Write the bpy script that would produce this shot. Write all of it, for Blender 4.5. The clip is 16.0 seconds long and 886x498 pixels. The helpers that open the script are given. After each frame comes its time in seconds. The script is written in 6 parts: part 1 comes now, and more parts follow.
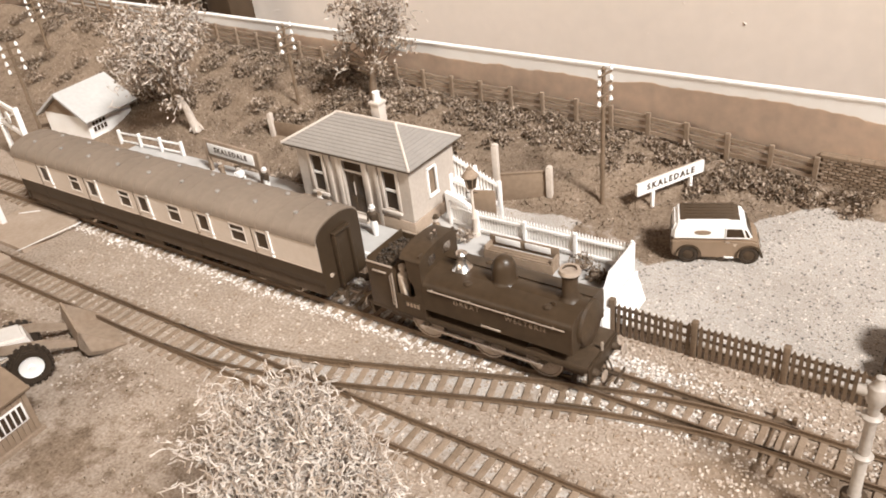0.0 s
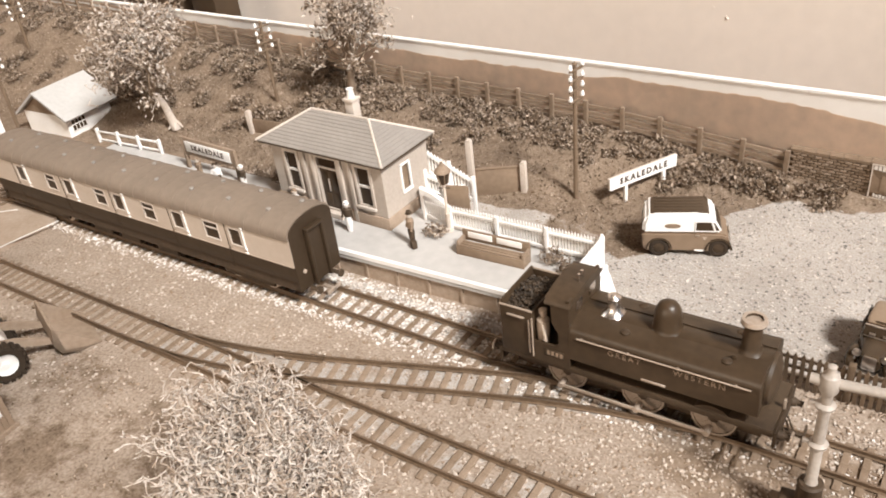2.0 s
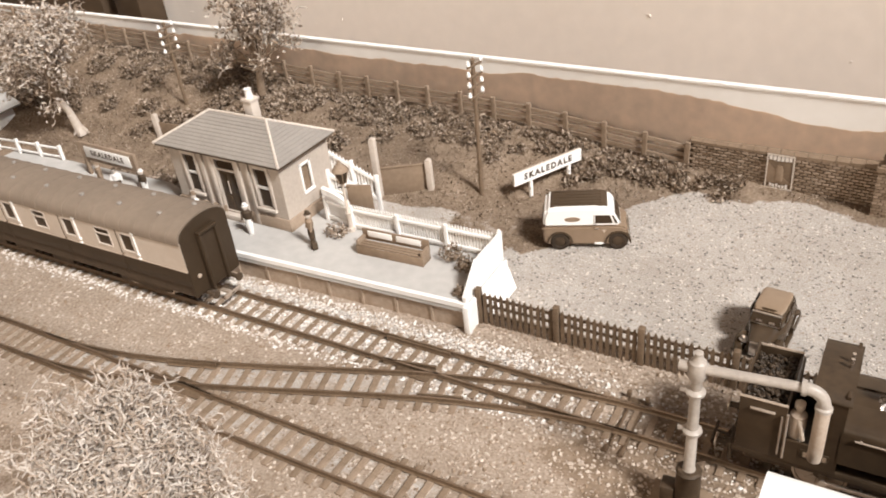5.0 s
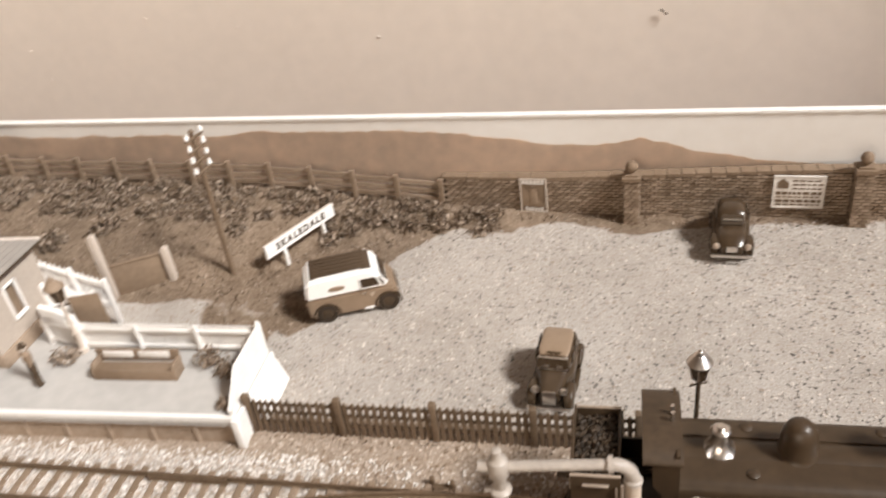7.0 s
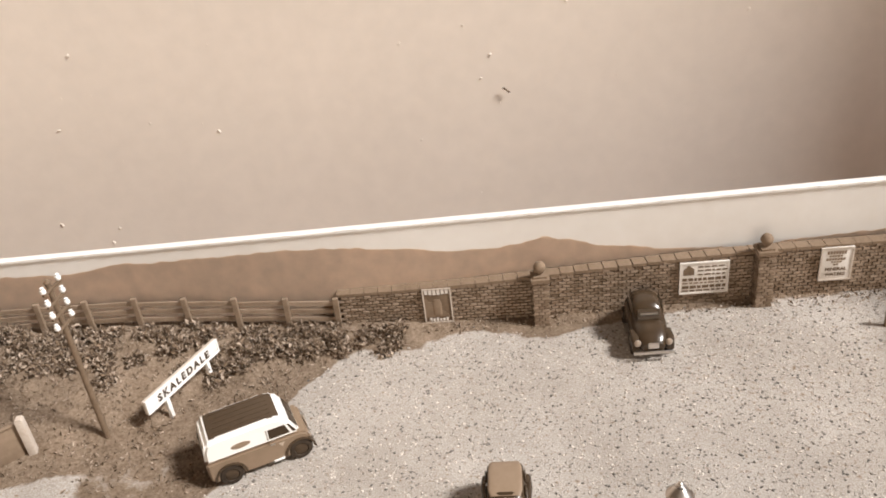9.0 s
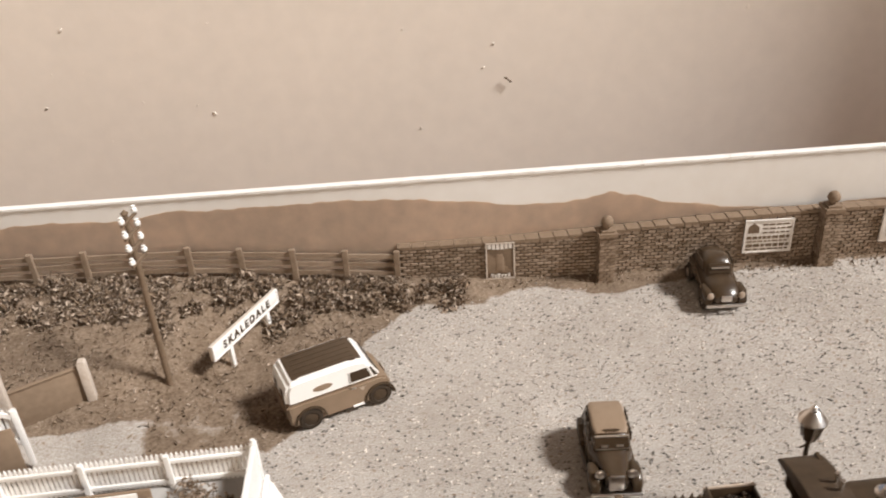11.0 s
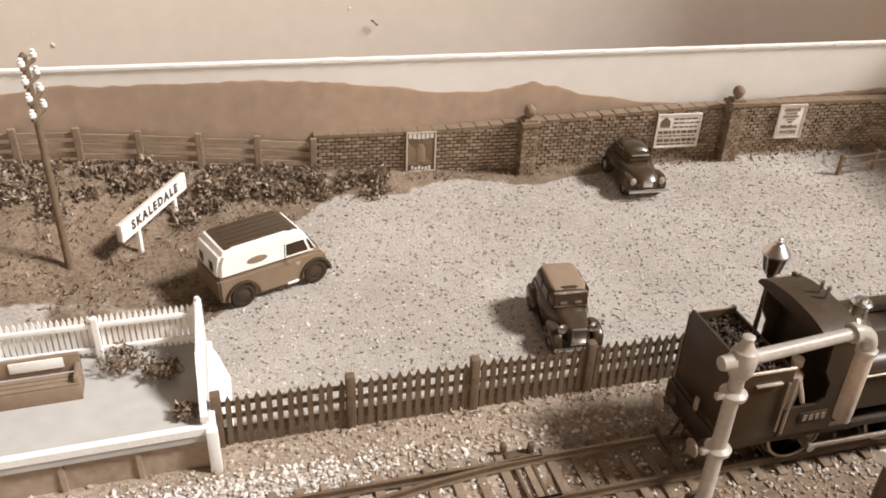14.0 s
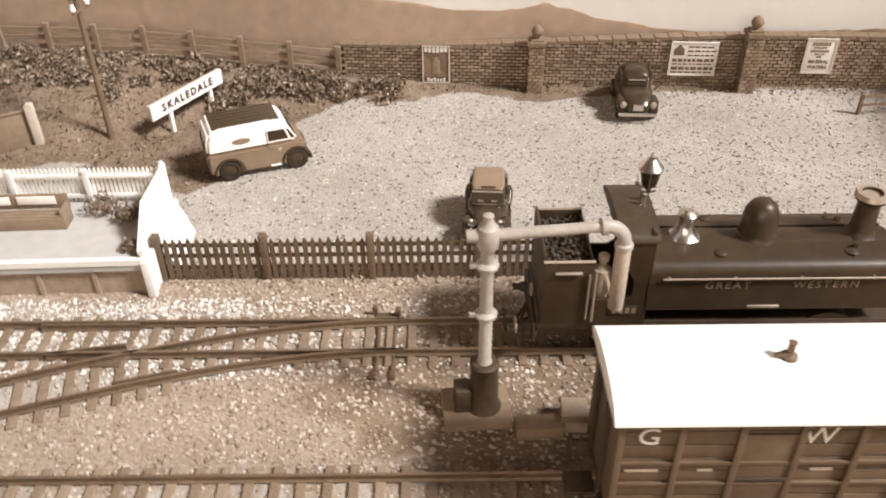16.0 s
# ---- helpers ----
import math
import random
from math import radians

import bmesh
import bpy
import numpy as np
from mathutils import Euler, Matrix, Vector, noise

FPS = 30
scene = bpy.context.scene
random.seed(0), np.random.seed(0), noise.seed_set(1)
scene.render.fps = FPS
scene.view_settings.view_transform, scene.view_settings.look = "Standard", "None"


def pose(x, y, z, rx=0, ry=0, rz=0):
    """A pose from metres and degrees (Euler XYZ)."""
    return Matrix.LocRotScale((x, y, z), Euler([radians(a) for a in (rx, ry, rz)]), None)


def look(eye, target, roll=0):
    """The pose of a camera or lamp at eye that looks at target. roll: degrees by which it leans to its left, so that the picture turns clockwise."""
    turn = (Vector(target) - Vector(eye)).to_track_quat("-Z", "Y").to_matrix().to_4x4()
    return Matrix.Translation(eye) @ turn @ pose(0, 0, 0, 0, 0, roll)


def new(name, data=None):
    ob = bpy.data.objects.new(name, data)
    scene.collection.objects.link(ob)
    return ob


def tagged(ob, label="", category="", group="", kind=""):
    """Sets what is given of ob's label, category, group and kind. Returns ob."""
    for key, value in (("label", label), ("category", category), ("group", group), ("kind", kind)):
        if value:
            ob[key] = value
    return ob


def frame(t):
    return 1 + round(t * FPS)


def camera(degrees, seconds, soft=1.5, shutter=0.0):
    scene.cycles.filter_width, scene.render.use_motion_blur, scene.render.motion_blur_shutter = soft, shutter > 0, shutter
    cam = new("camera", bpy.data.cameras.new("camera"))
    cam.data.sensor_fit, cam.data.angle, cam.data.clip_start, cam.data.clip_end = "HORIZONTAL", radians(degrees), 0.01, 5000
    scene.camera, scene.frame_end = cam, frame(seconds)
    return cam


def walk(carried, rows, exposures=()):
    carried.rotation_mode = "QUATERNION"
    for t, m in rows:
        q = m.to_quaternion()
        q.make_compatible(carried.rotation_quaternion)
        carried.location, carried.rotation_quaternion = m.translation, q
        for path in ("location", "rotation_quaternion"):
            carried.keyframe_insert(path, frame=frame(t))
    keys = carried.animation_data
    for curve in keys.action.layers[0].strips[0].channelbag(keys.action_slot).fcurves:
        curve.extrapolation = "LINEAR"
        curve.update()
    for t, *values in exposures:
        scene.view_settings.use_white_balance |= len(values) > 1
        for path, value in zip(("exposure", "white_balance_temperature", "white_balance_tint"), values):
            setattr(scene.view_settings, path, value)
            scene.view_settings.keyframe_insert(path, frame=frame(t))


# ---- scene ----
cam = camera(56.7, 16.0, soft=1.8, shutter=0.5)
PATH = [
    (0, (0.149, -0.281, 0.278), (-0.884, 1.064, -0.783), -7.1),
    (0.5, (0.15, -0.281, 0.28), (-0.878, 1.058, -0.793), -7.2),
    (1, (0.153, -0.28, 0.278), (-0.876, 1.063, -0.787), -7.2),
    (1.5, (0.158, -0.275, 0.279), (-0.878, 1.063, -0.787), -7.6),
    (2, (0.161, -0.277, 0.278), (-0.857, 1.072, -0.792), -7.3),
    (2.5, (0.168, -0.274, 0.275), (-0.839, 1.082, -0.795), -7.6),
    (3, (0.177, -0.267, 0.268), (-0.808, 1.113, -0.793), -7.0),
    (5.5, (0.185, -0.253, 0.27), (-0.685, 1.182, -0.817), -6.9),
    (6, (0.175, -0.233, 0.267), (-0.55, 1.252, -0.86), -6.3),
    (6.5, (0.169, -0.22, 0.268), (-0.362, 1.341, -0.864), -6.2),
    (7, (0.176, -0.206, 0.271), (-0.256, 1.406, -0.831), -8.2),
    (7.5, (0.15, -0.181, 0.277), (-0.03, 1.511, -0.774), -7.6),
    (8, (0.14, -0.164, 0.283), (0.059, 1.553, -0.74), -7.3),
    (10.5, (0.1, -0.163, 0.259), (0.14, 1.572, -0.735), -4.7),
    (11, (0.071, -0.169, 0.251), (0.152, 1.568, -0.736), -3.9),
    (11.5, (0.05, -0.155, 0.246), (0.16, 1.563, -0.773), -4.7),
    (12, (0.038, -0.152, 0.236), (0.22, 1.577, -0.752), -2.8),
    (12.5, (0.029, -0.156, 0.22), (0.286, 1.562, -0.771), -1.8),
    (13, (0.029, -0.155, 0.201), (0.413, 1.511, -0.835), -0.1),
    (13.5, (0.023, -0.163, 0.2), (0.465, 1.487, -0.84), 1.5),
    (14, (0.02, -0.171, 0.198), (0.501, 1.479, -0.824), 2.6),
    (14.5, (0.044, -0.174, 0.196), (0.445, 1.464, -0.879), 1.3),
    (15, (0.079, -0.198, 0.197), (0.355, 1.455, -0.895), -0.0),
    (15.5, (0.098, -0.221, 0.206), (0.231, 1.417, -0.934), -1.1),
    (16, (0.125, -0.233, 0.21), (0.123, 1.392, -0.956), -0.6),
]
walk(cam, [(t, look(eye, target, roll)) for t, eye, target, roll in PATH],
     [(0, 0.43), (3, 0.36), (5.5, 0.2), (6.5, 0.12), (7.2, 0.18), (8, 0.26), (10.5, 0.06), (12.5, 0.06), (14, 0.2), (16, 0.32)])

# ---- light: low sun through an unseen opening beside the layout, and an added fill lamp behind the camera ----
def area_lamp(name, eye, target, size, power, colour, shape="DISK", size_y=None):
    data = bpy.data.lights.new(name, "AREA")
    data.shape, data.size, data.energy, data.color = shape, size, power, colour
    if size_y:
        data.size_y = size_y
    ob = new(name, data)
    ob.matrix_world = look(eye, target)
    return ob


sun_data = bpy.data.lights.new("sun", "SUN")
sun_data.energy, sun_data.angle, sun_data.color = 5.0, radians(11), (1.0, 0.98, 0.95)
sun = new("sun", sun_data)
sun.matrix_world = look((1.0, -0.36, 1.1), (0, 0, 0))
# added warm fill before the closed south wall, to brighten camera-facing sides
area_lamp("fill_light", (-0.3, -2.33, 0.75), (-0.1, 0, 0.1), 1.7, 27, (1.0, 0.85, 0.69), "RECTANGLE", 1.1)
world = bpy.data.worlds.new("world")
world.use_nodes = True
scene.world = world
sky = world.node_tree.nodes.new("ShaderNodeTexSky")
sky.sky_type, sky.sun_disc, sky.sun_elevation, sky.sun_rotation = "NISHITA", False, radians(46), radians(110)
world.node_tree.links.new(sky.outputs[0], world.node_tree.nodes["Background"].inputs[0])
world.node_tree.nodes["Background"].inputs[1].default_value = 0.05
scene.view_settings.exposure = 0.0


# ---- materials: everything in the brown-toned print's hues ----
def tone(v, hue=None):
    """The sepia colour of a given lightness: browner the darker, or as brown as the lightness hue is."""
    h = 1 - (v if hue is None else hue)
    return (min(1, 0.975 * v * (1.02 + 0.60 * h ** 2.2)), 0.975 * v, 0.975 * v * (0.98 - 0.44 * h ** 2), 1)


def material(name, v, rough=0.6, spread=0.25, scale=400, bump=0.2, metal=0.0, fine=4.0, island=0.0, obrand=0.0, spec=0.4, hue=None):
    m = bpy.data.materials.new(name)
    m.use_nodes = True
    nt = m.node_tree
    b = nt.nodes["Principled BSDF"]
    b.inputs["Roughness"].default_value, b.inputs["Metallic"].default_value = rough, metal
    b.inputs["Specular IOR Level"].default_value = spec
    tc = nt.nodes.new("ShaderNodeTexCoord")
    n1, n2 = nt.nodes.new("ShaderNodeTexNoise"), nt.nodes.new("ShaderNodeTexNoise")
    n1.inputs["Scale"].default_value, n2.inputs["Scale"].default_value = scale * 0.12, scale
    n1.inputs["Detail"].default_value, n2.inputs["Detail"].default_value = 4, fine
    for n in (n1, n2):
        nt.links.new(tc.outputs["Object"], n.inputs["Vector"])
    add = nt.nodes.new("ShaderNodeMath")
    add.operation = "ADD"
    nt.links.new(n1.outputs[0], add.inputs[0])
    nt.links.new(n2.outputs[0], add.inputs[1])
    src = add.outputs[0]
    if island or obrand:
        if island:
            g = nt.nodes.new("ShaderNodeNewGeometry")
            rnd, amount = g.outputs["Random Per Island"], island
        else:
            g = nt.nodes.new("ShaderNodeObjectInfo")
            rnd, amount = g.outputs["Random"], obrand
        mul = nt.nodes.new("ShaderNodeMath")
        mul.operation = "MULTIPLY_ADD"
        mul.inputs[1].default_value = amount
        nt.links.new(rnd, mul.inputs[0])
        nt.links.new(src, mul.inputs[2])
        sub = nt.nodes.new("ShaderNodeMath")
        sub.operation = "SUBTRACT"
        sub.inputs[1].default_value = amount / 2
        nt.links.new(mul.outputs[0], sub.inputs[0])
        src = sub.outputs[0]
    ramp = nt.nodes.new("ShaderNodeValToRGB")
    ramp.color_ramp.elements[0].position, ramp.color_ramp.elements[1].position = 0.0, 1.0
    scl = nt.nodes.new("ShaderNodeMapRange")
    scl.inputs["From Min"].default_value, scl.inputs["From Max"].default_value = 0.55, 1.45
    nt.links.new(src, scl.inputs["Value"])
    nt.links.new(scl.outputs[0], ramp.inputs[0])
    ramp.color_ramp.elements[0].color = tone(v * (1 - spread), hue)
    ramp.color_ramp.elements[1].color = tone(min(0.95, v * (1 + spread)), hue)
    nt.links.new(ramp.outputs[0], b.inputs["Base Color"])
    if bump:
        bp = nt.nodes.new("ShaderNodeBump")
        bp.inputs["Strength"].default_value, bp.inputs["Distance"].default_value = bump, 0.0006
        nt.links.new(n2.outputs[0], bp.inputs["Height"])
        nt.links.new(bp.outputs[0], b.inputs["Normal"])
    return m


M_WALLPAPER = material("wall_paint", 0.84, 0.75, 0.05, 40, 0.25, hue=0.55)
# for the unseen walls and ceiling; value lowered to cut bounced light
M_ROOM = material("room_paint", 0.5, 0.8, 0.05, 20, 0.1)
M_CARPET = material("carpet", 0.25, 0.95, 0.2, 60, 0.4)
M_BOARDWHITE = material("white_board_paint", 0.72, 0.6, 0.06, 90, 0.2)
M_HILL = material("hill_paint", 0.54, 0.7, 0.2, 110, 0.35, hue=0.3)
M_STONE = material("ballast_stone", 0.55, 0.85, 0.36, 500, 0.2, island=1.0)
M_GRIT = material("grit_stone", 0.31, 0.9, 0.42, 500, 0.2, island=1.2)
M_GRIT2 = material("yard_stone", 0.36, 0.9, 0.6, 500, 0.2, island=1.2, hue=0.55)
M_TWIGPALE = material("dry_pale_twig", 0.41, 0.85, 0.35, 700, 0.3, island=0.8)
M_RAIL = material("rusty_rail", 0.10, 0.5, 0.4, 700, 0.3, 0.3)
M_RAILTOP = material("worn_rail_top", 0.20, 0.4, 0.3, 900, 0.2, 0.7)
M_SLEEPER = material("weathered_sleeper", 0.17, 0.85, 0.35, 900, 0.5, obrand=0.5)
M_DARKWOOD = material("dark_fence_wood", 0.085, 0.75, 0.35, 900, 0.4, obrand=0.4)
M_FENCE = material("grey_fence_wood", 0.185, 0.8, 0.35, 900, 0.5, obrand=0.4)
M_WHITE = material("white_enamel", 0.80, 0.5, 0.08, 700, 0.2)
M_CONCRETE = material("concrete", 0.45, 0.85, 0.18, 600, 0.3)
M_PLATFORM = material("platform_surface", 0.42, 0.85, 0.14, 160, 0.2, hue=0.72)
M_PLATSTONE = material("platform_stone", 0.26, 0.85, 0.3, 350, 0.4)
M_SLATE = material("roof_slate", 0.24, 0.75, 0.12, 500, 0.25, obrand=0.25, hue=0.55)
M_LEAD = material("lead_roll", 0.50, 0.6, 0.1, 500, 0.2)
M_STUCCO = material("station_wall", 0.38, 0.8, 0.12, 500, 0.25, hue=0.45)
M_PLINTH = material("station_plinth", 0.24, 0.8, 0.2, 500, 0.3)
M_TRIM = material("cream_trim", 0.48, 0.6, 0.1, 600, 0.15)
M_DOOR = material("dark_door_paint", 0.05, 0.5, 0.25, 600, 0.15)
M_PANE = material("dark_window_pane", 0.03, 0.3, 0.2, 300, 0.0, spec=0.25)
M_CREAM = material("coach_cream", 0.42, 0.45, 0.08, 300, 0.05)
M_UMBER = material("coach_brown", 0.026, 0.5, 0.2, 300, 0.05, spec=0.3)
M_COACHROOF = material("coach_roof", 0.16, 0.65, 0.14, 250, 0.15, hue=0.3)
M_BLACK = material("black_underframe", 0.036, 0.7, 0.4, 500, 0.2)
M_LOCO = material("loco_green", 0.033, 0.38, 0.3, 260, 0.1, spec=0.35)
M_LOCOBLACK = material("loco_black", 0.033, 0.48, 0.4, 400, 0.15, spec=0.35)
M_BRASS = material("polished_brass", 0.7, 0.27, 0.1, 300, 0.0, 1.0)
M_STEEL = material("bright_steel", 0.36, 0.4, 0.2, 500, 0.1, 0.4)
M_LETTER = material("dull_gilt_letter", 0.20, 0.5, 0.2, 500, 0.0)
M_LINING = material("pale_lining", 0.34, 0.5, 0.2, 500, 0.0)
M_COAL = material("coal", 0.028, 0.6, 0.6, 900, 0.6, island=1.0)
M_VANWHITE = material("van_white", 0.82, 0.35, 0.03, 200, 0.0)
M_VANBROWN = material("van_brown", 0.16, 0.35, 0.12, 200, 0.0)
M_VANROOF = material("van_roof_dark", 0.045, 0.6, 0.2, 400, 0.1)
M_TYRE = material("tyre_rubber", 0.02, 0.75, 0.3, 500, 0.2)
M_CARBLACK = material("car_black", 0.035, 0.25, 0.3, 200, 0.0, spec=0.5)
M_CARROOF = material("car_roof_brown", 0.18, 0.4, 0.12, 300, 0.0)
M_CHROME = material("chrome", 0.7, 0.28, 0.05, 200, 0.0, 1.0)
M_CRANE = material("crane_paint", 0.33, 0.4, 0.2, 500, 0.2, hue=0.5)
M_CRANEDARK = material("crane_dark_iron", 0.04, 0.6, 0.4, 500, 0.3)
M_BAG = material("canvas_bag", 0.34, 0.85, 0.2, 700, 0.3)
M_WAGON = material("wagon_brown", 0.085, 0.6, 0.25, 300, 0.15)
M_WAGONROOF = material("wagon_roof_white", 0.88, 0.55, 0.05, 150, 0.1)
M_BRICK = material("wall_brick", 0.18, 0.85, 0.4, 900, 0.5, obrand=0.7)
M_BRICKJ = material("wall_brick_far", 0.18, 0.85, 0.4, 900, 0.5, island=0.7)
M_MORTAR = material("wall_mortar", 0.06, 0.9, 0.3, 900, 0.4)
M_COPING = material("coping_stone", 0.15, 0.85, 0.25, 600, 0.4)
M_POSTERW = material("poster_paper", 0.66, 0.7, 0.08, 600, 0.05)
M_POSTERD = material("poster_ink", 0.10, 0.7, 0.3, 600, 0.05)
M_POSTERM = material("poster_mid_tone", 0.15, 0.7, 0.3, 300, 0.05)
M_POLE = material("pole_wood", 0.11, 0.8, 0.3, 600, 0.4)
M_INSUL = material("white_porcelain", 0.85, 0.25, 0.03, 300, 0.0)
M_TWIG = material("twig", 0.16, 0.85, 0.4, 700, 0.4)
M_LEAFPALE = material("pale_foliage", 0.36, 0.8, 0.5, 500, 0.2, island=1.0)
M_LEAFMID = material("mid_foliage", 0.22, 0.85, 0.55, 500, 0.2, island=1.2)
M_LEAFDARK = material("dark_foliage", 0.12, 0.85, 0.5, 500, 0.2, island=1.2)
M_GRASS = material("dry_grass", 0.20, 0.9, 0.5, 500, 0.2, island=1.2)
M_SKIN = material("figure_paint_pale", 0.5, 0.6, 0.1, 300, 0.0)
M_CLOTHD = material("figure_paint_dark", 0.04, 0.7, 0.3, 300, 0.0)
M_CLOTHM = material("figure_paint_mid", 0.18, 0.7, 0.2, 300, 0.0)
M_CLOTHW = material("figure_paint_white", 0.75, 0.7, 0.05, 300, 0.0)
M_SHEDROOF = material("shed_roof_felt", 0.42, 0.8, 0.1, 400, 0.2, hue=0.75)
M_DIGGER = material("digger_white", 0.62, 0.45, 0.1, 300, 0.05)
M_BUCKET = material("worn_bucket", 0.22, 0.6, 0.3, 400, 0.3)
M_TARMAC = material("crossing_tarmac", 0.27, 0.85, 0.2, 400, 0.3)
M_HUT = material("hut_boards", 0.20, 0.8, 0.2, 500, 0.3, obrand=0.4)
M_DARKCAB = material("dark_cabinet", 0.035, 0.5, 0.3, 30, 0.05)
M_PANELB = material("brown_panel", 0.16, 0.8, 0.2, 300, 0.2)

# the ground: soil, with pale gravel on the yard and ballast along the tracks
M_GROUND = bpy.data.materials.new("scenic_ground")
M_GROUND.use_nodes = True


def ground_nodes(m):
    nt = m.node_tree
    b = nt.nodes["Principled BSDF"]
    b.inputs["Roughness"].default_value, b.inputs["Specular IOR Level"].default_value = 0.95, 0.15
    tc = nt.nodes.new("ShaderNodeTexCoord")

    def noise_at(scale, detail=4.0, rough=0.6):
        n = nt.nodes.new("ShaderNodeTexNoise")
        n.inputs["Scale"].default_value, n.inputs["Detail"].default_value, n.inputs["Roughness"].default_value = scale, detail, rough
        nt.links.new(tc.outputs["Object"], n.inputs["Vector"])
        return n.outputs[0]

    def ramp(src, a, ca, z, cz):
        r = nt.nodes.new("ShaderNodeValToRGB")
        r.color_ramp.elements[0].position, r.color_ramp.elements[1].position = a, z
        r.color_ramp.elements[0].color, r.color_ramp.elements[1].color = ca, cz
        nt.links.new(src, r.inputs[0])
        return r.outputs[0]

    def mix(fac, a, c, kind="MIX"):
        x = nt.nodes.new("ShaderNodeMix")
        x.data_type, x.blend_type = "RGBA", kind
        nt.links.new(fac, x.inputs[0]) if not isinstance(fac, float) else None
        if isinstance(fac, float):
            x.inputs[0].default_value = fac
        nt.links.new(a, x.inputs[6])
        nt.links.new(c, x.inputs[7])
        return x.outputs[2]

    big, mid, grain, speck = noise_at(14), noise_at(90), noise_at(620, 3), noise_at(1300, 2, 0.7)
    soil = mix(0.5, ramp(mid, 0.3, tone(0.08), 0.72, tone(0.24)), ramp(grain, 0.3, tone(0.06), 0.75, tone(0.32)))
    gravel = mix(0.55, ramp(mid, 0.25, tone(0.34, 0.5), 0.75, tone(0.48, 0.62)), ramp(speck, 0.34, tone(0.22, 0.4), 0.64, tone(0.54, 0.65)))
    gravel = mix(ramp(noise_at(430, 3, 0.6), 0.60, (0, 0, 0, 1), 0.68, (1, 1, 1, 1)), gravel, ramp(grain, 0.3, tone(0.12), 0.7, tone(0.28)))
    brownish = mix(0.6, ramp(mid, 0.3, tone(0.21), 0.7, tone(0.36)), ramp(grain, 0.3, tone(0.14), 0.72, tone(0.46)))
    at = nt.nodes.new("ShaderNodeAttribute")
    at.attribute_name = "cover"
    sep = nt.nodes.new("ShaderNodeSeparateColor")
    nt.links.new(at.outputs["Color"], sep.inputs[0])

    def edge(channel):
        a = nt.nodes.new("ShaderNodeMath")
        a.operation = "ADD"
        nt.links.new(sep.outputs[channel], a.inputs[0])
        s = nt.nodes.new("ShaderNodeMath")
        s.operation = "MULTIPLY_ADD"
        s.inputs[1].default_value, s.inputs[2].default_value = 1.1, -0.55
        nt.links.new(mid, s.inputs[0])
        nt.links.new(s.outputs[0], a.inputs[1])
        return ramp(a.outputs[0], 0.38, (0, 0, 0, 1), 0.62, (1, 1, 1, 1))

    col = mix(edge(1), soil, brownish)
    col = mix(edge(0), col, gravel)
    stain = ramp(big, 0.35, (0.78, 0.76, 0.74, 1), 0.65, (1, 1, 1, 1))
    # third channel: oily dirt, with shade painted in
    col = mix(edge(2), col, mix(0.5, soil, ramp(mid, 0.3, tone(0.12), 0.7, tone(0.26))))
    nt.links.new(mix(0.7, col, stain, "MULTIPLY"), b.inputs["Base Color"])
    bp = nt.nodes.new("ShaderNodeBump")
    bp.inputs["Strength"].default_value, bp.inputs["Distance"].default_value = 0.55, 0.0009
    nt.links.new(speck, bp.inputs["Height"])
    nt.links.new(bp.outputs[0], b.inputs["Normal"])


ground_nodes(M_GROUND)


# ---- mesh helpers, in millimetres ----
def box(bm, x0, x1, y0, y1, z0, z1, bevel=0.0, m=None):
    mt = Matrix.LocRotScale(((x0 + x1) / 2, (y0 + y1) / 2, (z0 + z1) / 2), None, (abs(x1 - x0), abs(y1 - y0), abs(z1 - z0)))
    made = bmesh.ops.create_cube(bm, size=1, matrix=(m @ mt) if m else mt)["verts"]
    if bevel:
        edges = list({e for v in made for e in v.link_edges})
        bmesh.ops.bevel(bm, geom=edges, offset=bevel, segments=2, affect="EDGES", profile=0.5)
    return bm


def rod(bm, p, q, r0, r1=None, seg=10):
    p, q = Vector(p), Vector(q)
    d = q - p
    mt = Matrix.Translation((p + q) / 2) @ d.to_track_quat("Z", "Y").to_matrix().to_4x4()
    bmesh.ops.create_cone(bm, cap_ends=True, segments=seg, radius1=r0, radius2=r0 if r1 is None else r1, depth=d.length, matrix=mt)
    return bm


def lathe(bm, profile, m=None, seg=20):
    """A turned body about z from pairs of radius and height."""
    m = m or Matrix()
    rings = []
    for r, z in profile:
        if r < 1e-6:
            rings.append([bm.verts.new(m @ Vector((0, 0, z)))])
        else:
            rings.append([bm.verts.new(m @ Vector((r * math.cos(2 * math.pi * i / seg), r * math.sin(2 * math.pi * i / seg), z))) for i in range(seg)])
    for a, b in zip(rings, rings[1:]):
        for i in range(seg):
            j = (i + 1) % seg
            if len(a) == 1 and len(b) == 1:
                continue
            if len(a) == 1:
                bm.faces.new((a[0], b[i], b[j]))
            elif len(b) == 1:
                bm.faces.new((a[i], a[j], b[0]))
            else:
                bm.faces.new((a[i], a[j], b[j], b[i]))
    for ring, flip in ((rings[0], True), (rings[-1], False)):
        if len(ring) > 1:
            bm.faces.new(ring[::-1] if flip else ring)
    return bm


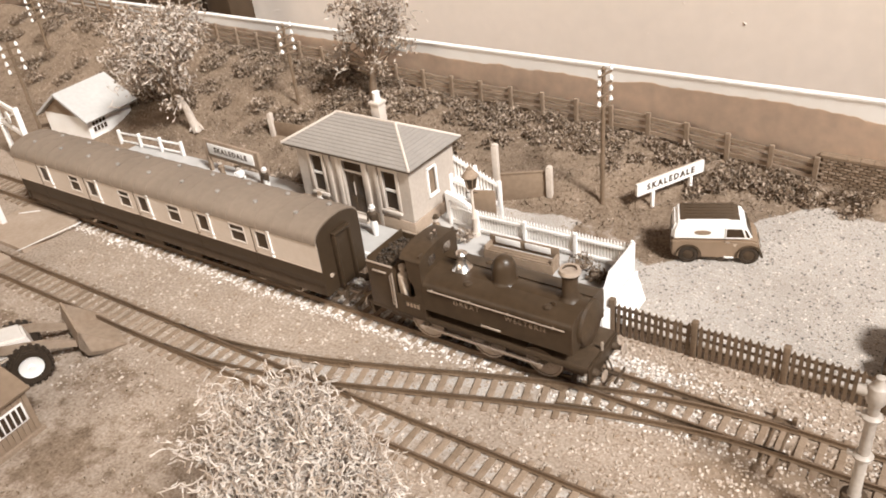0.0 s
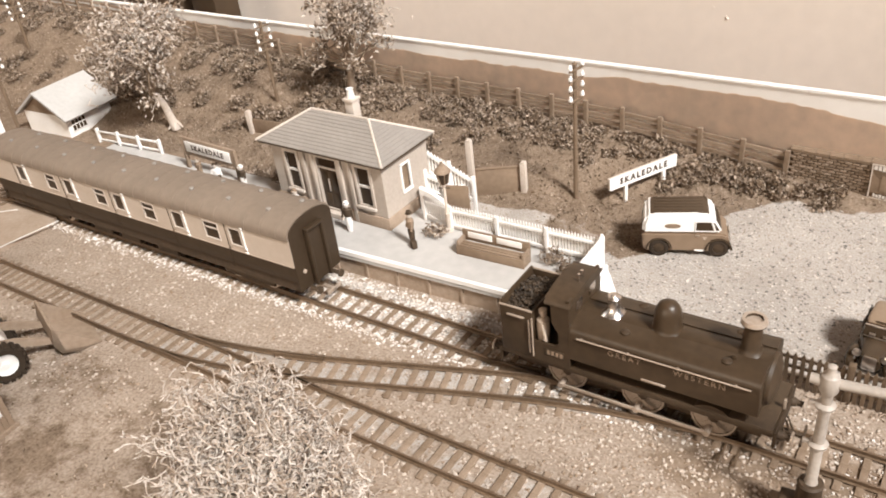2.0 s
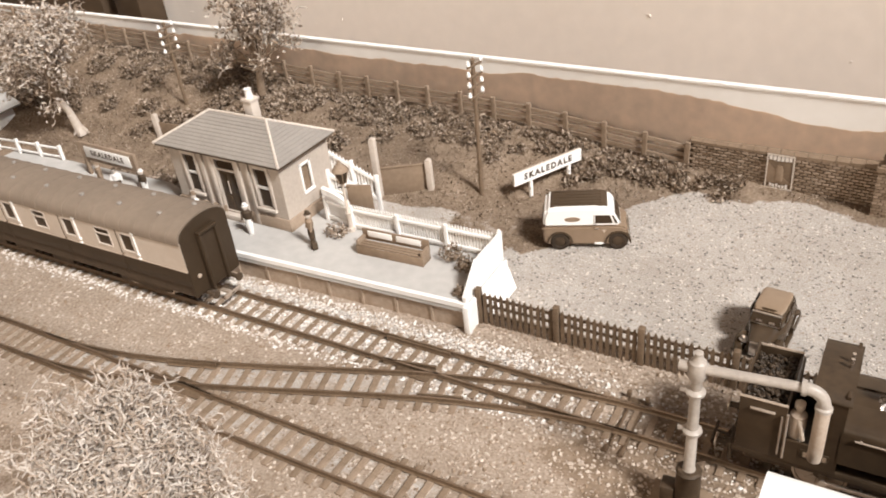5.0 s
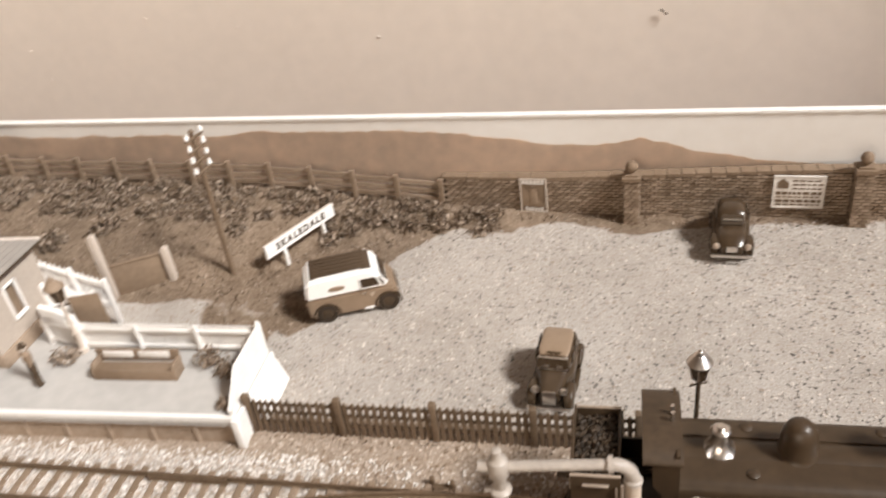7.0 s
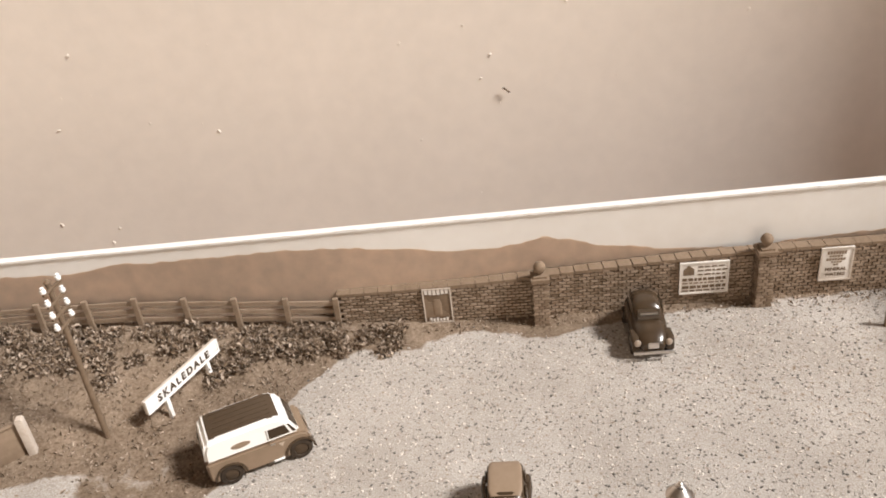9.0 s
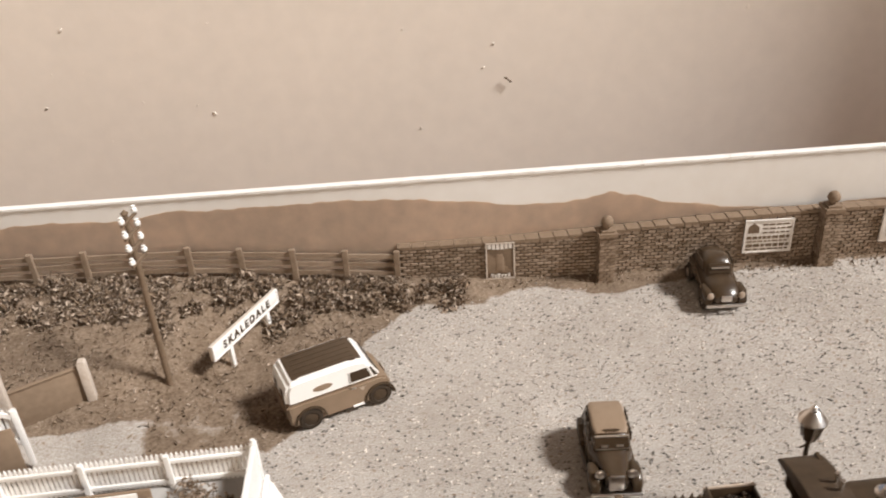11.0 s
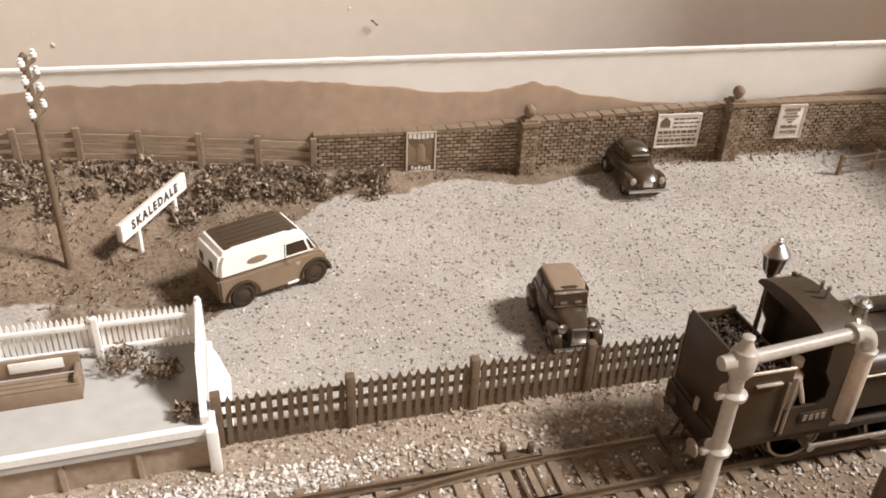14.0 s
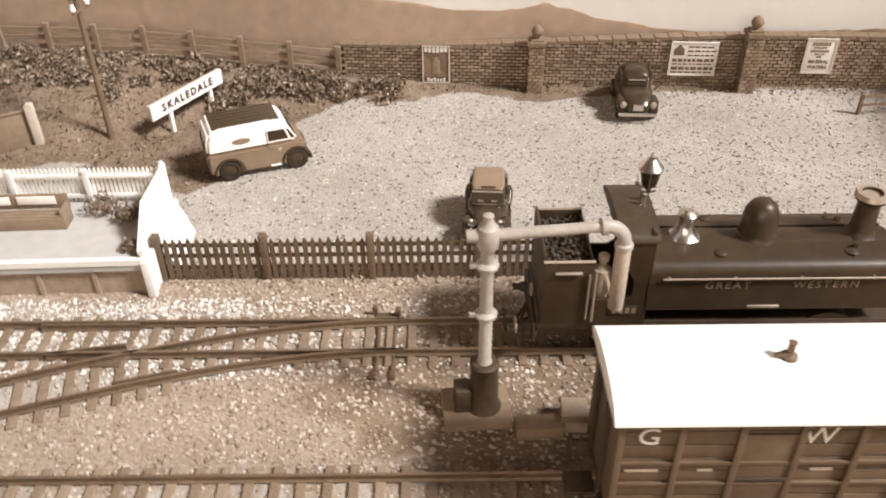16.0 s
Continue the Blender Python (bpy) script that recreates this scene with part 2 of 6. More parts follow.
def prism(bm, outline, a, b, axis="x", m=None):
    """An outline carried from a to b along an axis. The outline is in the other two axes, in their order."""
    m = m or Matrix()

    def at(u, v, w):
        return m @ Vector({"x": (w, u, v), "y": (u, w, v), "z": (u, v, w)}[axis])
    low = [bm.verts.new(at(u, v, a)) for u, v in outline]
    high = [bm.verts.new(at(u, v, b)) for u, v in outline]
    n = len(outline)
    bm.faces.new(low), bm.faces.new(high[::-1])
    for i in range(n):
        bm.faces.new((low[i], high[i], high[(i + 1) % n], low[(i + 1) % n]))
    bmesh.ops.recalc_face_normals(bm, faces=bm.faces[:])
    return bm


def ball(bm, x, y, z, r, seg=16, squash=1.0):
    bmesh.ops.create_uvsphere(bm, u_segments=seg, v_segments=seg // 2 + 2, radius=r, matrix=Matrix.LocRotScale((x, y, z), None, (1, 1, squash)))
    return bm


def B():
    return bmesh.new()


def mesh_of(name, bm, mat, smooth=False):
    bm.transform(Matrix.Scale(0.001, 4))
    me = bpy.data.meshes.new(name)
    bm.to_mesh(me)
    bm.free()
    for x in mat if isinstance(mat, (list, tuple)) else [mat]:
        me.materials.append(x)
    if smooth:
        me.shade_smooth()
        me.set_sharp_from_angle(angle=radians(38))
    return me


def part(name, bm, mat, parent=None, label="", smooth=True):
    ob = new(name, mesh_of(name, bm, mat, smooth))
    ob.parent = parent
    if label:
        ob["label"] = label
    return ob


def piece(name, me, parent, x, y, z, rx=0, ry=0, rz=0):
    """Another object on a shared mesh, placed in millimetres in its parent's space."""
    ob = new(name, me)
    ob.parent = parent
    ob.matrix_basis = pose(x / 1000, y / 1000, z / 1000, rx, ry, rz)
    return ob


def thing(name, x, y, z, rz=0, label="", category="", group="", kind=""):
    ob = new(name)
    ob.empty_display_size = 0.01
    ob.matrix_basis = pose(x / 1000, y / 1000, z / 1000, 0, 0, rz)
    return tagged(ob, label, category, group, kind)


def lettering(name, text, size, mat, parent, m, spacing=1.0, depth=0.15, bold=0.0):
    """Raised letters, as a mesh: size in millimetres, m their pose in the parent's space."""
    cu = bpy.data.curves.new(name, "FONT")
    cu.body, cu.size, cu.align_x, cu.align_y, cu.extrude = text, size / 1000, "CENTER", "CENTER", depth / 1000
    cu.space_character, cu.resolution_u, cu.offset = spacing, 3, bold / 1000
    tmp = new("tmp", cu)
    bpy.context.view_layer.update()
    me = bpy.data.meshes.new_from_object(tmp.evaluated_get(bpy.context.evaluated_depsgraph_get()))
    bpy.data.objects.remove(tmp)
    me.materials.clear()
    me.materials.append(mat)
    ob = new(name, me)
    ob.parent, ob.matrix_basis = parent, m
    return ob


def smooth01(v):
    v = max(0.0, min(1.0, v))
    return v * v * (3 - 2 * v)


def line(x, pts):
    for (a, u), (b, w) in zip(pts, pts[1:]):
        if x <= b:
            return u + (w - u) * max(0.0, (x - a)) / (b - a)
    return pts[-1][1]


# ---- plan, in millimetres ----
BOARD_Y = lambda x: 241 - 0.035 * x
FENCE_TOP = [(-900, 56), (-670, 49), (-470, 37), (-355, 31), (-229, 23), (-109, 20), (-50, 18), (7, 12), (63, 6), (150, 1), (400, 4)]
SIDING = -74.5
WALL_Y = lambda x: 234 - 0.065 * (x - 63)


def ground_z(x, y):
    foot = 125 + 70 * smooth01((x + 70) / 70) + 20 * smooth01((x - 40) / 40)
    top = BOARD_Y(x) - 8
    z = line(x, FENCE_TOP) * smooth01((y - foot) / max(10, top - foot)) ** 0.8
    if x < -20:
        z += 3.5 * smooth01((y - 112) / 14) * smooth01((-x - 20) / 40) * (1 - smooth01((y - 160) / 60))
    z += 3.0 * smooth01((x - 180) / 160) * smooth01((y - 120) / 80)
    if y > 100 and x < 20:
        z += 2.2 * noise.noise(Vector((x / 26, y / 26, 3))) + 0.9 * noise.noise(Vector((x / 9, y / 9, 7)))
    elif y < -95:
        z += 1.6 * noise.noise(Vector((x / 30, y / 30, 5))) * smooth01((-y - 95) / 20)
    return z + 0.25 * noise.noise(Vector((x / 7, y / 7, 1)))


def crossover_y(x):
    return SIDING * (1 - math.cos(math.pi * max(0, min(1, (115 - x) / 330)))) / 2


def cover_at(x, y):
    """How far the ground is pale gravel, and how far brown grit, at a place."""
    n = 9 * noise.noise(Vector((x / 40, y / 40, 11)))
    edge_line = line(x, [(-30, 80), (-15, 118), (0, 108), (20, 140), (45, 190), (75, 216), (500, 222)])
    yard = smooth01((edge_line - y + n) / 10) if x > -12 and y > 44 else 0.0
    if x > -12:
        yard *= smooth01((y - 46) / 8)
    path = smooth01((17 - abs(y - 116 - 0.12 * (x + 110) + n * 0.5)) / 8) * (0.35 + 0.65 * smooth01((-50 - x) / 20)) if -170 < x < -12 and y > 80 else 0
    bal = smooth01((22 + n * 0.5 - abs(y - 4)) / 8) * (1 - 0.85 * smooth01((x - 20) / 60))
    bal *= smooth01((x + 410) / 20)
    grit = smooth01((48 - y) / 8) * smooth01((y + 105 + n) / 10)
    if y < -80:
        grit = max(grit, 0.6 - 0.4 * smooth01(1.6 * noise.noise(Vector((x / 48, y / 48, 15)))))
    if x > -200:
        bal = max(bal, 0.62 * smooth01((14 - abs(y - crossover_y(x))) / 6) * (1 - 0.6 * smooth01((x - 60) / 40)), 0.5 * smooth01((14 - abs(y - SIDING)) / 6))
    return max(yard, path, 0.9 * bal), grit


# ---- room ----
def build_room():
    def sheet(name, kind_label, cat, mat, x0, x1, y0, y1, z0, z1):
        ob = part(name, box(B(), x0, x1, y0, y1, z0, z1), mat, None, smooth=False)
        return tagged(ob, kind_label, cat, kind="structure")
    far = B()
    box(far, -2300, 1100, 0, 60, -750, 3200)
    rnd = random.Random(4)
    for i in range(170):
        x, z, r = rnd.uniform(-1500, 1300), rnd.uniform(-320, 120), rnd.uniform(1.0, 2.8) * rnd.choice((0.6, 1, 1))
        bmesh.ops.create_icosphere(far, subdivisions=1, radius=r, matrix=Matrix.LocRotScale((x, -0.2, z), Euler((0, rnd.uniform(0, 3), 0)), (rnd.uniform(0.7, 1.8), 0.35, rnd.uniform(0.6, 1.2))))
    ob = part("wall_north", far, M_WALLPAPER)
    ob.matrix_basis = pose(0, 0.922, 0, 0, 0, -2.0)
    tagged(ob, "plain painted plaster room wall with small lumps", "wall", kind="structure")
    chip = B()
    prism(chip, [(-7, 2), (-2, 3), (3, -3), (7, -5), (8, -8), (4, -8), (0, -3), (-5, 0)], -0.6, 0.4, "y")
    ob = part("wall_chip", chip, M_FENCE)
    ob.matrix_basis = pose(0.225, 0.9105, -0.105)
    ob.scale = (0.75, 1, 0.75)
    tagged(ob, "small dark chip in the painted wall", "paint chip", kind="structure")
    sheet("wall_south", "unseen plain room wall behind the camera", "wall", M_ROOM, -2300, 1090, -2500, -2440, -750, 3200)
    # unseen wall added to shape the sun: its north jamb shades the far wall
    east = B()
    for y0, y1, z0, z1 in ((-2440, 1000, -750, -100), (-2440, -700, -100, 3200), (722, 1000, -100, 3200)):
        box(east, 1050, 1090, y0, y1, z0, z1)
    tagged(part("wall_east", east, M_ROOM, None, smooth=False), "unseen room wall whose opening admits the sun and shades the far wall", "wall", kind="structure")
    sheet("wall_west", "plain painted room wall", "wall", M_ROOM, -2300, -2260, -2440, 1000, -750, 3200)
    sheet("floor", "carpeted room floor", "floor", M_CARPET, -2300, 1090, -2500, 1000, -800, -750)
    sheet("ceiling", "unseen plain room ceiling", "ceiling", M_ROOM, -2300, 1090, -2500, 1000, 3200, 3250)
    # dark cabinet that stands at the far wall
    t = thing("cabinet", -1240, 850, -750, -2, "dark cabinet with pale lower drawer standing at the far wall", "cabinet")
    part("body", box(B(), -330, 20, -60, 40, 0, 900, 4), M_DARKCAB, t)
    part("side_panel", box(B(), 24, 190, -60, 40, 0, 560, 4), M_PANELB, t, "plain mid-brown side panel")
    part("drawer_front", box(B(), -120, 0, -66, -61, 590, 605, 2), M_HILL, t)
    part("picture_frame", box(B(), 60, 130, -60, 0, 580, 700, 4), M_DARKCAB, t)
    # the scenic board at the back of the layout: white, with a brown hill painted on it
    HILL = [(-950, 56), (-600, 54), (-300, 55), (-200, 53), (-124, 54), (-88, 52.5), (-51, 56), (-6, 54.5), (32, 55), (64, 54), (95, 50), (125, 46), (158, 43.5), (172, 46), (185, 48.5), (200, 45), (215, 40), (254, 34), (299, 30), (330, 32), (420, 36), (520, 34)]
    b = B()
    xs = [-950 + 3 * i for i in range(491)]
    prism(b, [(-950, BOARD_Y(-950)), (520, BOARD_Y(520)), (520, BOARD_Y(520) + 6), (-950, BOARD_Y(-950) + 6)], -40, 63.5, "z")
    tagged(part("backscene_board", b, M_BOARDWHITE, None, smooth=False), "white painted backscene board behind the layout", "board", kind="structure")
    b = B()
    lo, hi = [], []
    for x in xs:
        h = line(x, HILL) + 1.6 * noise.noise(Vector((x / 7, 0, 2))) + 1.3 * noise.noise(Vector((x / 24, 0, 5)))
        y = BOARD_Y(x) - 0.35
        lo.append(b.verts.new((x, y, -5)))
        hi.append(b.verts.new((x, y, min(h, 62.6))))
    for i in range(len(xs) - 1):
        b.faces.new((lo[i], lo[i + 1], hi[i + 1], hi[i]))
    bmesh.ops.solidify(b, geom=b.faces[:], thickness=0.3)
    bmesh.ops.recalc_face_normals(b, faces=b.faces[:])
    tagged(part("painted_hill", b, M_HILL, None, smooth=False), "brown hill line painted along the backscene board", "painted hill", kind="structure")
    b = B()
    xs2 = [-950 + 12 * i for i in range(123)]
    for x in xs2:
        w = 0.9 + 0.5 * noise.noise(Vector((x / 20, 1, 1)))
        box(b, x, x + 12, BOARD_Y(x) - 1.0, BOARD_Y(x) + 3, 63.5 - 0.4 * w, 63.5 + w)
    tagged(part("board_edge", b, M_WHITE, None, smooth=False), "rough white top edge of the backscene board", "edge", kind="structure")
    # board added out of view so that its shadow falls on the yard's right end
    tagged(part("shade_board", box(B(), 500, 506, -418, BOARD_Y(500) - 1, -6, 150, 0.4), M_BOARDWHITE, None, smooth=False), "unseen white board added to shade the yard's right end", "board", kind="structure")
    box_ = B()
    box(box_, -960, 560, -420, 246, -60, -6)
    tagged(part("baseboard", box_, M_PANELB, None, smooth=False), "wooden baseboard under the model railway", "baseboard", kind="structure")


def build_ground():
    xs = list(np.arange(-950, -480, 9.0)) + list(np.arange(-480, 380, 4.0)) + list(np.arange(380, 561, 9.0))
    ys = list(np.arange(-415, -190, 9.0)) + list(np.arange(-190, 250, 4.0))
    verts = [(x / 1000, y / 1000, ground_z(x, y) / 1000) for y in ys for x in xs]
    n = len(xs)
    faces = [(r * n + c, r * n + c + 1, (r + 1) * n + c + 1, (r + 1) * n + c) for r in range(len(ys) - 1) for c in range(n - 1)]
    me = bpy.data.meshes.new("ground")
    me.from_pydata(verts, [], faces)
    cov = me.color_attributes.new("cover", "FLOAT_COLOR", "POINT")
    vals = []
    for y in ys:
        for x in xs:
            g, k = cover_at(x, y)
            # dark ground round the crane: oily dirt plus the engine's shade as colour
            dirt_shade = smooth01((60 - math.hypot((x - 150) * 0.6, (y + 28) * 1.3) + 14 * noise.noise(Vector((x / 18, y / 18, 21)))) / 30)
            vals += [g * (1 - 0.6 * dirt_shade), k, dirt_shade, 1]
    cov.data.foreach_set("color", vals)
    me.materials.append(M_GROUND)
    me.shade_smooth()
    tagged(new("ground", me), "scenic ground of soil, grit and pale gravel", "ground", kind="structure")


build_room()
build_ground()


# ---- tracks ----
RAIL_H = 4.0


def rail_mesh(pts):
    """A rail of I-like section along a line of points in plan."""
    b = B()
    sect = [(-0.9, 1.2), (0.9, 1.2), (0.35, 1.9), (0.35, 3.0), (0.55, 3.2), (0.55, RAIL_H), (-0.55, RAIL_H), (-0.55, 3.2), (-0.35, 3.0), (-0.35, 1.9)]
    rings = []
    for i, (x, y) in enumerate(pts):
        a, c = pts[max(0, i - 1)], pts[min(len(pts) - 1, i + 1)]
        d = Vector((c[0] - a[0], c[1] - a[1])).normalized()
        rings.append([b.verts.new((x - d.y * u, y + d.x * u, z)) for u, z in sect])
    k = len(sect)
    for r, s in zip(rings, rings[1:]):
        for i in range(k):
            f = b.faces.new((r[i], s[i], s[(i + 1) % k], r[(i + 1) % k]))
            f.material_index = 1 if i == 5 else 0
    b.faces.new(rings[0]), b.faces.new(rings[-1][::-1])
    bmesh.ops.recalc_face_normals(b, faces=b.faces[:])
    return b


def sleeper_mesh(length):
    return mesh_of("sleeper", box(B(), -1.6, 1.6, -length / 2, length / 2, -0.6, 1.1, 0.25), M_SLEEPER)


SLEEPER = sleeper_mesh(29)


def straight_track(name, y, x0, x1, gaps, label):
    t = thing(name, 0, 0, 0, 0, label, "railway track", kind="structure")
    for s in (-8.7, 8.7):
        part("rail", rail_mesh([(x0, y + s), (x1, y + s)]), [M_RAIL, M_RAILTOP], t, smooth=False)
    rnd = random.Random(int(abs(y)))
    x = x0 + 4
    while x < x1:
        if not any(a < x < c for a, c in gaps):
            piece("sleeper", SLEEPER, t, x, y + rnd.uniform(-0.5, 0.5), rnd.uniform(-0.15, 0.1), 0, 0, rnd.uniform(-1, 1))
        x += 8.2
    return t


def build_tracks():
    straight_track("main_track", 0, -900, 540, [(-450, -388)], "single main line with rusty rails on weathered sleepers in pale ballast")
    straight_track("siding_track", SIDING, -900, 540, [(-450, -410)], "siding with rusty rails on sleepers sunk in grit")
    t = thing("crossover_track", 0, 0, 0, 0, "curved crossover between main line and siding with point blades", "railway points", kind="structure")
    xs = [-214 + 329 * i / 60 for i in range(61)]

    def off(s, a, c):
        out = []
        for x in xs:
            if a <= x <= c:
                d = (crossover_y(x + 1) - crossover_y(x - 1)) / 2
                k = 1 / math.hypot(1, d)
                out.append((x - d * k * s, crossover_y(x) + k * s))
        return out
    part("rail", rail_mesh(off(8.4, -214, 110)), [M_RAIL, M_RAILTOP], t, smooth=False)
    part("rail", rail_mesh(off(-8.4, -210, 114)), [M_RAIL, M_RAILTOP], t, smooth=False)
    part("check_rail", rail_mesh([(x, y) for x, y in off(-6.6, 0, 31)]), [M_RAIL, M_RAIL], t, smooth=False)
    part("check_rail", rail_mesh([(x, y) for x, y in off(6.8, -130, -95)]), [M_RAIL, M_RAIL], t, smooth=False)
    part("check_rail", rail_mesh([(-30, 7.0), (8, 7.0)]), [M_RAIL, M_RAIL], t, smooth=False)
    part("wing_rail", rail_mesh([(-22, -9.5), (-10, -7.2), (6, -4.4)]), [M_RAIL, M_RAIL], t, smooth=False)
    part("wing_rail", rail_mesh([(-122, -64), (-104, -65.5), (-86, -66.5)]), [M_RAIL, M_RAIL], t, smooth=False)
    part("frog_plate", box(B(), -14, 6, -14, -6, 1.0, 1.5, 0.2), M_RAIL, t)
    part("frog_plate", box(B(), -118, -94, -70, -60, 1.0, 1.5, 0.2), M_RAIL, t)
    for x in (100, 106):
        part("tie_bar", box(B(), x - 0.6, x + 0.6, -17, 15, 0.6, 1.5, 0.2), M_RAIL, t)
    lever = B()
    box(lever, 98, 108, 12, 15, 0, 1.6, 0.3)
    box(lever, 97, 99, 14, 16, 2, 5, 0.3), box(lever, 106, 108, 12, 14, 2, 5.5, 0.3)
    box(lever, 98, 100, -21, -17, 0, 1.6, 0.3), box(lever, 105, 107, -21, -17, 0, 1.6, 0.3)
    part("point_lever", lever, M_RAIL, t)
    x = -206
    while x < 100:
        y = crossover_y(x)
        if -60 < y < -13:
            ang = math.degrees(math.atan((crossover_y(x + 1) - crossover_y(x - 1)) / 2))
            piece("sleeper", SLEEPER, t, x, y, -0.12, 0, 0, ang * 0.8)
        x += 8.2


build_tracks()


# ---- platform ----
def build_platform():
    t = thing("platform", 0, 0, 0, 0, "stone station platform with a pale surface and white edge", "platform", kind="structure")
    front = [(6, 31), (-150, 26), (-430, 22)]
    part("surface", prism(B(), [(6, 30.2), (-150, 25.2), (-430, 21.2), (-430, 80), (-232, 80), (-232, 112), (-118, 112), (-100, 80), (6, 78)], 12, 17, "z"), M_PLATFORM, t, smooth=False)
    for (x0, y0), (x1, y1) in zip(front[1:], front):
        part("white_edge", prism(B(), [(x0, y0 - 1.2), (x1, y1 - 1.2), (x1, y1 + 1.4), (x0, y0 + 1.4)], 14.8, 17.5, "z"), M_WHITE, t, "white painted edge stones", smooth=False)
        n = int((x1 - x0) / 22)
        for i in range(n):
            a, c = x0 + (x1 - x0) * i / n, x0 + (x1 - x0) * (i + 1) / n
            ya, yc = y0 + (y1 - y0) * i / n, y0 + (y1 - y0) * (i + 1) / n
            part("face_panel", prism(B(), [(a + 0.6, ya + 0.9), (c - 0.6, yc + 0.9), (c - 0.6, yc + 6), (a + 0.6, ya + 6)], -1, 14.7, "z"), M_PLATSTONE, t, smooth=False)
            part("rib", prism(B(), [(a - 0.8, ya), (a + 0.8, ya), (a + 0.8, ya + 3), (a - 0.8, ya + 3)], -1, 14.7, "z"), M_PLATSTONE, t, smooth=False)
    part("end_wall", box(B(), 4.5, 7.5, 31, 76, -1, 16.8, 0.4), M_WHITE, t, "whitewashed end wall", smooth=False)
    part("corner_post", box(B(), 4.6, 8.2, 27.8, 31, -1, 17.2, 0.4), M_WHITE, t)
    part("core", prism(B(), [(4, 34), (-150, 29), (-430, 27), (-430, 78), (-234, 78), (-234, 110), (-120, 110), (-104, 78), (4, 74)], -2, 12, "z"), M_PLATSTONE, t, smooth=False)


PICKET_W = mesh_of("picket", prism(B(), [(-0.62, 0), (0.62, 0), (0.62, 14.7), (0, 16.4), (-0.62, 14.7)], -0.3, 0.3, "y"), M_WHITE)
POST_W = mesh_of("post", box(B(), -1.1, 1.1, -0.9, 1.1, 0, 16.6, 0.3), M_WHITE)


def white_fence(x0, y0, x1, y1, z, posts, label, step=1.9, h=1.0):
    L = math.hypot(x1 - x0, y1 - y0)
    t = thing("picket_fence", x0, y0, z, math.degrees(math.atan2(y1 - y0, x1 - x0)), label, "fence", "white fences of the station")
    t.scale = (1, 1, h)
    for zz in (2.4, 12.2):
        part("rail", box(B(), 0, L, -1.5, -0.4, zz, zz + 1.9, 0.2), M_WHITE, t)
    n = int(L / step)
    for i in range(n + 1):
        piece("picket", PICKET_W, t, i * L / n, 0, 0.4)
    for i in range(posts):
        piece("post", POST_W, t, i * L / max(1, posts - 1), -1.4, 0)
    return t


def sloped_fence(x0, y0, z0, x1, y1, z1, h, label):
    """A picket fence whose top runs from z0 down to z1."""
    L, drop = math.hypot(x1 - x0, y1 - y0), z1 - z0
    t = thing("sloped_fence", x0, y0, z0, math.degrees(math.atan2(y1 - y0, x1 - x0)), label, "fence", "white fences of the station")
    for a in (-2.6, -h + 3):
        part("rail", prism(B(), [(0, a - 1.1), (L, a + drop - 1.1), (L, a + drop + 1.1), (0, a + 1.1)], -1.6, -0.4, "y"), M_WHITE, t, smooth=False)
    me = mesh_of("picket", prism(B(), [(-0.62, -h), (0.62, -h), (0.62, -1.7), (0, 0), (-0.62, -1.7)], -0.3, 0.3, "y"), M_WHITE)
    n = int(L / 2)
    for i in range(n + 1):
        piece("picket", me, t, i * L / n, 0, drop * i / n)
    for f in (0, 0.5, 1):
        part("post", box(B(), L * f - 1.2, L * f + 1.2, -2.0, 0.4, drop * f - h - 20 * (1 - f) - 10, drop * f + 1.6, 0.3), M_WHITE, t)


def end_panel():
    """The solid white fence that closes the platform's end and slopes down towards the track."""
    t = thing("end_fence", 4.5, 0, 17, 0, "solid white platform end fence that slopes down to the track", "fence", "white fences of the station")
    part("panel", prism(B(), [(31, 0), (73.5, 0), (73.5, 17.2), (46, 17.0), (31.5, 3)], -0.7, 0.7, "x"), M_WHITE, t, smooth=False)
    part("cap_rail", box(B(), -1.0, 1.0, 46, 74, 16.4, 18, 0.3), M_WHITE, t)
    part("brace", prism(B(), [(31, 2), (46, 16.2), (46, 18), (31, 4)], -1.1, 1.1, "x"), M_WHITE, t, smooth=False)
    part("post", box(B(), -1.3, 1.3, 72.5, 75, 0, 19, 0.4), M_WHITE, t)
    part("knot", lathe(B(), [(1.1, 0), (0.9, 1.3), (0, 1.6)], pose(0, 73.7, 19), 10), M_WHITE, t)


build_platform()
white_fence(-94, 74, 3, 75.5, 17, 4, "white picket fence along the back of the platform")
white_fence(-116, 78, -94, 74, 17, 2, "short white picket fence beside the station house")
sloped_fence(-131, 104, 52, -101, 112, 32, 19, "white picket fence sloping down from the station house")
sloped_fence(-129, 99, 38, -104, 103, 30, 16, "lower white picket fence beside the path steps")
white_fence(-445, 76, -372, 80, 17, 4, "white fence of the far platform end", 24.0, 0.75)
end_panel()


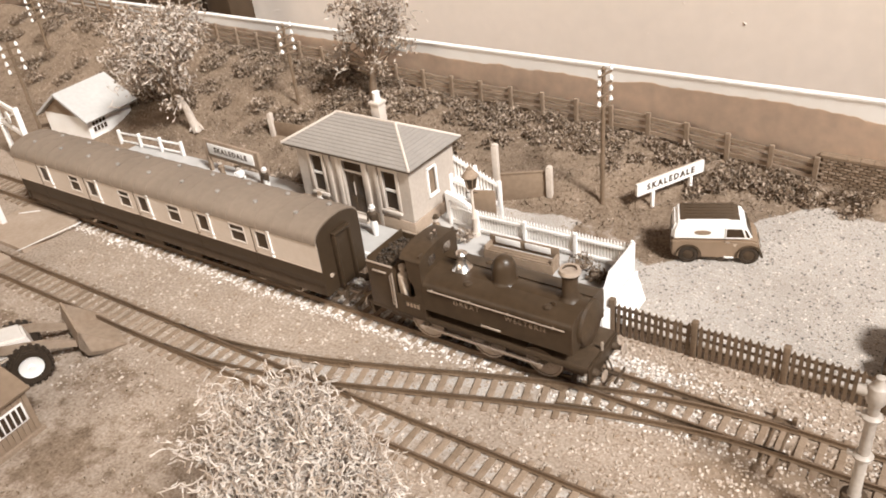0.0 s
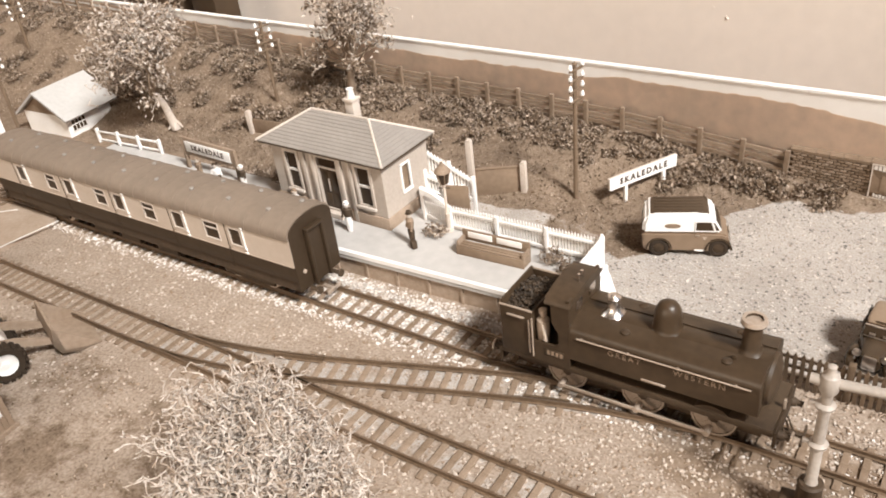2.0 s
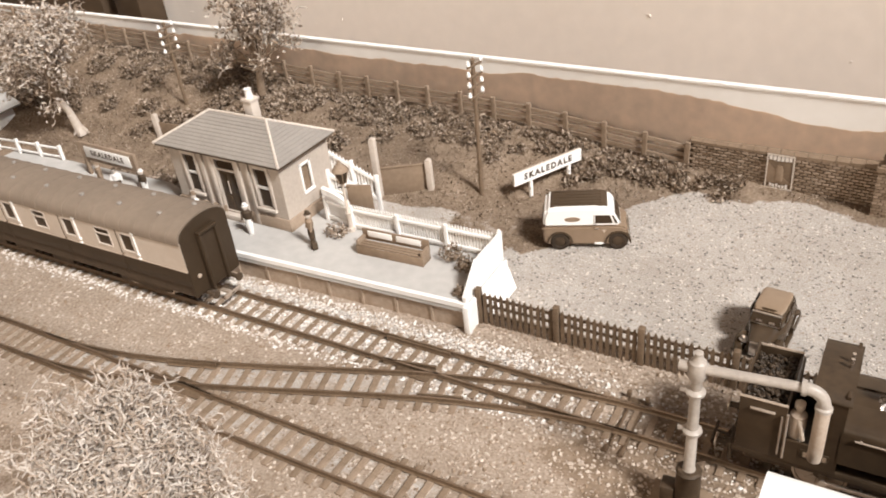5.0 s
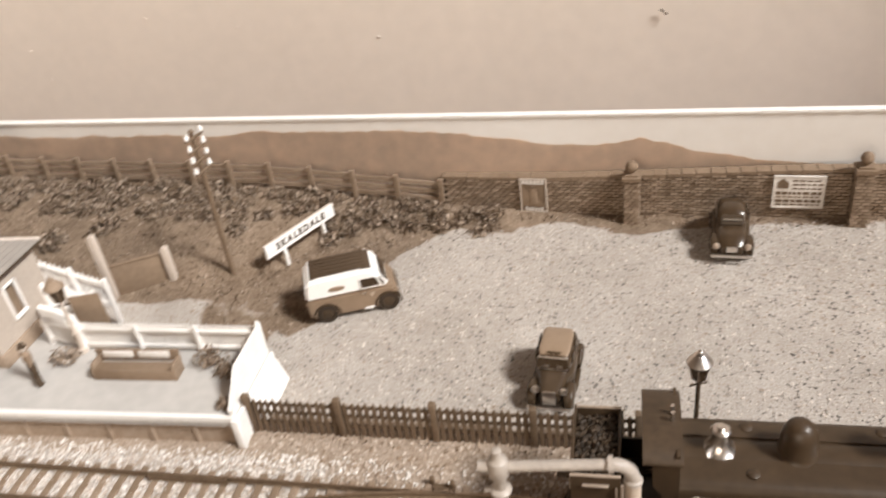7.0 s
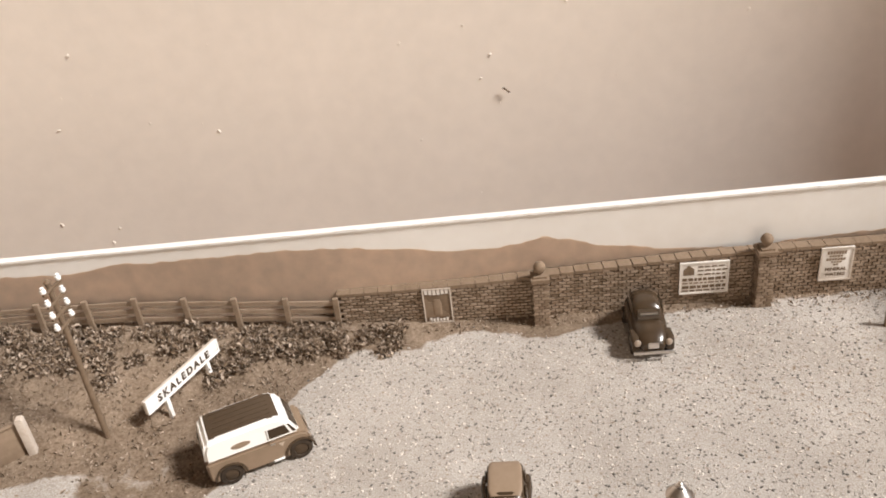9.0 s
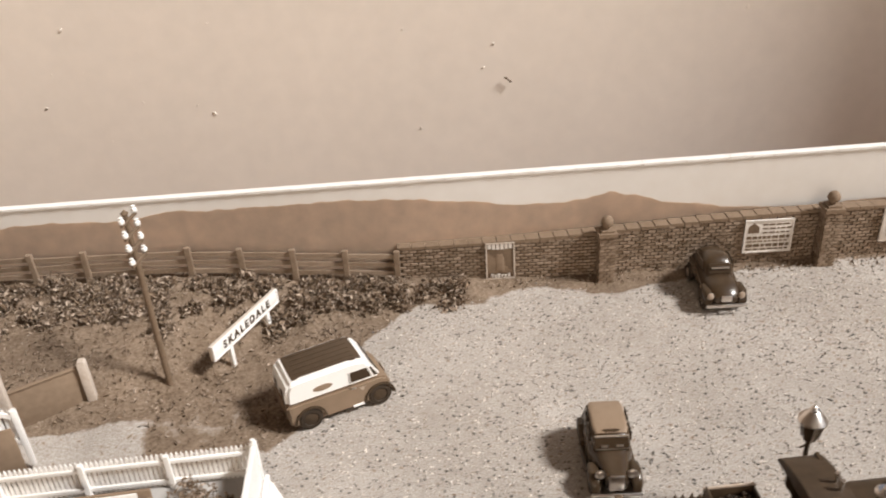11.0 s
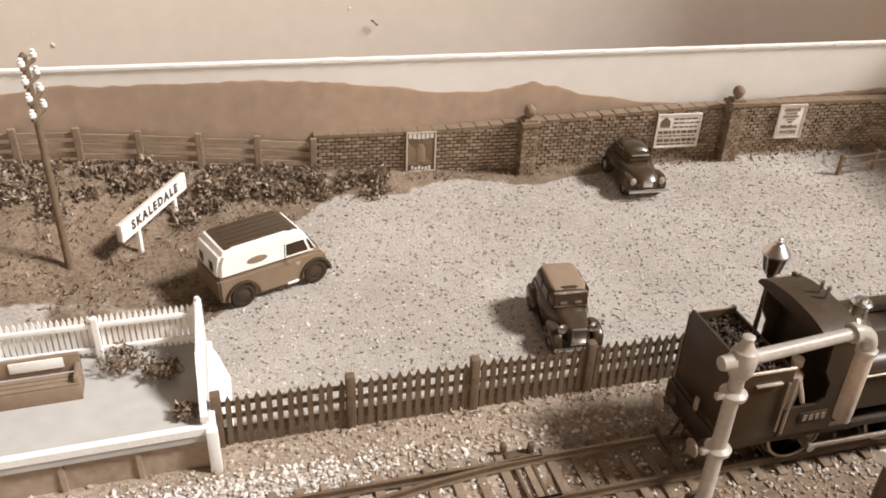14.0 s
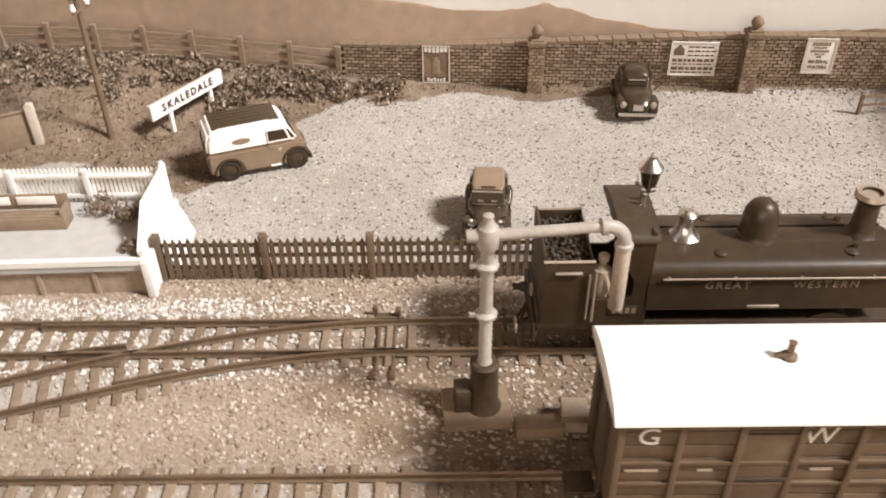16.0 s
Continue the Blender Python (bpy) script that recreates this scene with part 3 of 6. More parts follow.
# ---- station house ----
def build_station():
    t = thing("station_house", -176, 81.5, 17, -1.5, "small single-storey station house with hipped slate roof", "house")
    W, D, H = 46.5, 23, 45.4
    holes = [(-29.5, 9.5, 14, 40), (1.5, 16, 4.5, 41), (31, 10, 14, 40)]
    wall = B()
    xs = sorted({-W, W} | {v for c, w, _, _ in holes for v in (c - w / 2, c + w / 2)})
    for a, c in zip(xs, xs[1:]):
        hole = next((h for h in holes if abs((a + c) / 2 - h[0]) < 0.1), None)
        if hole:
            box(wall, a, c, -D, -D + 3, 0, hole[2]), box(wall, a, c, -D, -D + 3, hole[3], H)
        else:
            box(wall, a, c, -D, -D + 3, 0, H)
    for a, c, z0, z1 in ((-D + 3, -6, 0, H), (-6, 4, 0, 18), (-6, 4, 36, H), (4, D, 0, H)):
        box(wall, W - 3, W, a, c, z0, z1)
    box(wall, -W, -W + 3, -D + 3, D, 0, H), box(wall, -W + 3, W - 3, D - 3, D, 0, H)
    part("wall", wall, M_STUCCO, t, smooth=False)
    pl = B()
    for a, c in ((-W - 1.2, -6), (9, W + 1.2)):
        box(pl, a, c, -D - 1.2, -D, 0, 8, 0.3)
    box(pl, W, W + 1.2, -D, D, 0, 8, 0.3), box(pl, -W - 1.2, -W, -D, D, 0, 8, 0.3)
    part("plinth", pl, M_PLINTH, t)
    for c, w, z0, z1 in (holes[0], holes[2]):
        win = part("window", B_frame(c, w, z0, z1, -D - 0.8, 1.6), M_TRIM, t)
        part("pane", box(B(), c - w / 2, c + w / 2, -D + 1.2, -D + 1.6, z0, z1), M_PANE, win, smooth=False)
        part("glazing_bar", box(B(), c - w / 2, c + w / 2, -D + 0.4, -D + 1.2, (z0 + z1) / 2 - 0.9, (z0 + z1) / 2 + 0.9, 0.2), M_WHITE, win)
        part("sill", box(B(), c - w / 2 - 2.5, c + w / 2 + 2.5, -D - 2, -D, z0 - 2.5, z0 - 0.5, 0.3), M_TRIM, win)
    c, w, z0, z1 = holes[1]
    door = part("door", box(B(), c - w / 2, c + w / 2, -D + 1.2, -D + 2, z0, 33, 0.1), M_DOOR, t, "dark panelled double door with a fanlight")
    part("door_frame", B_frame(c, w, z0, z1, -D - 0.8, 1.6), M_TRIM, door)
    part("transom", box(B(), c - w / 2, c + w / 2, -D + 0.2, -D + 1.2, 33, 34.4, 0.2), M_TRIM, door)
    part("fanlight", box(B(), c - w / 2, c + w / 2, -D + 1.3, -D + 1.7, 34.4, z1), M_PANE, door, smooth=False)
    for s in (-1, 1):
        part("door_panel", box(B(), c + s * 3.6 - 2.2, c + s * 3.6 + 2.2, -D + 0.8, -D + 1.3, 18, 31, 0.3), M_PANE, door)
        part("kick_panel", box(B(), c + s * 3.6 - 2.2, c + s * 3.6 + 2.2, -D + 0.8, -D + 1.3, 7, 15, 0.3), M_DOOR, door)
    part("push_plate", box(B(), c - 1.8, c - 0.9, -D + 0.5, -D + 0.9, 17, 26, 0.1), M_TRIM, door)
    for x in (-18, -10, 13, 21):
        part("pilaster", box(B(), x - 1.6, x + 1.6, -D - 1.4, -D, 0, H - 1, 0.3), M_TRIM if x in (-10, 13) else M_STUCCO, t)
    part("step", box(B(), c - 9, c + 9, -D - 4, -D, 0, 3.5, 0.3), M_CONCRETE, t)
    side = B()
    for a, d in ((-6, -4.6), (2.6, 4)):
        box(side, W - 0.6, W + 0.9, a, d, 17, 37, 0.2)
    box(side, W - 0.6, W + 0.9, -6, 4, 35.6, 37, 0.2), box(side, W - 0.6, W + 1.4, -6, 4, 17, 18.6, 0.2)
    win = part("window", side, M_WHITE, t)
    part("pane", box(B(), W - 1.8, W - 1.4, -6, 4, 18, 36), M_POSTERM, win, smooth=False)
    # hipped roof: four slopes, each with its slates in courses
    ex, ey, rz, rx, ez, ox = 53, 27, 61, 24, 45.4, -2.0
    slope = B()
    e = [slope.verts.new(v) for v in ((ox - ex, -ey, ez), (ox + ex, -ey, ez), (ox + ex, ey, ez), (ox - ex, ey, ez))]
    r = [slope.verts.new(v) for v in ((ox - rx, 0, rz), (ox + rx, 0, rz))]
    for f in ((e[0], e[1], r[1], r[0]), (e[1], e[2], r[1]), (e[2], e[3], r[0], r[1]), (e[3], e[0], r[0]), (e[3], e[2], e[1], e[0])):
        slope.faces.new(f)
    roof = part("roof", slope, M_SLATE, t, "hipped roof of grey-brown slates", smooth=False)
    rows = 12
    for k in range(rows):
        f0, f1 = k / rows, (k + 1.15) / rows
        f1 = min(f1, 1)
        for side_ in range(4):
            def at(f, s, lift):
                x = ex + (rx - ex) * f
                y = ey * (1 - f)
                z = ez + (rz - ez) * f + lift
                c4 = [(ox - x, -y), (ox + x, -y), (ox + x, y), (ox - x, y)]
                a, c2 = c4[side_], c4[(side_ + 1) % 4]
                return (a[0] + (c2[0] - a[0]) * s, a[1] + (c2[1] - a[1]) * s, z)
            b = B()
            v = [b.verts.new(at(f0, 0.003, 0.7)), b.verts.new(at(f0, 0.997, 0.7)), b.verts.new(at(f1, 0.997, 0.25)), b.verts.new(at(f1, 0.003, 0.25))]
            low = [b.verts.new(at(f0, 0.003, 0.05)), b.verts.new(at(f0, 0.997, 0.05))]
            if (v[2].co - v[3].co).length < 0.05:
                b.faces.new((v[0], v[1], v[2]))
            else:
                b.faces.new(v)
            b.faces.new((low[0], low[1], v[1], v[0]))
            part("slate_course", b, M_SLATE, roof, smooth=False)
    tops = {k: (ox + k * rx, 0, rz + 0.4) for k in (-1, 1)}
    hips = [(tops[-1], tops[1])] + [(tops[k], (ox + k * ex, q * ey, ez + 0.6)) for k in (-1, 1) for q in (-1, 1)]
    for a, c in hips:
        part("ridge_roll", rod(B(), a, c, 0.8, 0.8, 8), M_LEAD, roof)
    part("eaves_board", box(B(), ox - ex + 0.5, ox + ex - 0.5, -ey + 0.5, ey - 0.5, ez - 1.4, ez - 0.1, 0.2), M_DOOR, roof)
    ch = B()
    box(ch, -7.5, -0.5, 12, 19, 48, 64, 0.4), box(ch, -8.3, 0.3, 11.2, 19.8, 64, 66, 0.4)
    chim = part("chimney", ch, M_TRIM, roof)
    part("chimney_pot", lathe(B(), [(2.6, 66), (2.2, 71), (2.6, 72), (1.8, 72), (1.5, 67)], pose(-4, 15.5, 0), 14), M_WHITE, chim)


def B_frame(c, w, z0, z1, y, d, jamb=2.2):
    b = B()
    box(b, c - w / 2 - jamb, c - w / 2, y, y + d, z0, z1 + jamb, 0.2), box(b, c + w / 2, c + w / 2 + jamb, y, y + d, z0, z1 + jamb, 0.2)
    box(b, c - w / 2, c + w / 2, y, y + d, z1, z1 + jamb, 0.2)
    return b


build_station()


# ---- coach ----
def build_coach():
    x0, x1 = -437, -138.5
    t = thing("passenger_coach", 0, 0, 0, 0, "cream and brown corridor coach standing beside the platform", "railway coach")
    bays = [(-400, 9, 1), (-364, 11, 0), (-344, 9, 1), (-309, 11, 0), (-290, 9, 1), (-260, 11, 0), (-233, 9, 1), (-203, 12, 0), (-183, 9, 1)]
    for s in (-1, 1):
        body = B()
        xs = sorted({x0 + 0.6, x1 - 0.6} | {v for c, w, d in bays for v in (c - w / 2, c + w / 2)})
        for a, c in zip(xs, xs[1:]):
            hit = any(abs((a + c) / 2 - k[0]) < 0.2 for k in bays)
            for z0, z1 in (((32, 36.5), (47.5, 51)) if hit else ((32, 51),)):
                box(body, a, c, min(s * 16.4, s * 18), max(s * 16.4, s * 18), z0, z1)
        part("side_panel", body, M_CREAM, t, "cream upper panels", smooth=False)
    low = B()
    prism(low, [(-17.6, 22), (17.6, 22), (18.05, 26), (18.05, 32.3), (-18.05, 32.3), (-18.05, 26)], x0 + 0.6, x1 - 0.6, "x")
    part("lower_body", low, M_UMBER, t, "brown lower panels", smooth=False)
    part("lining", box(B(), x0 + 1, x1 - 1, -18.25, 18.25, 32.0, 32.5), M_LINING, t, smooth=False)
    for c, w, is_door in bays:
        for s in (-1, 1):
            y = s * 18.0
            win = part("window", B(), M_TRIM, t)
            b = B()
            for a, d, z0, z1 in ((c - w / 2 - 0.5, c - w / 2, 35.9, 48.1), (c + w / 2, c + w / 2 + 0.5, 35.9, 48.1), (c - w / 2, c + w / 2, 47.5, 48.3), (c - w / 2, c + w / 2, 35.8, 36.6)) + (() if is_door else ((c - w / 2, c + w / 2, 43.6, 44.6),)):
                box(b, a, d, min(y, y + s * 0.35), max(y, y + s * 0.35), z0, z1)
            win.data = mesh_of("window", b, M_TRIM)
            part("pane", box(B(), c - w / 2, c + w / 2, min(s * 16.8, s * 17.2), max(s * 16.8, s * 17.2), 36, 48), M_PANE, win, smooth=False)
            if is_door:
                dr = part("door", box(B(), c - 7.6, c - 7.2, min(y, y + s * 0.25), max(y, y + s * 0.25), 20, 50), M_UMBER, t, smooth=False)
                for zz in (50, 36, 33.5):
                    part("hinge", box(B(), c + 6.2, c + 8.4, min(y, y + s * 0.8), max(y, y + s * 0.8), zz - 0.8, zz + 0.4, 0.15), M_WHITE, dr)
                part("handle", box(B(), c - 6.6, c - 5.0, min(y, y + s * 0.9), max(y, y + s * 0.9), 33.6, 34.6, 0.15), M_BRASS, dr)
                part("grab_rail", box(B(), c + 7.0, c + 7.5, min(y, y + s * 0.8), max(y, y + s * 0.8), 35, 49), M_WHITE, dr)
    roof_prof = [(-18.6, 49.6)] + [(18.6 * -math.cos(a), 50.4 + 10.0 * math.sin(a) ** 0.75) for a in [math.pi * (0.03 + 0.94 * i / 22) for i in range(23)]] + [(18.6, 49.6)]
    roof = part("roof", prism(B(), roof_prof, x0 + 0.6, x1 - 0.8, "x"), M_COACHROOF, t, "domed roof with ribs and small ventilators")
    for i in range(24):
        x = x0 + 8 + i * 12.2
        rp = [(u * 1.008, v + 0.22 if v > 50 else v) for u, v in roof_prof]
        part("roof_rib", prism(B(), rp, x - 0.3, x + 0.3, "x"), M_COACHROOF, roof)
    for i in range(9):
        for s, dx in ((-7.5, 0), (7.5, 12)):
            part("ventilator", lathe(B(), [(1.2, 58), (1.2, 60), (1.5, 60.2), (1.3, 61), (0, 61.2)], pose(x0 + 20 + i * 32 + dx, s, 0), 10), M_SLATE, roof)
    end_prof = [(-17.5, 15.5), (17.5, 15.5), (17.85, 30)] + [(17.85 * math.cos(a), 49.8 + 9.8 * math.sin(a) ** 0.75) for a in [math.pi * (0.03 + 0.94 * i / 14) for i in range(15)]] + [(-17.85, 30)]
    for x, s in ((x1, 1), (x0, -1)):
        end = part("end_wall", prism(B(), end_prof, min(x, x - s * 2), max(x, x - s * 2), "x"), M_UMBER, t, "dark brown end wall", smooth=False)
        cor = B()
        for y0, y1, z0, z1 in ((-7, -5, 15, 50), (5, 7, 15, 50), (-7, 7, 50, 52)):
            box(cor, min(x, x + s * 3.5), max(x, x + s * 3.5), y0, y1, z0, z1, 0.5)
        part("gangway", cor, M_UMBER, end)
        part("gangway_door", box(B(), min(x, x + s * 1.6), max(x, x + s * 1.6), -5, 5, 16, 50), M_UMBER, end, smooth=False)
        part("lamp_iron", lathe(B(), [(1.3, 0), (1.3, 0.8), (0.6, 1)], pose(x + s * 0.2, -12, 27, 0, 90 * s, 0), 10), M_LINING, end)
        for y in (-9.5, 9.5):
            bu = part("buffer", rod(B(), (x, y, 14), (x + s * 6, y, 14), 1.3, 1.3, 12), M_BLACK, end)
            part("buffer_head", rod(B(), (x + s * 6, y, 14), (x + s * 7, y, 14), 2.6, 2.4, 14), M_BLACK, bu)
        cp = B()
        box(cp, min(x, x + s * 9), max(x, x + s * 9), -1.2, 1.2, 9, 10.5, 0.3), box(cp, min(x + s * 8, x + s * 9), max(x + s * 8, x + s * 9), -6, 6, 8.5, 11, 0.3)
        part("coupling", cp, M_STEEL, end)
    # black underframe, drawn wide and high to stand for shade under the panels too
    under = B()
    box(under, x0 + 1, x1 - 1, -16.4, 16.4, 14.4, 22)
    for x in (-330, -300, -262):
        box(under, x - 10, x + 10, -13, 13, 7, 13.4, 0.6)
    part("underframe", under, M_BLACK, t, smooth=False)
    for cx in (x0 + 48, x1 - 48):
        bg = B()
        for s in (-1, 1):
            box(bg, cx - 21, cx + 21, s * 12.5 - 0.9, s * 12.5 + 0.9, 8.5, 12.5, 0.4)
        box(bg, cx - 5, cx + 5, -12, 12, 9, 13)
        bogie = part("bogie", bg, M_BLACK, t)
        for wx in (cx - 15, cx + 15):
            for s in (-1, 1):
                part("wheel", lathe(B(), [(6.9, 0), (6.9, 0.6), (6.2, 0.7), (6.1, 2.4), (2, 2.6)], pose(wx, s * 7.4, 10.2, -90 * s, 0, 0), 22), M_STEEL, bogie)


build_coach()


# ---- tank engine; its origin is the rail-level point under the safety valve ----
def build_loco():
    t = thing("tank_engine", -56, 0, 0, 0, "dark green six-coupled tank engine with a brass safety valve", "locomotive")
    fp = B()
    box(fp, -51, 76, -16, 16, 21, 22.6, 0.3)
    box(fp, -51, 76, -16.2, -15.2, 19.4, 22, 0.2), box(fp, -51, 76, 15.2, 16.2, 19.4, 22, 0.2)
    part("footplate", fp, M_LOCOBLACK, t)
    fr = B()
    box(fr, -47, 70, -6.2, 6.2, 9, 21, 0.4)
    for s in (-1, 1):
        box(fr, -47, 70, s * 6.2 - 0.4, s * 6.2 + 0.4, 8, 21)
    part("frames", fr, M_LOCOBLACK, t, smooth=False)
    bo = B()
    rod(bo, (-15, 0, 36.5), (70, 0, 36.5), 12.2, 12.2, 28)
    part("boiler", bo, M_LOCO, t)
    part("smokebox_door", lathe(B(), [(11.6, 0), (11.2, 1.4), (7, 2.8), (0, 3.4)], pose(70, 0, 36.5, 0, 90, 0), 28), M_LOCOBLACK, t)
    for s in (-1, 1):
        prof = [(s * 6.5, 28), (s * 16.6, 28), (s * 17.1, 28.5), (s * 17.1, 42.6), (s * 16.6, 44.4), (s * 15.4, 46.0), (s * 13.6, 46.9), (s * 11, 47.4), (s * 5, 48.2)]
        tank = part("pannier_tank", prism(B(), prof, -14.5, 68.5, "x"), M_LOCO, t, "long dark green pannier tank")
        part("tank_band", prism(B(), [(u * 1.006, v + 0.12) for u, v in prof], 68.5, 69.6, "x"), M_LOCO, tank)
        rail = B()
        rod(rail, (-10, s * 17.9, 42.2), (66, s * 17.9, 42.2), 0.38, 0.38, 8)
        for x in (-8, 14, 36, 60):
            rod(rail, (x, s * 16.8, 42.2), (x, s * 18.2, 42.2), 0.5, 0.5, 8)
        part("handrail", rail, M_STEEL, tank)
        for x, word, ln in ((12, "GREAT", 16), (45, "WESTERN", 24)):
            lettering("lettering", word, 4.0, M_LETTER, tank, pose(x / 1000, s * 0.01715, 0.0388, 90, 0, 0 if s < 0 else 180), 1.35, 0.08)
        part("tank_step", box(B(), 20, 31, s * 16.5 - 1.2, s * 16.5 + 1.2, 29.3, 30.4, 0.3), M_STEEL, tank)
        for x in (2, 46):
            part("tank_filler", lathe(B(), [(2.2, 0), (2.2, 0.6), (1.3, 1.1), (0, 1.2)], pose(x + 8, s * 10.5, 47.3), 14), M_LOCOBLACK, tank)
        part("lifting_ring", box(B(), 55, 57, s * 8 - 0.4, s * 8 + 0.4, 47.4, 49.6, 0.2), M_LOCOBLACK, tank)
        # splashers, wheels and rods
        for x in (-19, 18.5, 50.5):
            arc = [(x + 11.2 * math.cos(a), 14 + 11.2 * math.sin(a)) for a in [math.pi * (0.22 + 0.56 * i / 10) for i in range(11)]] + [(x - 8.4, 22), (x + 8.4, 22)]
            if x > 40:
                part("splasher", prism(B(), arc, min(s * 9, s * 15.4), max(s * 9, s * 15.4), "y"), M_LOCO, t)
            w = part("wheel", lathe(B(), [(11.0, 0), (11.0, 0.5), (10.1, 0.7), (10.0, 2.6), (8.9, 2.6), (8.8, 1.6), (2.4, 1.6), (2.2, 3.2), (0, 3.2)], pose(0, 0, 0, -90 * s, 0, 0), 32), M_LOCOBLACK, t)
            w.matrix_basis = pose(x / 1000, s * 0.0074, 0.0140)
            part("tyre", lathe(B(), [(10.05, 2.45), (10.05, 2.75), (9.1, 2.75), (9.1, 2.45)], pose(0, 0, 0, -90 * s, 0, 0), 32), M_STEEL, w)
            for k in range(10):
                a = 2 * math.pi * k / 10
                part("spoke", rod(B(), (2 * math.cos(a), s * 2.0, 2 * math.sin(a)), (9 * math.cos(a), s * 2.0, 9 * math.sin(a)), 0.55, 0.45, 5), M_LOCOBLACK, w)
            WHEELS.append((w, s))
        rodb = B()
        box(rodb, -19, 50.5, s * 14.2 - 0.5, s * 14.2 + 0.5, 9.1, 10.9, 0.3)
        for x in (-19, 18.5, 50.5):
            rod(rodb, (x, s * 10.4, 10), (x, s * 15.2, 10), 1.6, 1.5, 12)
        r = part("coupling_rod", rodb, M_STEEL, t)
        RODS.append(r)
    for s in (-1, 1):
        y0, y1 = sorted((s * 16.9, s * 15.9))
        part("cab_side", prism(B(), [(-33, 22), (-14, 22), (-14, 57), (-23, 57), (-22.5, 46), (-19.5, 41), (-19.5, 35), (-22, 33), (-33, 33)], y0, y1, "y"), M_LOCO, t, smooth=False)
    cab = B()
    for a, c, z0, z1 in ((-16, -9.5, 22, 60), (9.5, 16, 22, 60), (-9.5, 9.5, 22, 50), (-4, 4, 50, 60)):
        box(cab, -15.2, -14, a, c, z0, z1)
    part("cab_front", cab, M_LOCO, t, "cab front sheet with round windows", smooth=False)
    for s in (-1, 1):
        part("cab_window_rim", lathe(B(), [(2.6, 0), (3.2, 0), (3.2, 0.7), (2.6, 0.7)], pose(-14, s * 7, 54, 0, 90, 0), 18), M_BRASS, t)
        part("number_plate", box(B(), -27, -17, min(s * 16.9, s * 17.2), max(s * 16.9, s * 17.2), 26.5, 30.5, 0.1), M_LOCOBLACK, t)
        for k in range(4):
            part("plate_bar", box(B(), -25.6 + 2.2 * k, -24.2 + 2.2 * k, min(s * 17.2, s * 17.35), max(s * 17.2, s * 17.35), 27.3, 29.7), M_LETTER, t, smooth=False)
        part("cab_rail", rod(B(), (-32.6, s * 17.6, 24), (-32.6, s * 17.6, 46), 0.45, 0.45, 8), M_STEEL, t)
    rp = [(-17.4, 56.4)] + [(17.4 * -math.cos(a), 56.8 + 4.6 * math.sin(a)) for a in [math.pi * i / 14 for i in range(15)]] + [(17.4, 56.4)]
    roof = part("cab_roof", prism(B(), rp, -26, -13, "x"), M_LOCOBLACK, t, "curved dark cab roof")
    for s in (-1, 1):
        part("whistle", rod(B(), (-16, s * 1.6, 61), (-16, s * 1.6, 65.5), 0.5, 0.7, 8), M_BRASS, roof)
    bunker = part("bunker", box(B(), -50, -49, -15.4, 15.4, 22, 50.5, 0.3), M_LOCO, t, "coal bunker with rounded top beading")
    for s in (-1, 1):
        y0, y1 = sorted((s * 16.4, s * 15.4))
        part("side_plate", box(B(), -50, -33, y0, y1, 22, 48.5, 0.3), M_LOCO, bunker)
    part("front_plate", box(B(), -34, -33, -15.4, 15.4, 22, 48, 0.3), M_LOCO, bunker)
    part("floor_plate", box(B(), -49, -34, -15.4, 15.4, 43, 44), M_LOCOBLACK, bunker, smooth=False)
    for s in (-1, 1):
        part("beading", rod(B(), (-50, s * 16.2, 48.6), (-33, s * 16.2, 48.6), 0.55, 0.55, 8), M_STEEL, bunker)
        part("grab_rail", rod(B(), (-34.5, s * 17.2, 25), (-34.5, s * 17.2, 44), 0.4, 0.4, 8), M_STEEL, bunker)
        part("bunker_step", box(B(), -46, -37, min(s * 16.4, s * 17.6), max(s * 16.4, s * 17.6), 44.0, 44.7, 0.2), M_STEEL, bunker)
    coal = B()
    rnd = random.Random(8)
    for i in range(520):
        x, y = rnd.uniform(-48.6, -34.6), rnd.uniform(-14.6, 14.6)
        bmesh.ops.create_icosphere(coal, subdivisions=1, radius=rnd.uniform(0.6, 1.3), matrix=Matrix.LocRotScale((x, y, 45.0 + 2.6 * (1 - abs(y) / 16) + rnd.uniform(-1, 1)), Euler((rnd.random() * 6, rnd.random() * 6, 0)), (1, rnd.uniform(0.6, 1), rnd.uniform(0.5, 0.9))))
    part("coal_load", coal, M_COAL, bunker, "heap of dull black coal", smooth=False)
    part("safety_valve", lathe(B(), [(6.3, 47.5), (5.2, 48.6), (3.4, 50.2), (2.5, 53.4), (2.7, 55.4), (3.4, 56.6), (2.6, 57.4), (1.4, 57.2), (1.2, 58.2), (0, 58.4)], None, 24), M_BRASS, t, "polished brass safety valve cover")
    part("dome", lathe(B(), [(7.6, 47.4), (6.7, 48.3), (6.1, 49.6), (6.0, 55.0), (5.5, 58.0), (4.2, 60.4), (2.4, 61.8), (0, 62.2)], pose(25, 0, 0), 30), M_LOCO, t, "tall rounded dome")
    part("chimney", lathe(B(), [(6.4, 47.3), (5.0, 48.5), (4.0, 50.4), (3.7, 60.5), (4.9, 61.6), (5.3, 62.8), (4.9, 64.2), (3.4, 64.4), (3.0, 62), (2.8, 58), (0, 57.5)], pose(60.5, 0, 0), 26), M_LOCOBLACK, t, "tapered chimney with copper cap")
    part("chimney_cap", lathe(B(), [(4.6, 61.6), (5.45, 62.9), (4.9, 64.5), (3.5, 64.6), (3.3, 63.4)], pose(60.5, 0, 0), 26), M_STEEL, t)
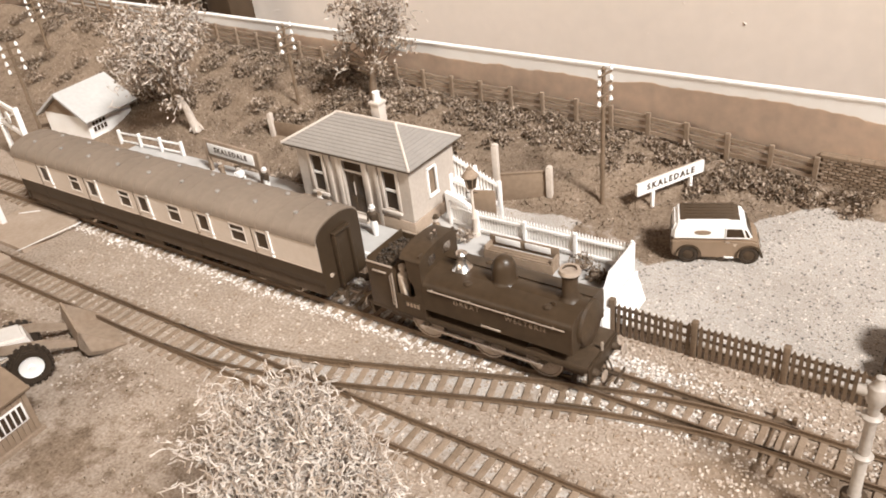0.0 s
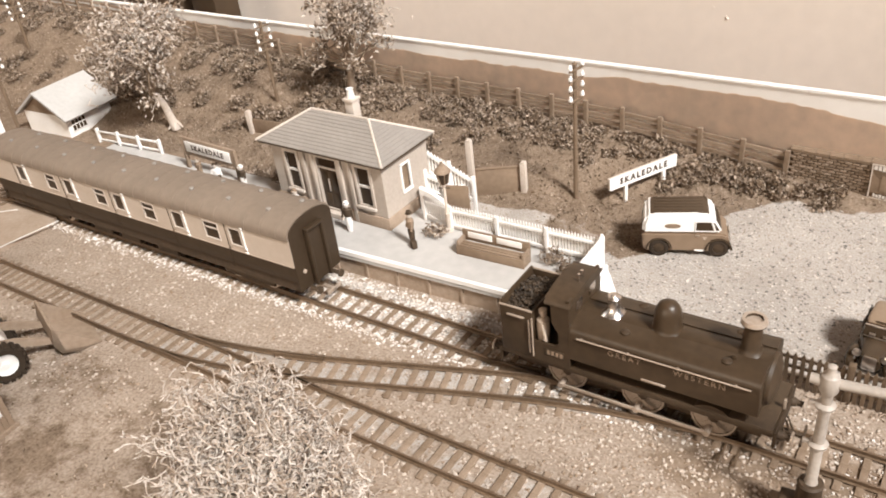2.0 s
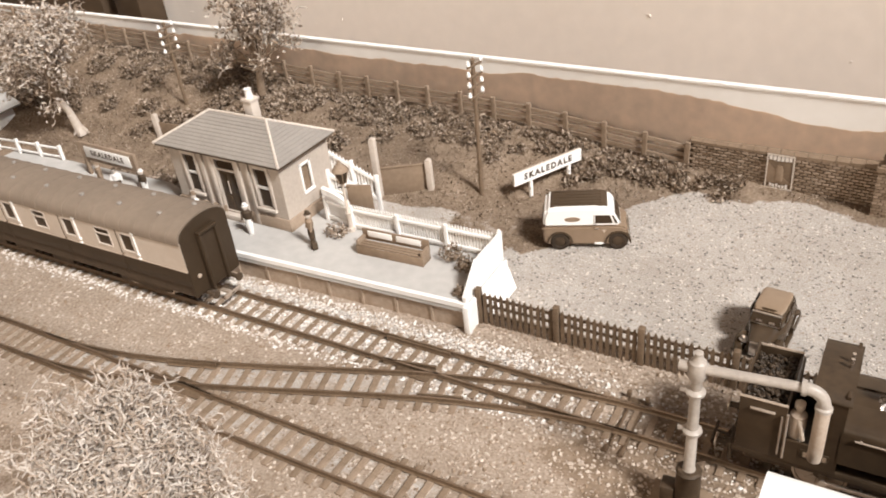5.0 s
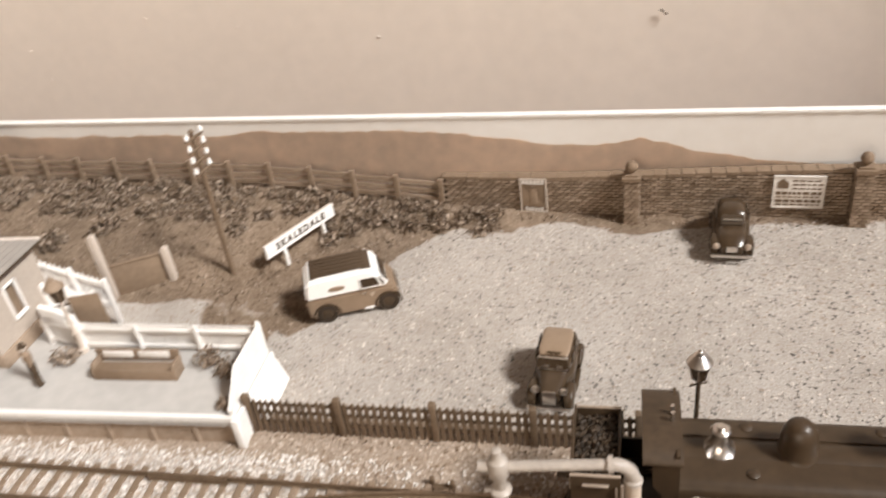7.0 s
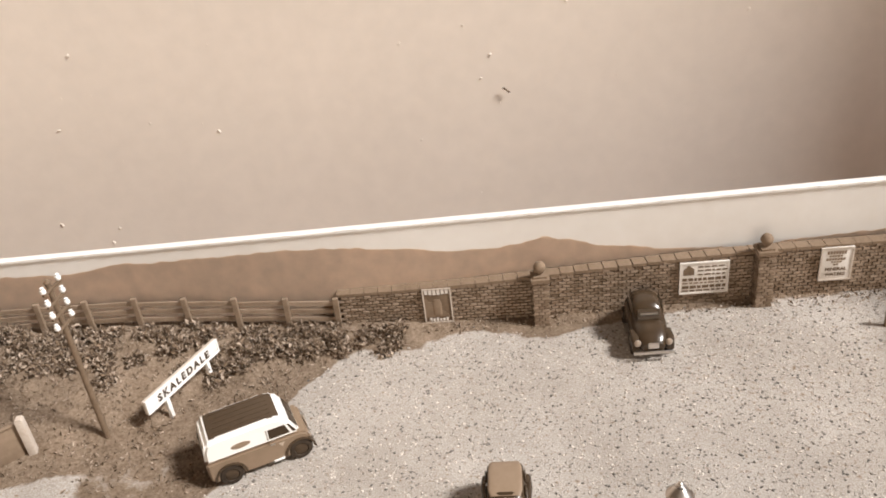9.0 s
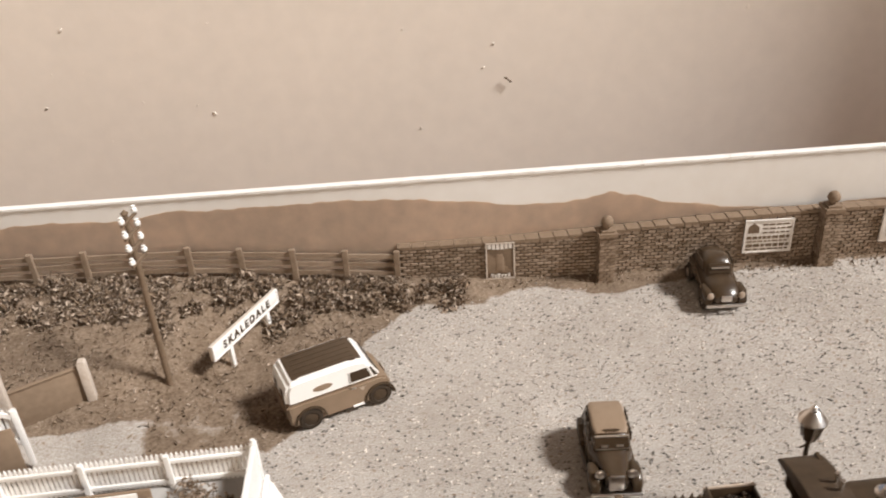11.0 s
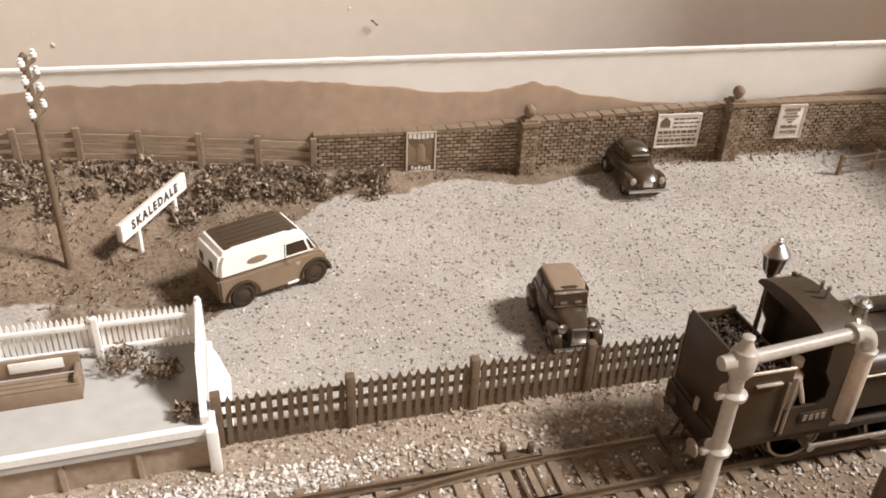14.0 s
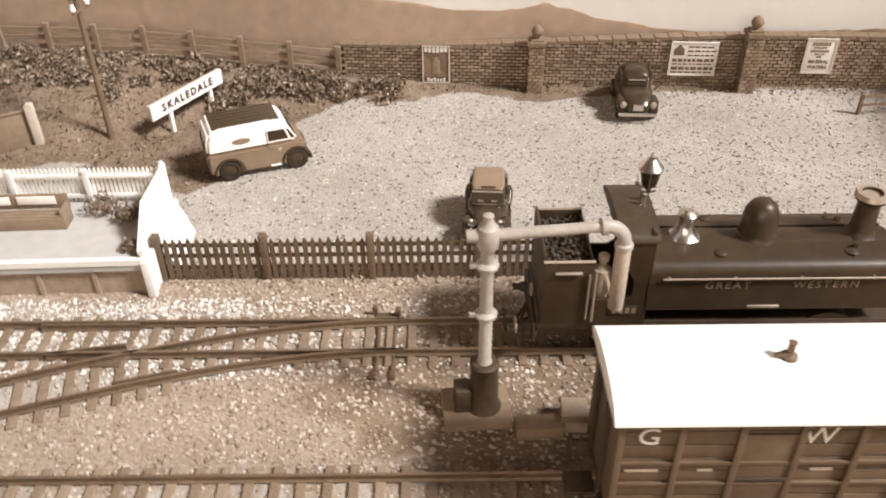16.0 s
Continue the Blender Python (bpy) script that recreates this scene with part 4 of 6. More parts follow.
    for x, s in ((76, 1), (-51, -1)):
        beam = part("buffer_beam", box(B(), min(x, x + s * 1.4), max(x, x + s * 1.4), -16, 16, 13, 22, 0.3), M_UMBER, t)
        for y in (-11, 11):
            bu = part("buffer", lathe(B(), [(2.2, 0), (1.8, 2), (1.3, 2.2), (1.3, 5)], pose(x + s * 1.4, y, 17.2, 0, 90 * s, 0), 14), M_BLACK, beam)
            part("buffer_head", lathe(B(), [(3.0, 5), (3.0, 5.7), (0, 6.2)], pose(x + s * 1.4, y, 17.2, 0, 90 * s, 0), 16), M_STEEL, bu)
        cp = B()
        box(cp, min(x, x + s * 10), max(x, x + s * 10), -1, 1, 9.3, 10.6, 0.3)
        box(cp, min(x + s * 9, x + s * 10), max(x + s * 9, x + s * 10), -6, 6, 8.8, 11, 0.3)
        rod(cp, (x + s * 2, 0, 16), (x + s * 4, 0, 9), 0.5, 0.5, 6)
        for y in (-4, 4):
            rod(cp, (x + s * 1.5, y, 15), (x + s * 4.5, y, 8), 0.5, 0.5, 6)
        part("coupling", cp, M_BLACK, beam)
        part("lamp_bracket", box(B(), min(x, x + s), max(x, x + s), -0.8, 0.8, 22, 27, 0.2), M_STEEL, beam)
    fig = B()
    lathe(fig, [(2.2, 22), (2.6, 30), (3.2, 38), (3.0, 43), (1.2, 44.4), (1.1, 45.2), (1.9, 46.5), (1.9, 48.6), (0, 49.8)], pose(-29.5, -12.2, 0), 12)
    rod(fig, (-29, -14.5, 42), (-26.5, -16.0, 34), 0.9, 0.7, 8)
    part("crew_figure", fig, M_BAG, t, "plain pale painted crew figure leaning from the cab")
    return t


WHEELS, RODS = [], []
LOCO = build_loco()


# ---- goods van on the siding ----
def build_wagon():
    t = thing("goods_van", 209, SIDING, 0, 0, "brown planked goods van with a bright white roof on the siding", "railway wagon")
    L, W = 40, 15.2
    part("body", box(B(), -L + 1, L - 1, -W + 0.8, W - 0.8, 18, 54), M_WAGON, t, smooth=False)
    for s in (-1, 1):
        for k in range(7):
            z = 18.4 + k * 5.1
            part("plank", box(B(), -L + 1, L - 1, min(s * (W - 0.9), s * W), max(s * (W - 0.9), s * W), z, z + 4.8, 0.15), M_WAGON, t)
        for i in range(6):
            x = -L + 1 + i * (2 * L - 2) / 5
            part("rib", box(B(), x - 1.0, x + 1.0, min(s * W, s * (W + 1.3)), max(s * W, s * (W + 1.3)), 18, 54, 0.3), M_WAGON, t)
        part("side_rail", box(B(), -L, L, min(s * W, s * (W + 1.0)), max(s * W, s * (W + 1.0)), 36.6, 38, 0.2), M_WAGON, t)
        part("side_rail", box(B(), -L, L, min(s * W, s * (W + 1.0)), max(s * W, s * (W + 1.0)), 28.4, 29.6, 0.2), M_WAGON, t)
        for x, ch in ((-31.5, "G"), (12.5, "W")):
            lettering("lettering", ch, 8.5, M_POSTERW, t, pose((x if s < 0 else -x) / 1000, s * (W + 0.15) / 1000, 0.0468, 90, 0, 0 if s < 0 else 180), 1.0, 0.12)
        for x, w in ((-32, 9), (16, 6), (-15, 4)):
            part("lettering_bar", box(B(), x - w / 2, x + w / 2, min(s * W, s * (W + 0.2)), max(s * W, s * (W + 0.2)), 33.4, 34.4), M_LINING, t, smooth=False)
        door = part("door", box(B(), -8, 8, min(s * W, s * (W + 0.7)), max(s * W, s * (W + 0.7)), 19, 48, 0.2), M_WAGON, t)
        part("door_bar", box(B(), -7, 7, min(s * (W + 0.7), s * (W + 1.3)), max(s * (W + 0.7), s * (W + 1.3)), 30.4, 31.6, 0.2), M_BLACK, door)
    for s in (-1, 1):
        part("end_wall", box(B(), min(s * (L - 1), s * L), max(s * (L - 1), s * L), -W, W, 18, 55, 0.2), M_WAGON, t)
        for y in (-7, 7):
            part("end_stanchion", box(B(), min(s * L, s * (L + 1.4)), max(s * L, s * (L + 1.4)), y - 1, y + 1, 16, 51, 0.3), M_BLACK, t)
        for y in (-11, 11):
            part("buffer", lathe(B(), [(1.8, 0), (1.3, 2), (1.3, 5), (2.8, 5.2), (2.8, 6)], pose(s * (L + 0.2), y, 15, 0, 90 * s, 0), 14), M_BLACK, t)
        part("coupling", box(B(), min(s * L, s * (L + 9)), max(s * L, s * (L + 9)), -4, 4, 8.6, 10.6, 0.3), M_BLACK, t)
    rp = [(-18.4, 54.0)] + [(18.4 * -math.cos(a), 55.0 + 5.2 * math.sin(a)) for a in [math.pi * (0.02 + 0.96 * i / 16) for i in range(17)]] + [(18.4, 54.0)]
    roof = part("roof", prism(B(), rp, -L - 1.8, L + 1.8, "x"), M_WAGONROOF, t, "bright white arched roof")
    for x in (6.5,):
        v = part("ventilator", lathe(B(), [(2.4, 59.4), (2.2, 61), (1.0, 61.6), (0.9, 65), (1.2, 65.4), (0, 65.6)], pose(x, 0, 0), 14), M_WAGON, roof)
        part("ventilator_cowl", rod(B(), (x - 4, 0, 61.0), (x, 0, 61.2), 0.4, 1.6, 8), M_WAGON, v)
    un = B()
    box(un, -L, L, -13, 13, 14.5, 18)
    part("underframe", un, M_BLACK, t, smooth=False)
    for x in (-20, 20):
        for s in (-1, 1):
            part("wheel", lathe(B(), [(7.4, 0), (7.4, 0.6), (6.6, 0.7), (6.5, 2.4), (2, 2.6)], pose(x, s * 7.4, 10.6, -90 * s, 0, 0), 22), M_BLACK, t)
            part("axle_guard", prism(B(), [(x - 6, 15), (x - 2, 7.5), (x + 2, 7.5), (x + 6, 15)], min(s * 11.5, s * 12.6), max(s * 11.5, s * 12.6), "y"), M_BLACK, t, smooth=False)


build_wagon()


# ---- road vehicles ----
def loft(bm, stations, n=20, power=3.2):
    """A closed body from rings: x, half width, low, high, and how far the ring leans back at its top."""
    rings = []
    for x, w, z0, z1, lean in stations:
        ring = []
        for i in range(n):
            a = 2 * math.pi * (i + 0.5) / n
            c, s = math.cos(a), math.sin(a)
            u = math.copysign(abs(c) ** (2 / power), c)
            v = math.copysign(abs(s) ** (2 / power), s)
            ring.append(bm.verts.new((x + lean * (v + 1) / 2, w * u * (1 - 0.09 * (v + 1) / 2), (z0 + z1) / 2 + (z1 - z0) / 2 * v)))
        rings.append(ring)
    for a, b in zip(rings, rings[1:]):
        for i in range(n):
            bm.faces.new((a[i], a[(i + 1) % n], b[(i + 1) % n], b[i]))
    bm.faces.new(rings[0]), bm.faces.new(rings[-1][::-1])
    bmesh.ops.recalc_face_normals(bm, faces=bm.faces[:])
    return bm


def road_wheel(t, x, y, r, hub):
    s = 1 if y > 0 else -1
    w = part("wheel", lathe(B(), [(r * 0.55, -1.3), (r * 0.9, -1.4), (r, -0.8), (r, 0.8), (r * 0.9, 1.4), (r * 0.62, 1.5), (r * 0.58, 1.0)], pose(x, y, r, -90 * s, 0, 0), 22), M_TYRE, t)
    part("hub_cap", lathe(B(), [(r * 0.58, 0.6), (r * 0.55, 1.1), (r * 0.25, 1.5), (0, 1.7)], pose(x, y, r, -90 * s, 0, 0), 16), hub, w)


def arch(t, x, y, r, w, mat, name="mudguard"):
    s = 1 if y > 0 else -1
    out = [(x + r * math.cos(a), 4.6 + r * math.sin(a)) for a in [math.pi * i / 12 for i in range(13)]]
    inn = [(x + (r - 0.8) * math.cos(a), 4.6 + (r - 0.8) * math.sin(a)) for a in [math.pi * (12 - i) / 12 for i in range(13)]]
    part(name, prism(B(), out + inn, min(y, y + s * w), max(y, y + s * w), "y"), mat, t)


def build_delivery_van():
    t = thing("delivery_van", 31.5, 136.5, ground_z(30, 130), 21.8, "two-tone delivery van, white over brown with dark roof, parked on gravel", "van")
    t.scale = (1.05, 1.05, 1.07)
    low = B()
    prism(low, [(-24, 3.2), (-25.4, 6), (-25.6, 14.6), (17.5, 14.6), (20.6, 13), (21.8, 9), (21.6, 3.6), (20, 3)], -11, 11, "y")
    bmesh.ops.bevel(low, geom=low.edges[:], offset=1.0, segments=2, affect="EDGES")
    part("lower_body", low, M_VANBROWN, t, "brown lower panels")
    up = B()
    prism(up, [(-25.4, 14.2), (-25, 21), (-23.4, 25), (-20, 26.2), (6, 26.6), (11, 25.6), (13.6, 22.4), (18, 14.2)], -10.8, 10.8, "y")
    bmesh.ops.bevel(up, geom=up.edges[:], offset=1.5, segments=3, affect="EDGES")
    body = part("upper_body", up, M_VANWHITE, t, "white upper panels")
    rf = B()
    prism(rf, [(-21.5, 25.6), (-20, 26.7), (6, 27.1), (10, 26.2), (10.4, 25.4)], -9.0, 9.0, "y")
    bmesh.ops.bevel(rf, geom=rf.edges[:], offset=0.5, segments=2, affect="EDGES")
    part("roof_panel", rf, M_VANROOF, body, "dark ribbed roof panel")
    for k in range(5):
        part("roof_rib", box(B(), -19, 7, -6.5 + 3.2 * k, -6.1 + 3.2 * k, 26.9, 27.2), M_VANROOF, body, smooth=False)
    for s in (-1, 1):
        y0, y1 = sorted((s * 10.75, s * 10.95))
        part("side_window", prism(B(), [(3.5, 16.6), (13.0, 16.6), (11.2, 21.6), (3.5, 21.6)], y0, y1, "y"), M_PANE, body, smooth=False)
        part("quarter_light", prism(B(), [(14.2, 16.6), (15.9, 16.6), (13.2, 21.4), (12.4, 21.4)], y0, y1, "y"), M_PANE, body, smooth=False)
        part("door_seam", box(B(), 2.6, 2.9, y0, y1 + 0.05, 5, 22), M_VANROOF, body, smooth=False)
        part("door_handle", box(B(), 3.3, 5.4, min(s * 11, s * 11.5), max(s * 11, s * 11.5), 13.2, 13.8, 0.15), M_CHROME, body)
        part("running_step", box(B(), 3, 8, min(s * 11, s * 11.6), max(s * 11, s * 11.6), 3.6, 4.6, 0.2), M_VANWHITE, t)
        part("side_badge", lathe(B(), [(3.8, 0), (3.8, 0.2), (3.3, 0.25), (0, 0.25)], Matrix.Translation((-9, s * 10.75, 19.2)) @ Euler((radians(-90 * s), 0, 0)).to_matrix().to_4x4() @ Matrix.Diagonal((1.15, 0.38, 1, 1)), 20), M_CARROOF, body)
        part("crest", prism(B(), [(7.0, 12.6), (9.6, 12.6), (8.3, 10.6)], min(s * 11, s * 11.12), max(s * 11, s * 11.12), "y"), M_LINING, body, smooth=False)
        part("rear_window", box(B(), -25.5, -25.2, s * 4.6 - 1.7, s * 4.6 + 1.7, 16.6, 20.4, 0.1), M_PANE, body)
        part("windscreen", prism(B(), [(14.2, 21.6), (16.9, 16.6), (17.1, 16.7), (14.4, 21.7)], min(s * 0.4, s * 8.6), max(s * 0.4, s * 8.6), "y"), M_PANE, body, smooth=False)
        part("headlamp", lathe(B(), [(1.9, 0), (1.9, 1.2), (1.2, 1.8), (0, 2.0)], pose(20.4, s * 7.6, 9.4, 0, 90, 0), 14), M_CHROME, t)
        for x in (-16, 16):
            road_wheel(t, x, s * 10.2, 5.4, M_LOCOBLACK)
            arch(t, x, s * 9.0, 7.2, 3.0, M_CARBLACK)
    part("grille", box(B(), 21.4, 22.2, -3.2, 3.2, 5.4, 12, 0.4), M_CHROME, t)
    part("bumper", box(B(), 22, 23, -10, 10, 3.4, 4.8, 0.4), M_VANROOF, t)


def build_saloon():
    t = thing("saloon_car", 145, 79, ground_z(145, 84), -95, "small black upright saloon car with brown roof parked behind the fence", "car")
    part("body", loft(B(), [(-20, 8.2, 5, 13, 0), (-18.4, 9.2, 4, 15, 0), (-8, 9.6, 3.6, 15.2, 0), (4, 9.4, 3.6, 15, 0), (7, 7.6, 4, 14.6, 0), (16, 5.6, 5, 13.4, 0), (19.4, 4.6, 5.4, 12.8, 0)]), M_CARBLACK, t)
    cab = part("cabin", loft(B(), [(-18.6, 7.4, 12, 17.5, 1.5), (-16, 8.4, 12, 21.0, 1), (-8, 8.8, 12, 22.0, 0), (2.5, 8.6, 12, 21.6, 0), (6.6, 7.6, 12, 20.0, -1.6)]), M_CARBLACK, t)
    part("roof", loft(B(), [(-15, 6.6, 20.4, 21.4, 0), (-12, 7.4, 20.8, 22.3, 0), (1, 7.4, 20.6, 22.1, 0), (3.6, 6.4, 20.0, 20.9, 0)], 20, 4), M_CARROOF, cab, "brown roof panel")
    part("windscreen", prism(B(), [(6.4, 15.4), (5.0, 20), (5.5, 20.1), (6.95, 15.5)], -6.6, 6.6, "y"), M_PANE, cab, smooth=False)
    part("screen_frame", prism(B(), [(4.6, 20.0), (4.9, 20.7), (5.7, 20.6), (5.5, 20.0)], -6.8, 6.8, "y"), M_CHROME, cab, smooth=False)
    part("screen_frame", prism(B(), [(6.4, 15.0), (6.4, 15.5), (7.2, 15.5), (7.2, 15.0)], -6.8, 6.8, "y"), M_CHROME, cab, smooth=False)
    for s in (-1, 1):
        # chrome bars laid on the windscreen to stand for glints
        part("wiper_glint", box(B(), 6.3, 7.2, s * 3 - 1.4, s * 3 + 1.4, 16.2, 17.1, 0.1), M_CHROME, cab)
        for a, c in ((-12.8, -6), (-4.6, 2.6)):
            part("side_window", prism(B(), [(a, 15.6), (c, 15.6), (c - 0.5, 19.6), (a + 0.8, 19.6)], min(s * 8.2, s * 8.62), max(s * 8.2, s * 8.62), "y"), M_PANE, cab, smooth=False)
        part("front_wing", loft(B(), [(5, 1.6, 3.2, 5, 0), (9, 2.6, 4, 10.5, 0), (14, 2.9, 5, 11.6, 0), (18.4, 2.6, 5, 10.0, 0), (20.4, 1.6, 4, 7, 0)]), M_CARBLACK, t).matrix_basis = pose(0, s * 0.0082, 0)
        part("rear_wing", loft(B(), [(-21, 1.4, 4, 7, 0), (-18, 2.4, 4.5, 10.5, 0), (-13, 2.7, 4.5, 11, 0), (-8, 1.8, 3.4, 6, 0)]), M_CARBLACK, t).matrix_basis = pose(0, s * 0.0086, 0)
        part("headlamp", lathe(B(), [(0.6, -1.8), (1.8, -0.6), (2.0, 0.6), (1.2, 1.1), (0, 1.2)], pose(17.6, s * 6.2, 12.2, 0, 90, 0), 14), M_CHROME, t)
        for x in (-14.5, 13.8):
            road_wheel(t, x, s * 8.6, 4.5, M_CHROME)
        part("running_board", box(B(), -8, 7, min(s * 8.4, s * 10.8), max(s * 8.4, s * 10.8), 3.0, 3.8, 0.3), M_CARBLACK, t)
    part("radiator", box(B(), 19.2, 20.3, -3.0, 3.0, 5.6, 13.2, 0.5), M_CHROME, t)
    part("bumper", box(B(), 21.2, 22.2, -10, 10, 4.4, 5.8, 0.4), M_CHROME, t)


def build_rounded_car():
    t = thing("rounded_car", 233.5, 197, ground_z(231, 192), -94, "dark rounded saloon car parked against the brick wall", "car")
    t.scale = (1.04, 1.06, 1.16)
    part("body", loft(B(), [(-21.5, 5.5, 5, 9, 0), (-19, 8.4, 4, 12.2, 0), (-10, 9.8, 3.4, 14, 0), (4, 9.8, 3.4, 14, 0), (12, 8.8, 3.6, 13.4, 0), (18, 7.6, 4, 11.8, 0), (20.6, 5.4, 5, 9.6, 0)], 24, 2.6), M_CARBLACK, t)
    cab = part("cabin", loft(B(), [(-19, 4.6, 10, 13, 1), (-15, 6.8, 11, 17.6, 0.6), (-8, 7.8, 11, 20.2, 0), (0, 7.9, 11, 20.4, 0), (5, 7.4, 11, 18.6, -1), (9, 6.4, 11, 13.6, -2)], 24, 2.6), M_CARBLACK, t)
    part("windscreen", prism(B(), [(6.9, 14.4), (4.6, 18.2), (5.1, 18.4), (7.5, 14.6)], -5.4, 5.4, "y"), M_PANE, cab, smooth=False)
    # highlight on the glass, built as a chrome strip
    part("screen_glint", box(B(), 6.0, 7.4, -4.4, 4.4, 16.6, 17.1, 0.1), M_CHROME, cab)
    for s in (-1, 1):
        part("side_window", prism(B(), [(-11, 14.6), (3.4, 14.6), (2, 18.2), (-8.6, 18.2)], min(s * 7.2, s * 7.75), max(s * 7.2, s * 7.75), "y"), M_PANE, cab, smooth=False)
        part("front_wing", loft(B(), [(6, 1.4, 3.2, 7, 0), (10, 2.4, 4, 10.8, 0), (16, 2.7, 4.4, 11.0, 0), (19.6, 1.9, 4.6, 9.2, 0)]), M_CARBLACK, t).matrix_basis = pose(0, s * 0.0084, 0)
        part("headlamp", lathe(B(), [(1.7, 0), (1.6, 0.8), (0.8, 1.3), (0, 1.4)], pose(19.0, s * 7.6, 9.0, 0, 90, 0), 14), M_STEEL, t)
        for x in (-13.5, 13.5):
            road_wheel(t, x, s * 8.6, 4.3, M_CHROME)
    part("bumper", box(B(), 21.2, 22.3, -10, 10, 4.2, 5.9, 0.5), M_CHROME, t, "bright chrome bumper")
    part("grille_bar", box(B(), 20.2, 21.0, -2.6, 2.6, 6.6, 9.6, 0.3), M_CHROME, t)


build_delivery_van()
build_saloon()
build_rounded_car()


def build_digger():
    t = thing("loader_tractor", -273.7, -144.8, ground_z(-269, -142), 70, "pale loader tractor with brown front bucket beside the siding", "tractor")
    t.scale = (1.3, 1.3, 1.3)
    bn = B()
    prism(bn, [(-16, 9), (16, 9), (17, 11), (15, 19), (2, 21), (-16, 21)], -6.5, 6.5, "y")
    bmesh.ops.bevel(bn, geom=bn.edges[:], offset=1.0, segments=2, affect="EDGES")
    part("bonnet", bn, M_DIGGER, t, "pale painted bonnet")
    cab = B()
    for x in (-24, -9):
        for y in (-8, 8):
            box(cab, x - 0.9, x + 0.9, y - 0.9, y + 0.9, 16, 35, 0.2)
    part("cab_frame", cab, M_DIGGER, t)
    part("cab_roof", box(B(), -26, -7, -9.4, 9.4, 35, 36.8, 0.6), M_DIGGER, t)
    part("cab_floor", box(B(), -26, -8, -8, 8, 9, 17, 0.6), M_BUCKET, t)
    part("seat", box(B(), -23, -16, -3.5, 3.5, 17, 21, 0.8), M_TYRE, t)
    for s in (-1, 1):
        for x, r in ((12, 8.2), (-20, 11.5)):
            w = part("wheel", lathe(B(), [(r * 0.6, -3), (r * 0.92, -3.2), (r, -2), (r, 2), (r * 0.92, 3.2), (r * 0.64, 3.0), (r * 0.6, 2.0)], pose(x, s * 11, r, -90 * s, 0, 0), 26), M_TYRE, t)
            part("rim", lathe(B(), [(r * 0.62, 2.2), (r * 0.6, 2.9), (r * 0.5, 2.4), (r * 0.18, 2.4), (r * 0.15, 3.2), (0, 3.3)], pose(x, s * 11, r, -90 * s, 0, 0), 22), M_VANWHITE, w, "white wheel rim")
            for k in range(18):
                a = 2 * math.pi * k / 18
                part("tread_lug", box(B(), -0.9, 0.9, -3, 3, r - 0.3, r + 0.7, 0.1, pose(x, s * 11, r, 0, math.degrees(a), 0)), M_TYRE, w)
        arm = B()
        prism(arm, [(-8, 20), (-5, 23), (20, 15), (33, 8), (33, 5), (18, 11.5)], min(s * 7.5, s * 8.8), max(s * 7.5, s * 8.8), "y")
        part("loader_arm", arm, M_BUCKET, t)
        part("ram", rod(B(), (0, s * 8.2, 13), (16, s * 8.2, 13), 0.9, 0.7, 8), M_STEEL, t)
    bk = B()
    prism(bk, [(33, 16), (34, 16), (35, 4), (44, 1.2), (50, 0.9), (50, 0.2), (40, 0.3), (33.5, 3), (31.5, 8)], -15, 15, "y")
    for s in (-1, 1):
        prism(bk, [(33, 16), (50, 0.4), (40, 0.3), (33.5, 3), (31.5, 8)], min(s * 15, s * 14.2), max(s * 15, s * 14.2), "y")
    part("bucket", bk, M_BUCKET, t, "worn brown loader bucket", smooth=False)


build_digger()


# ---- brick wall with pillars, and its posters ----
BRICKS = [mesh_of("brick", box(B(), -1.95, 1.95, -0.9, 0.75, -0.8, 0.8, 0.25), M_BRICK) for _ in range(1)]


def wall_base(x):
    return 3.0 * smooth01((x - 180) / 160) - 1


def wall_top(x):
    return 24.5 + 9.0 * smooth01((x - 90) / 230)


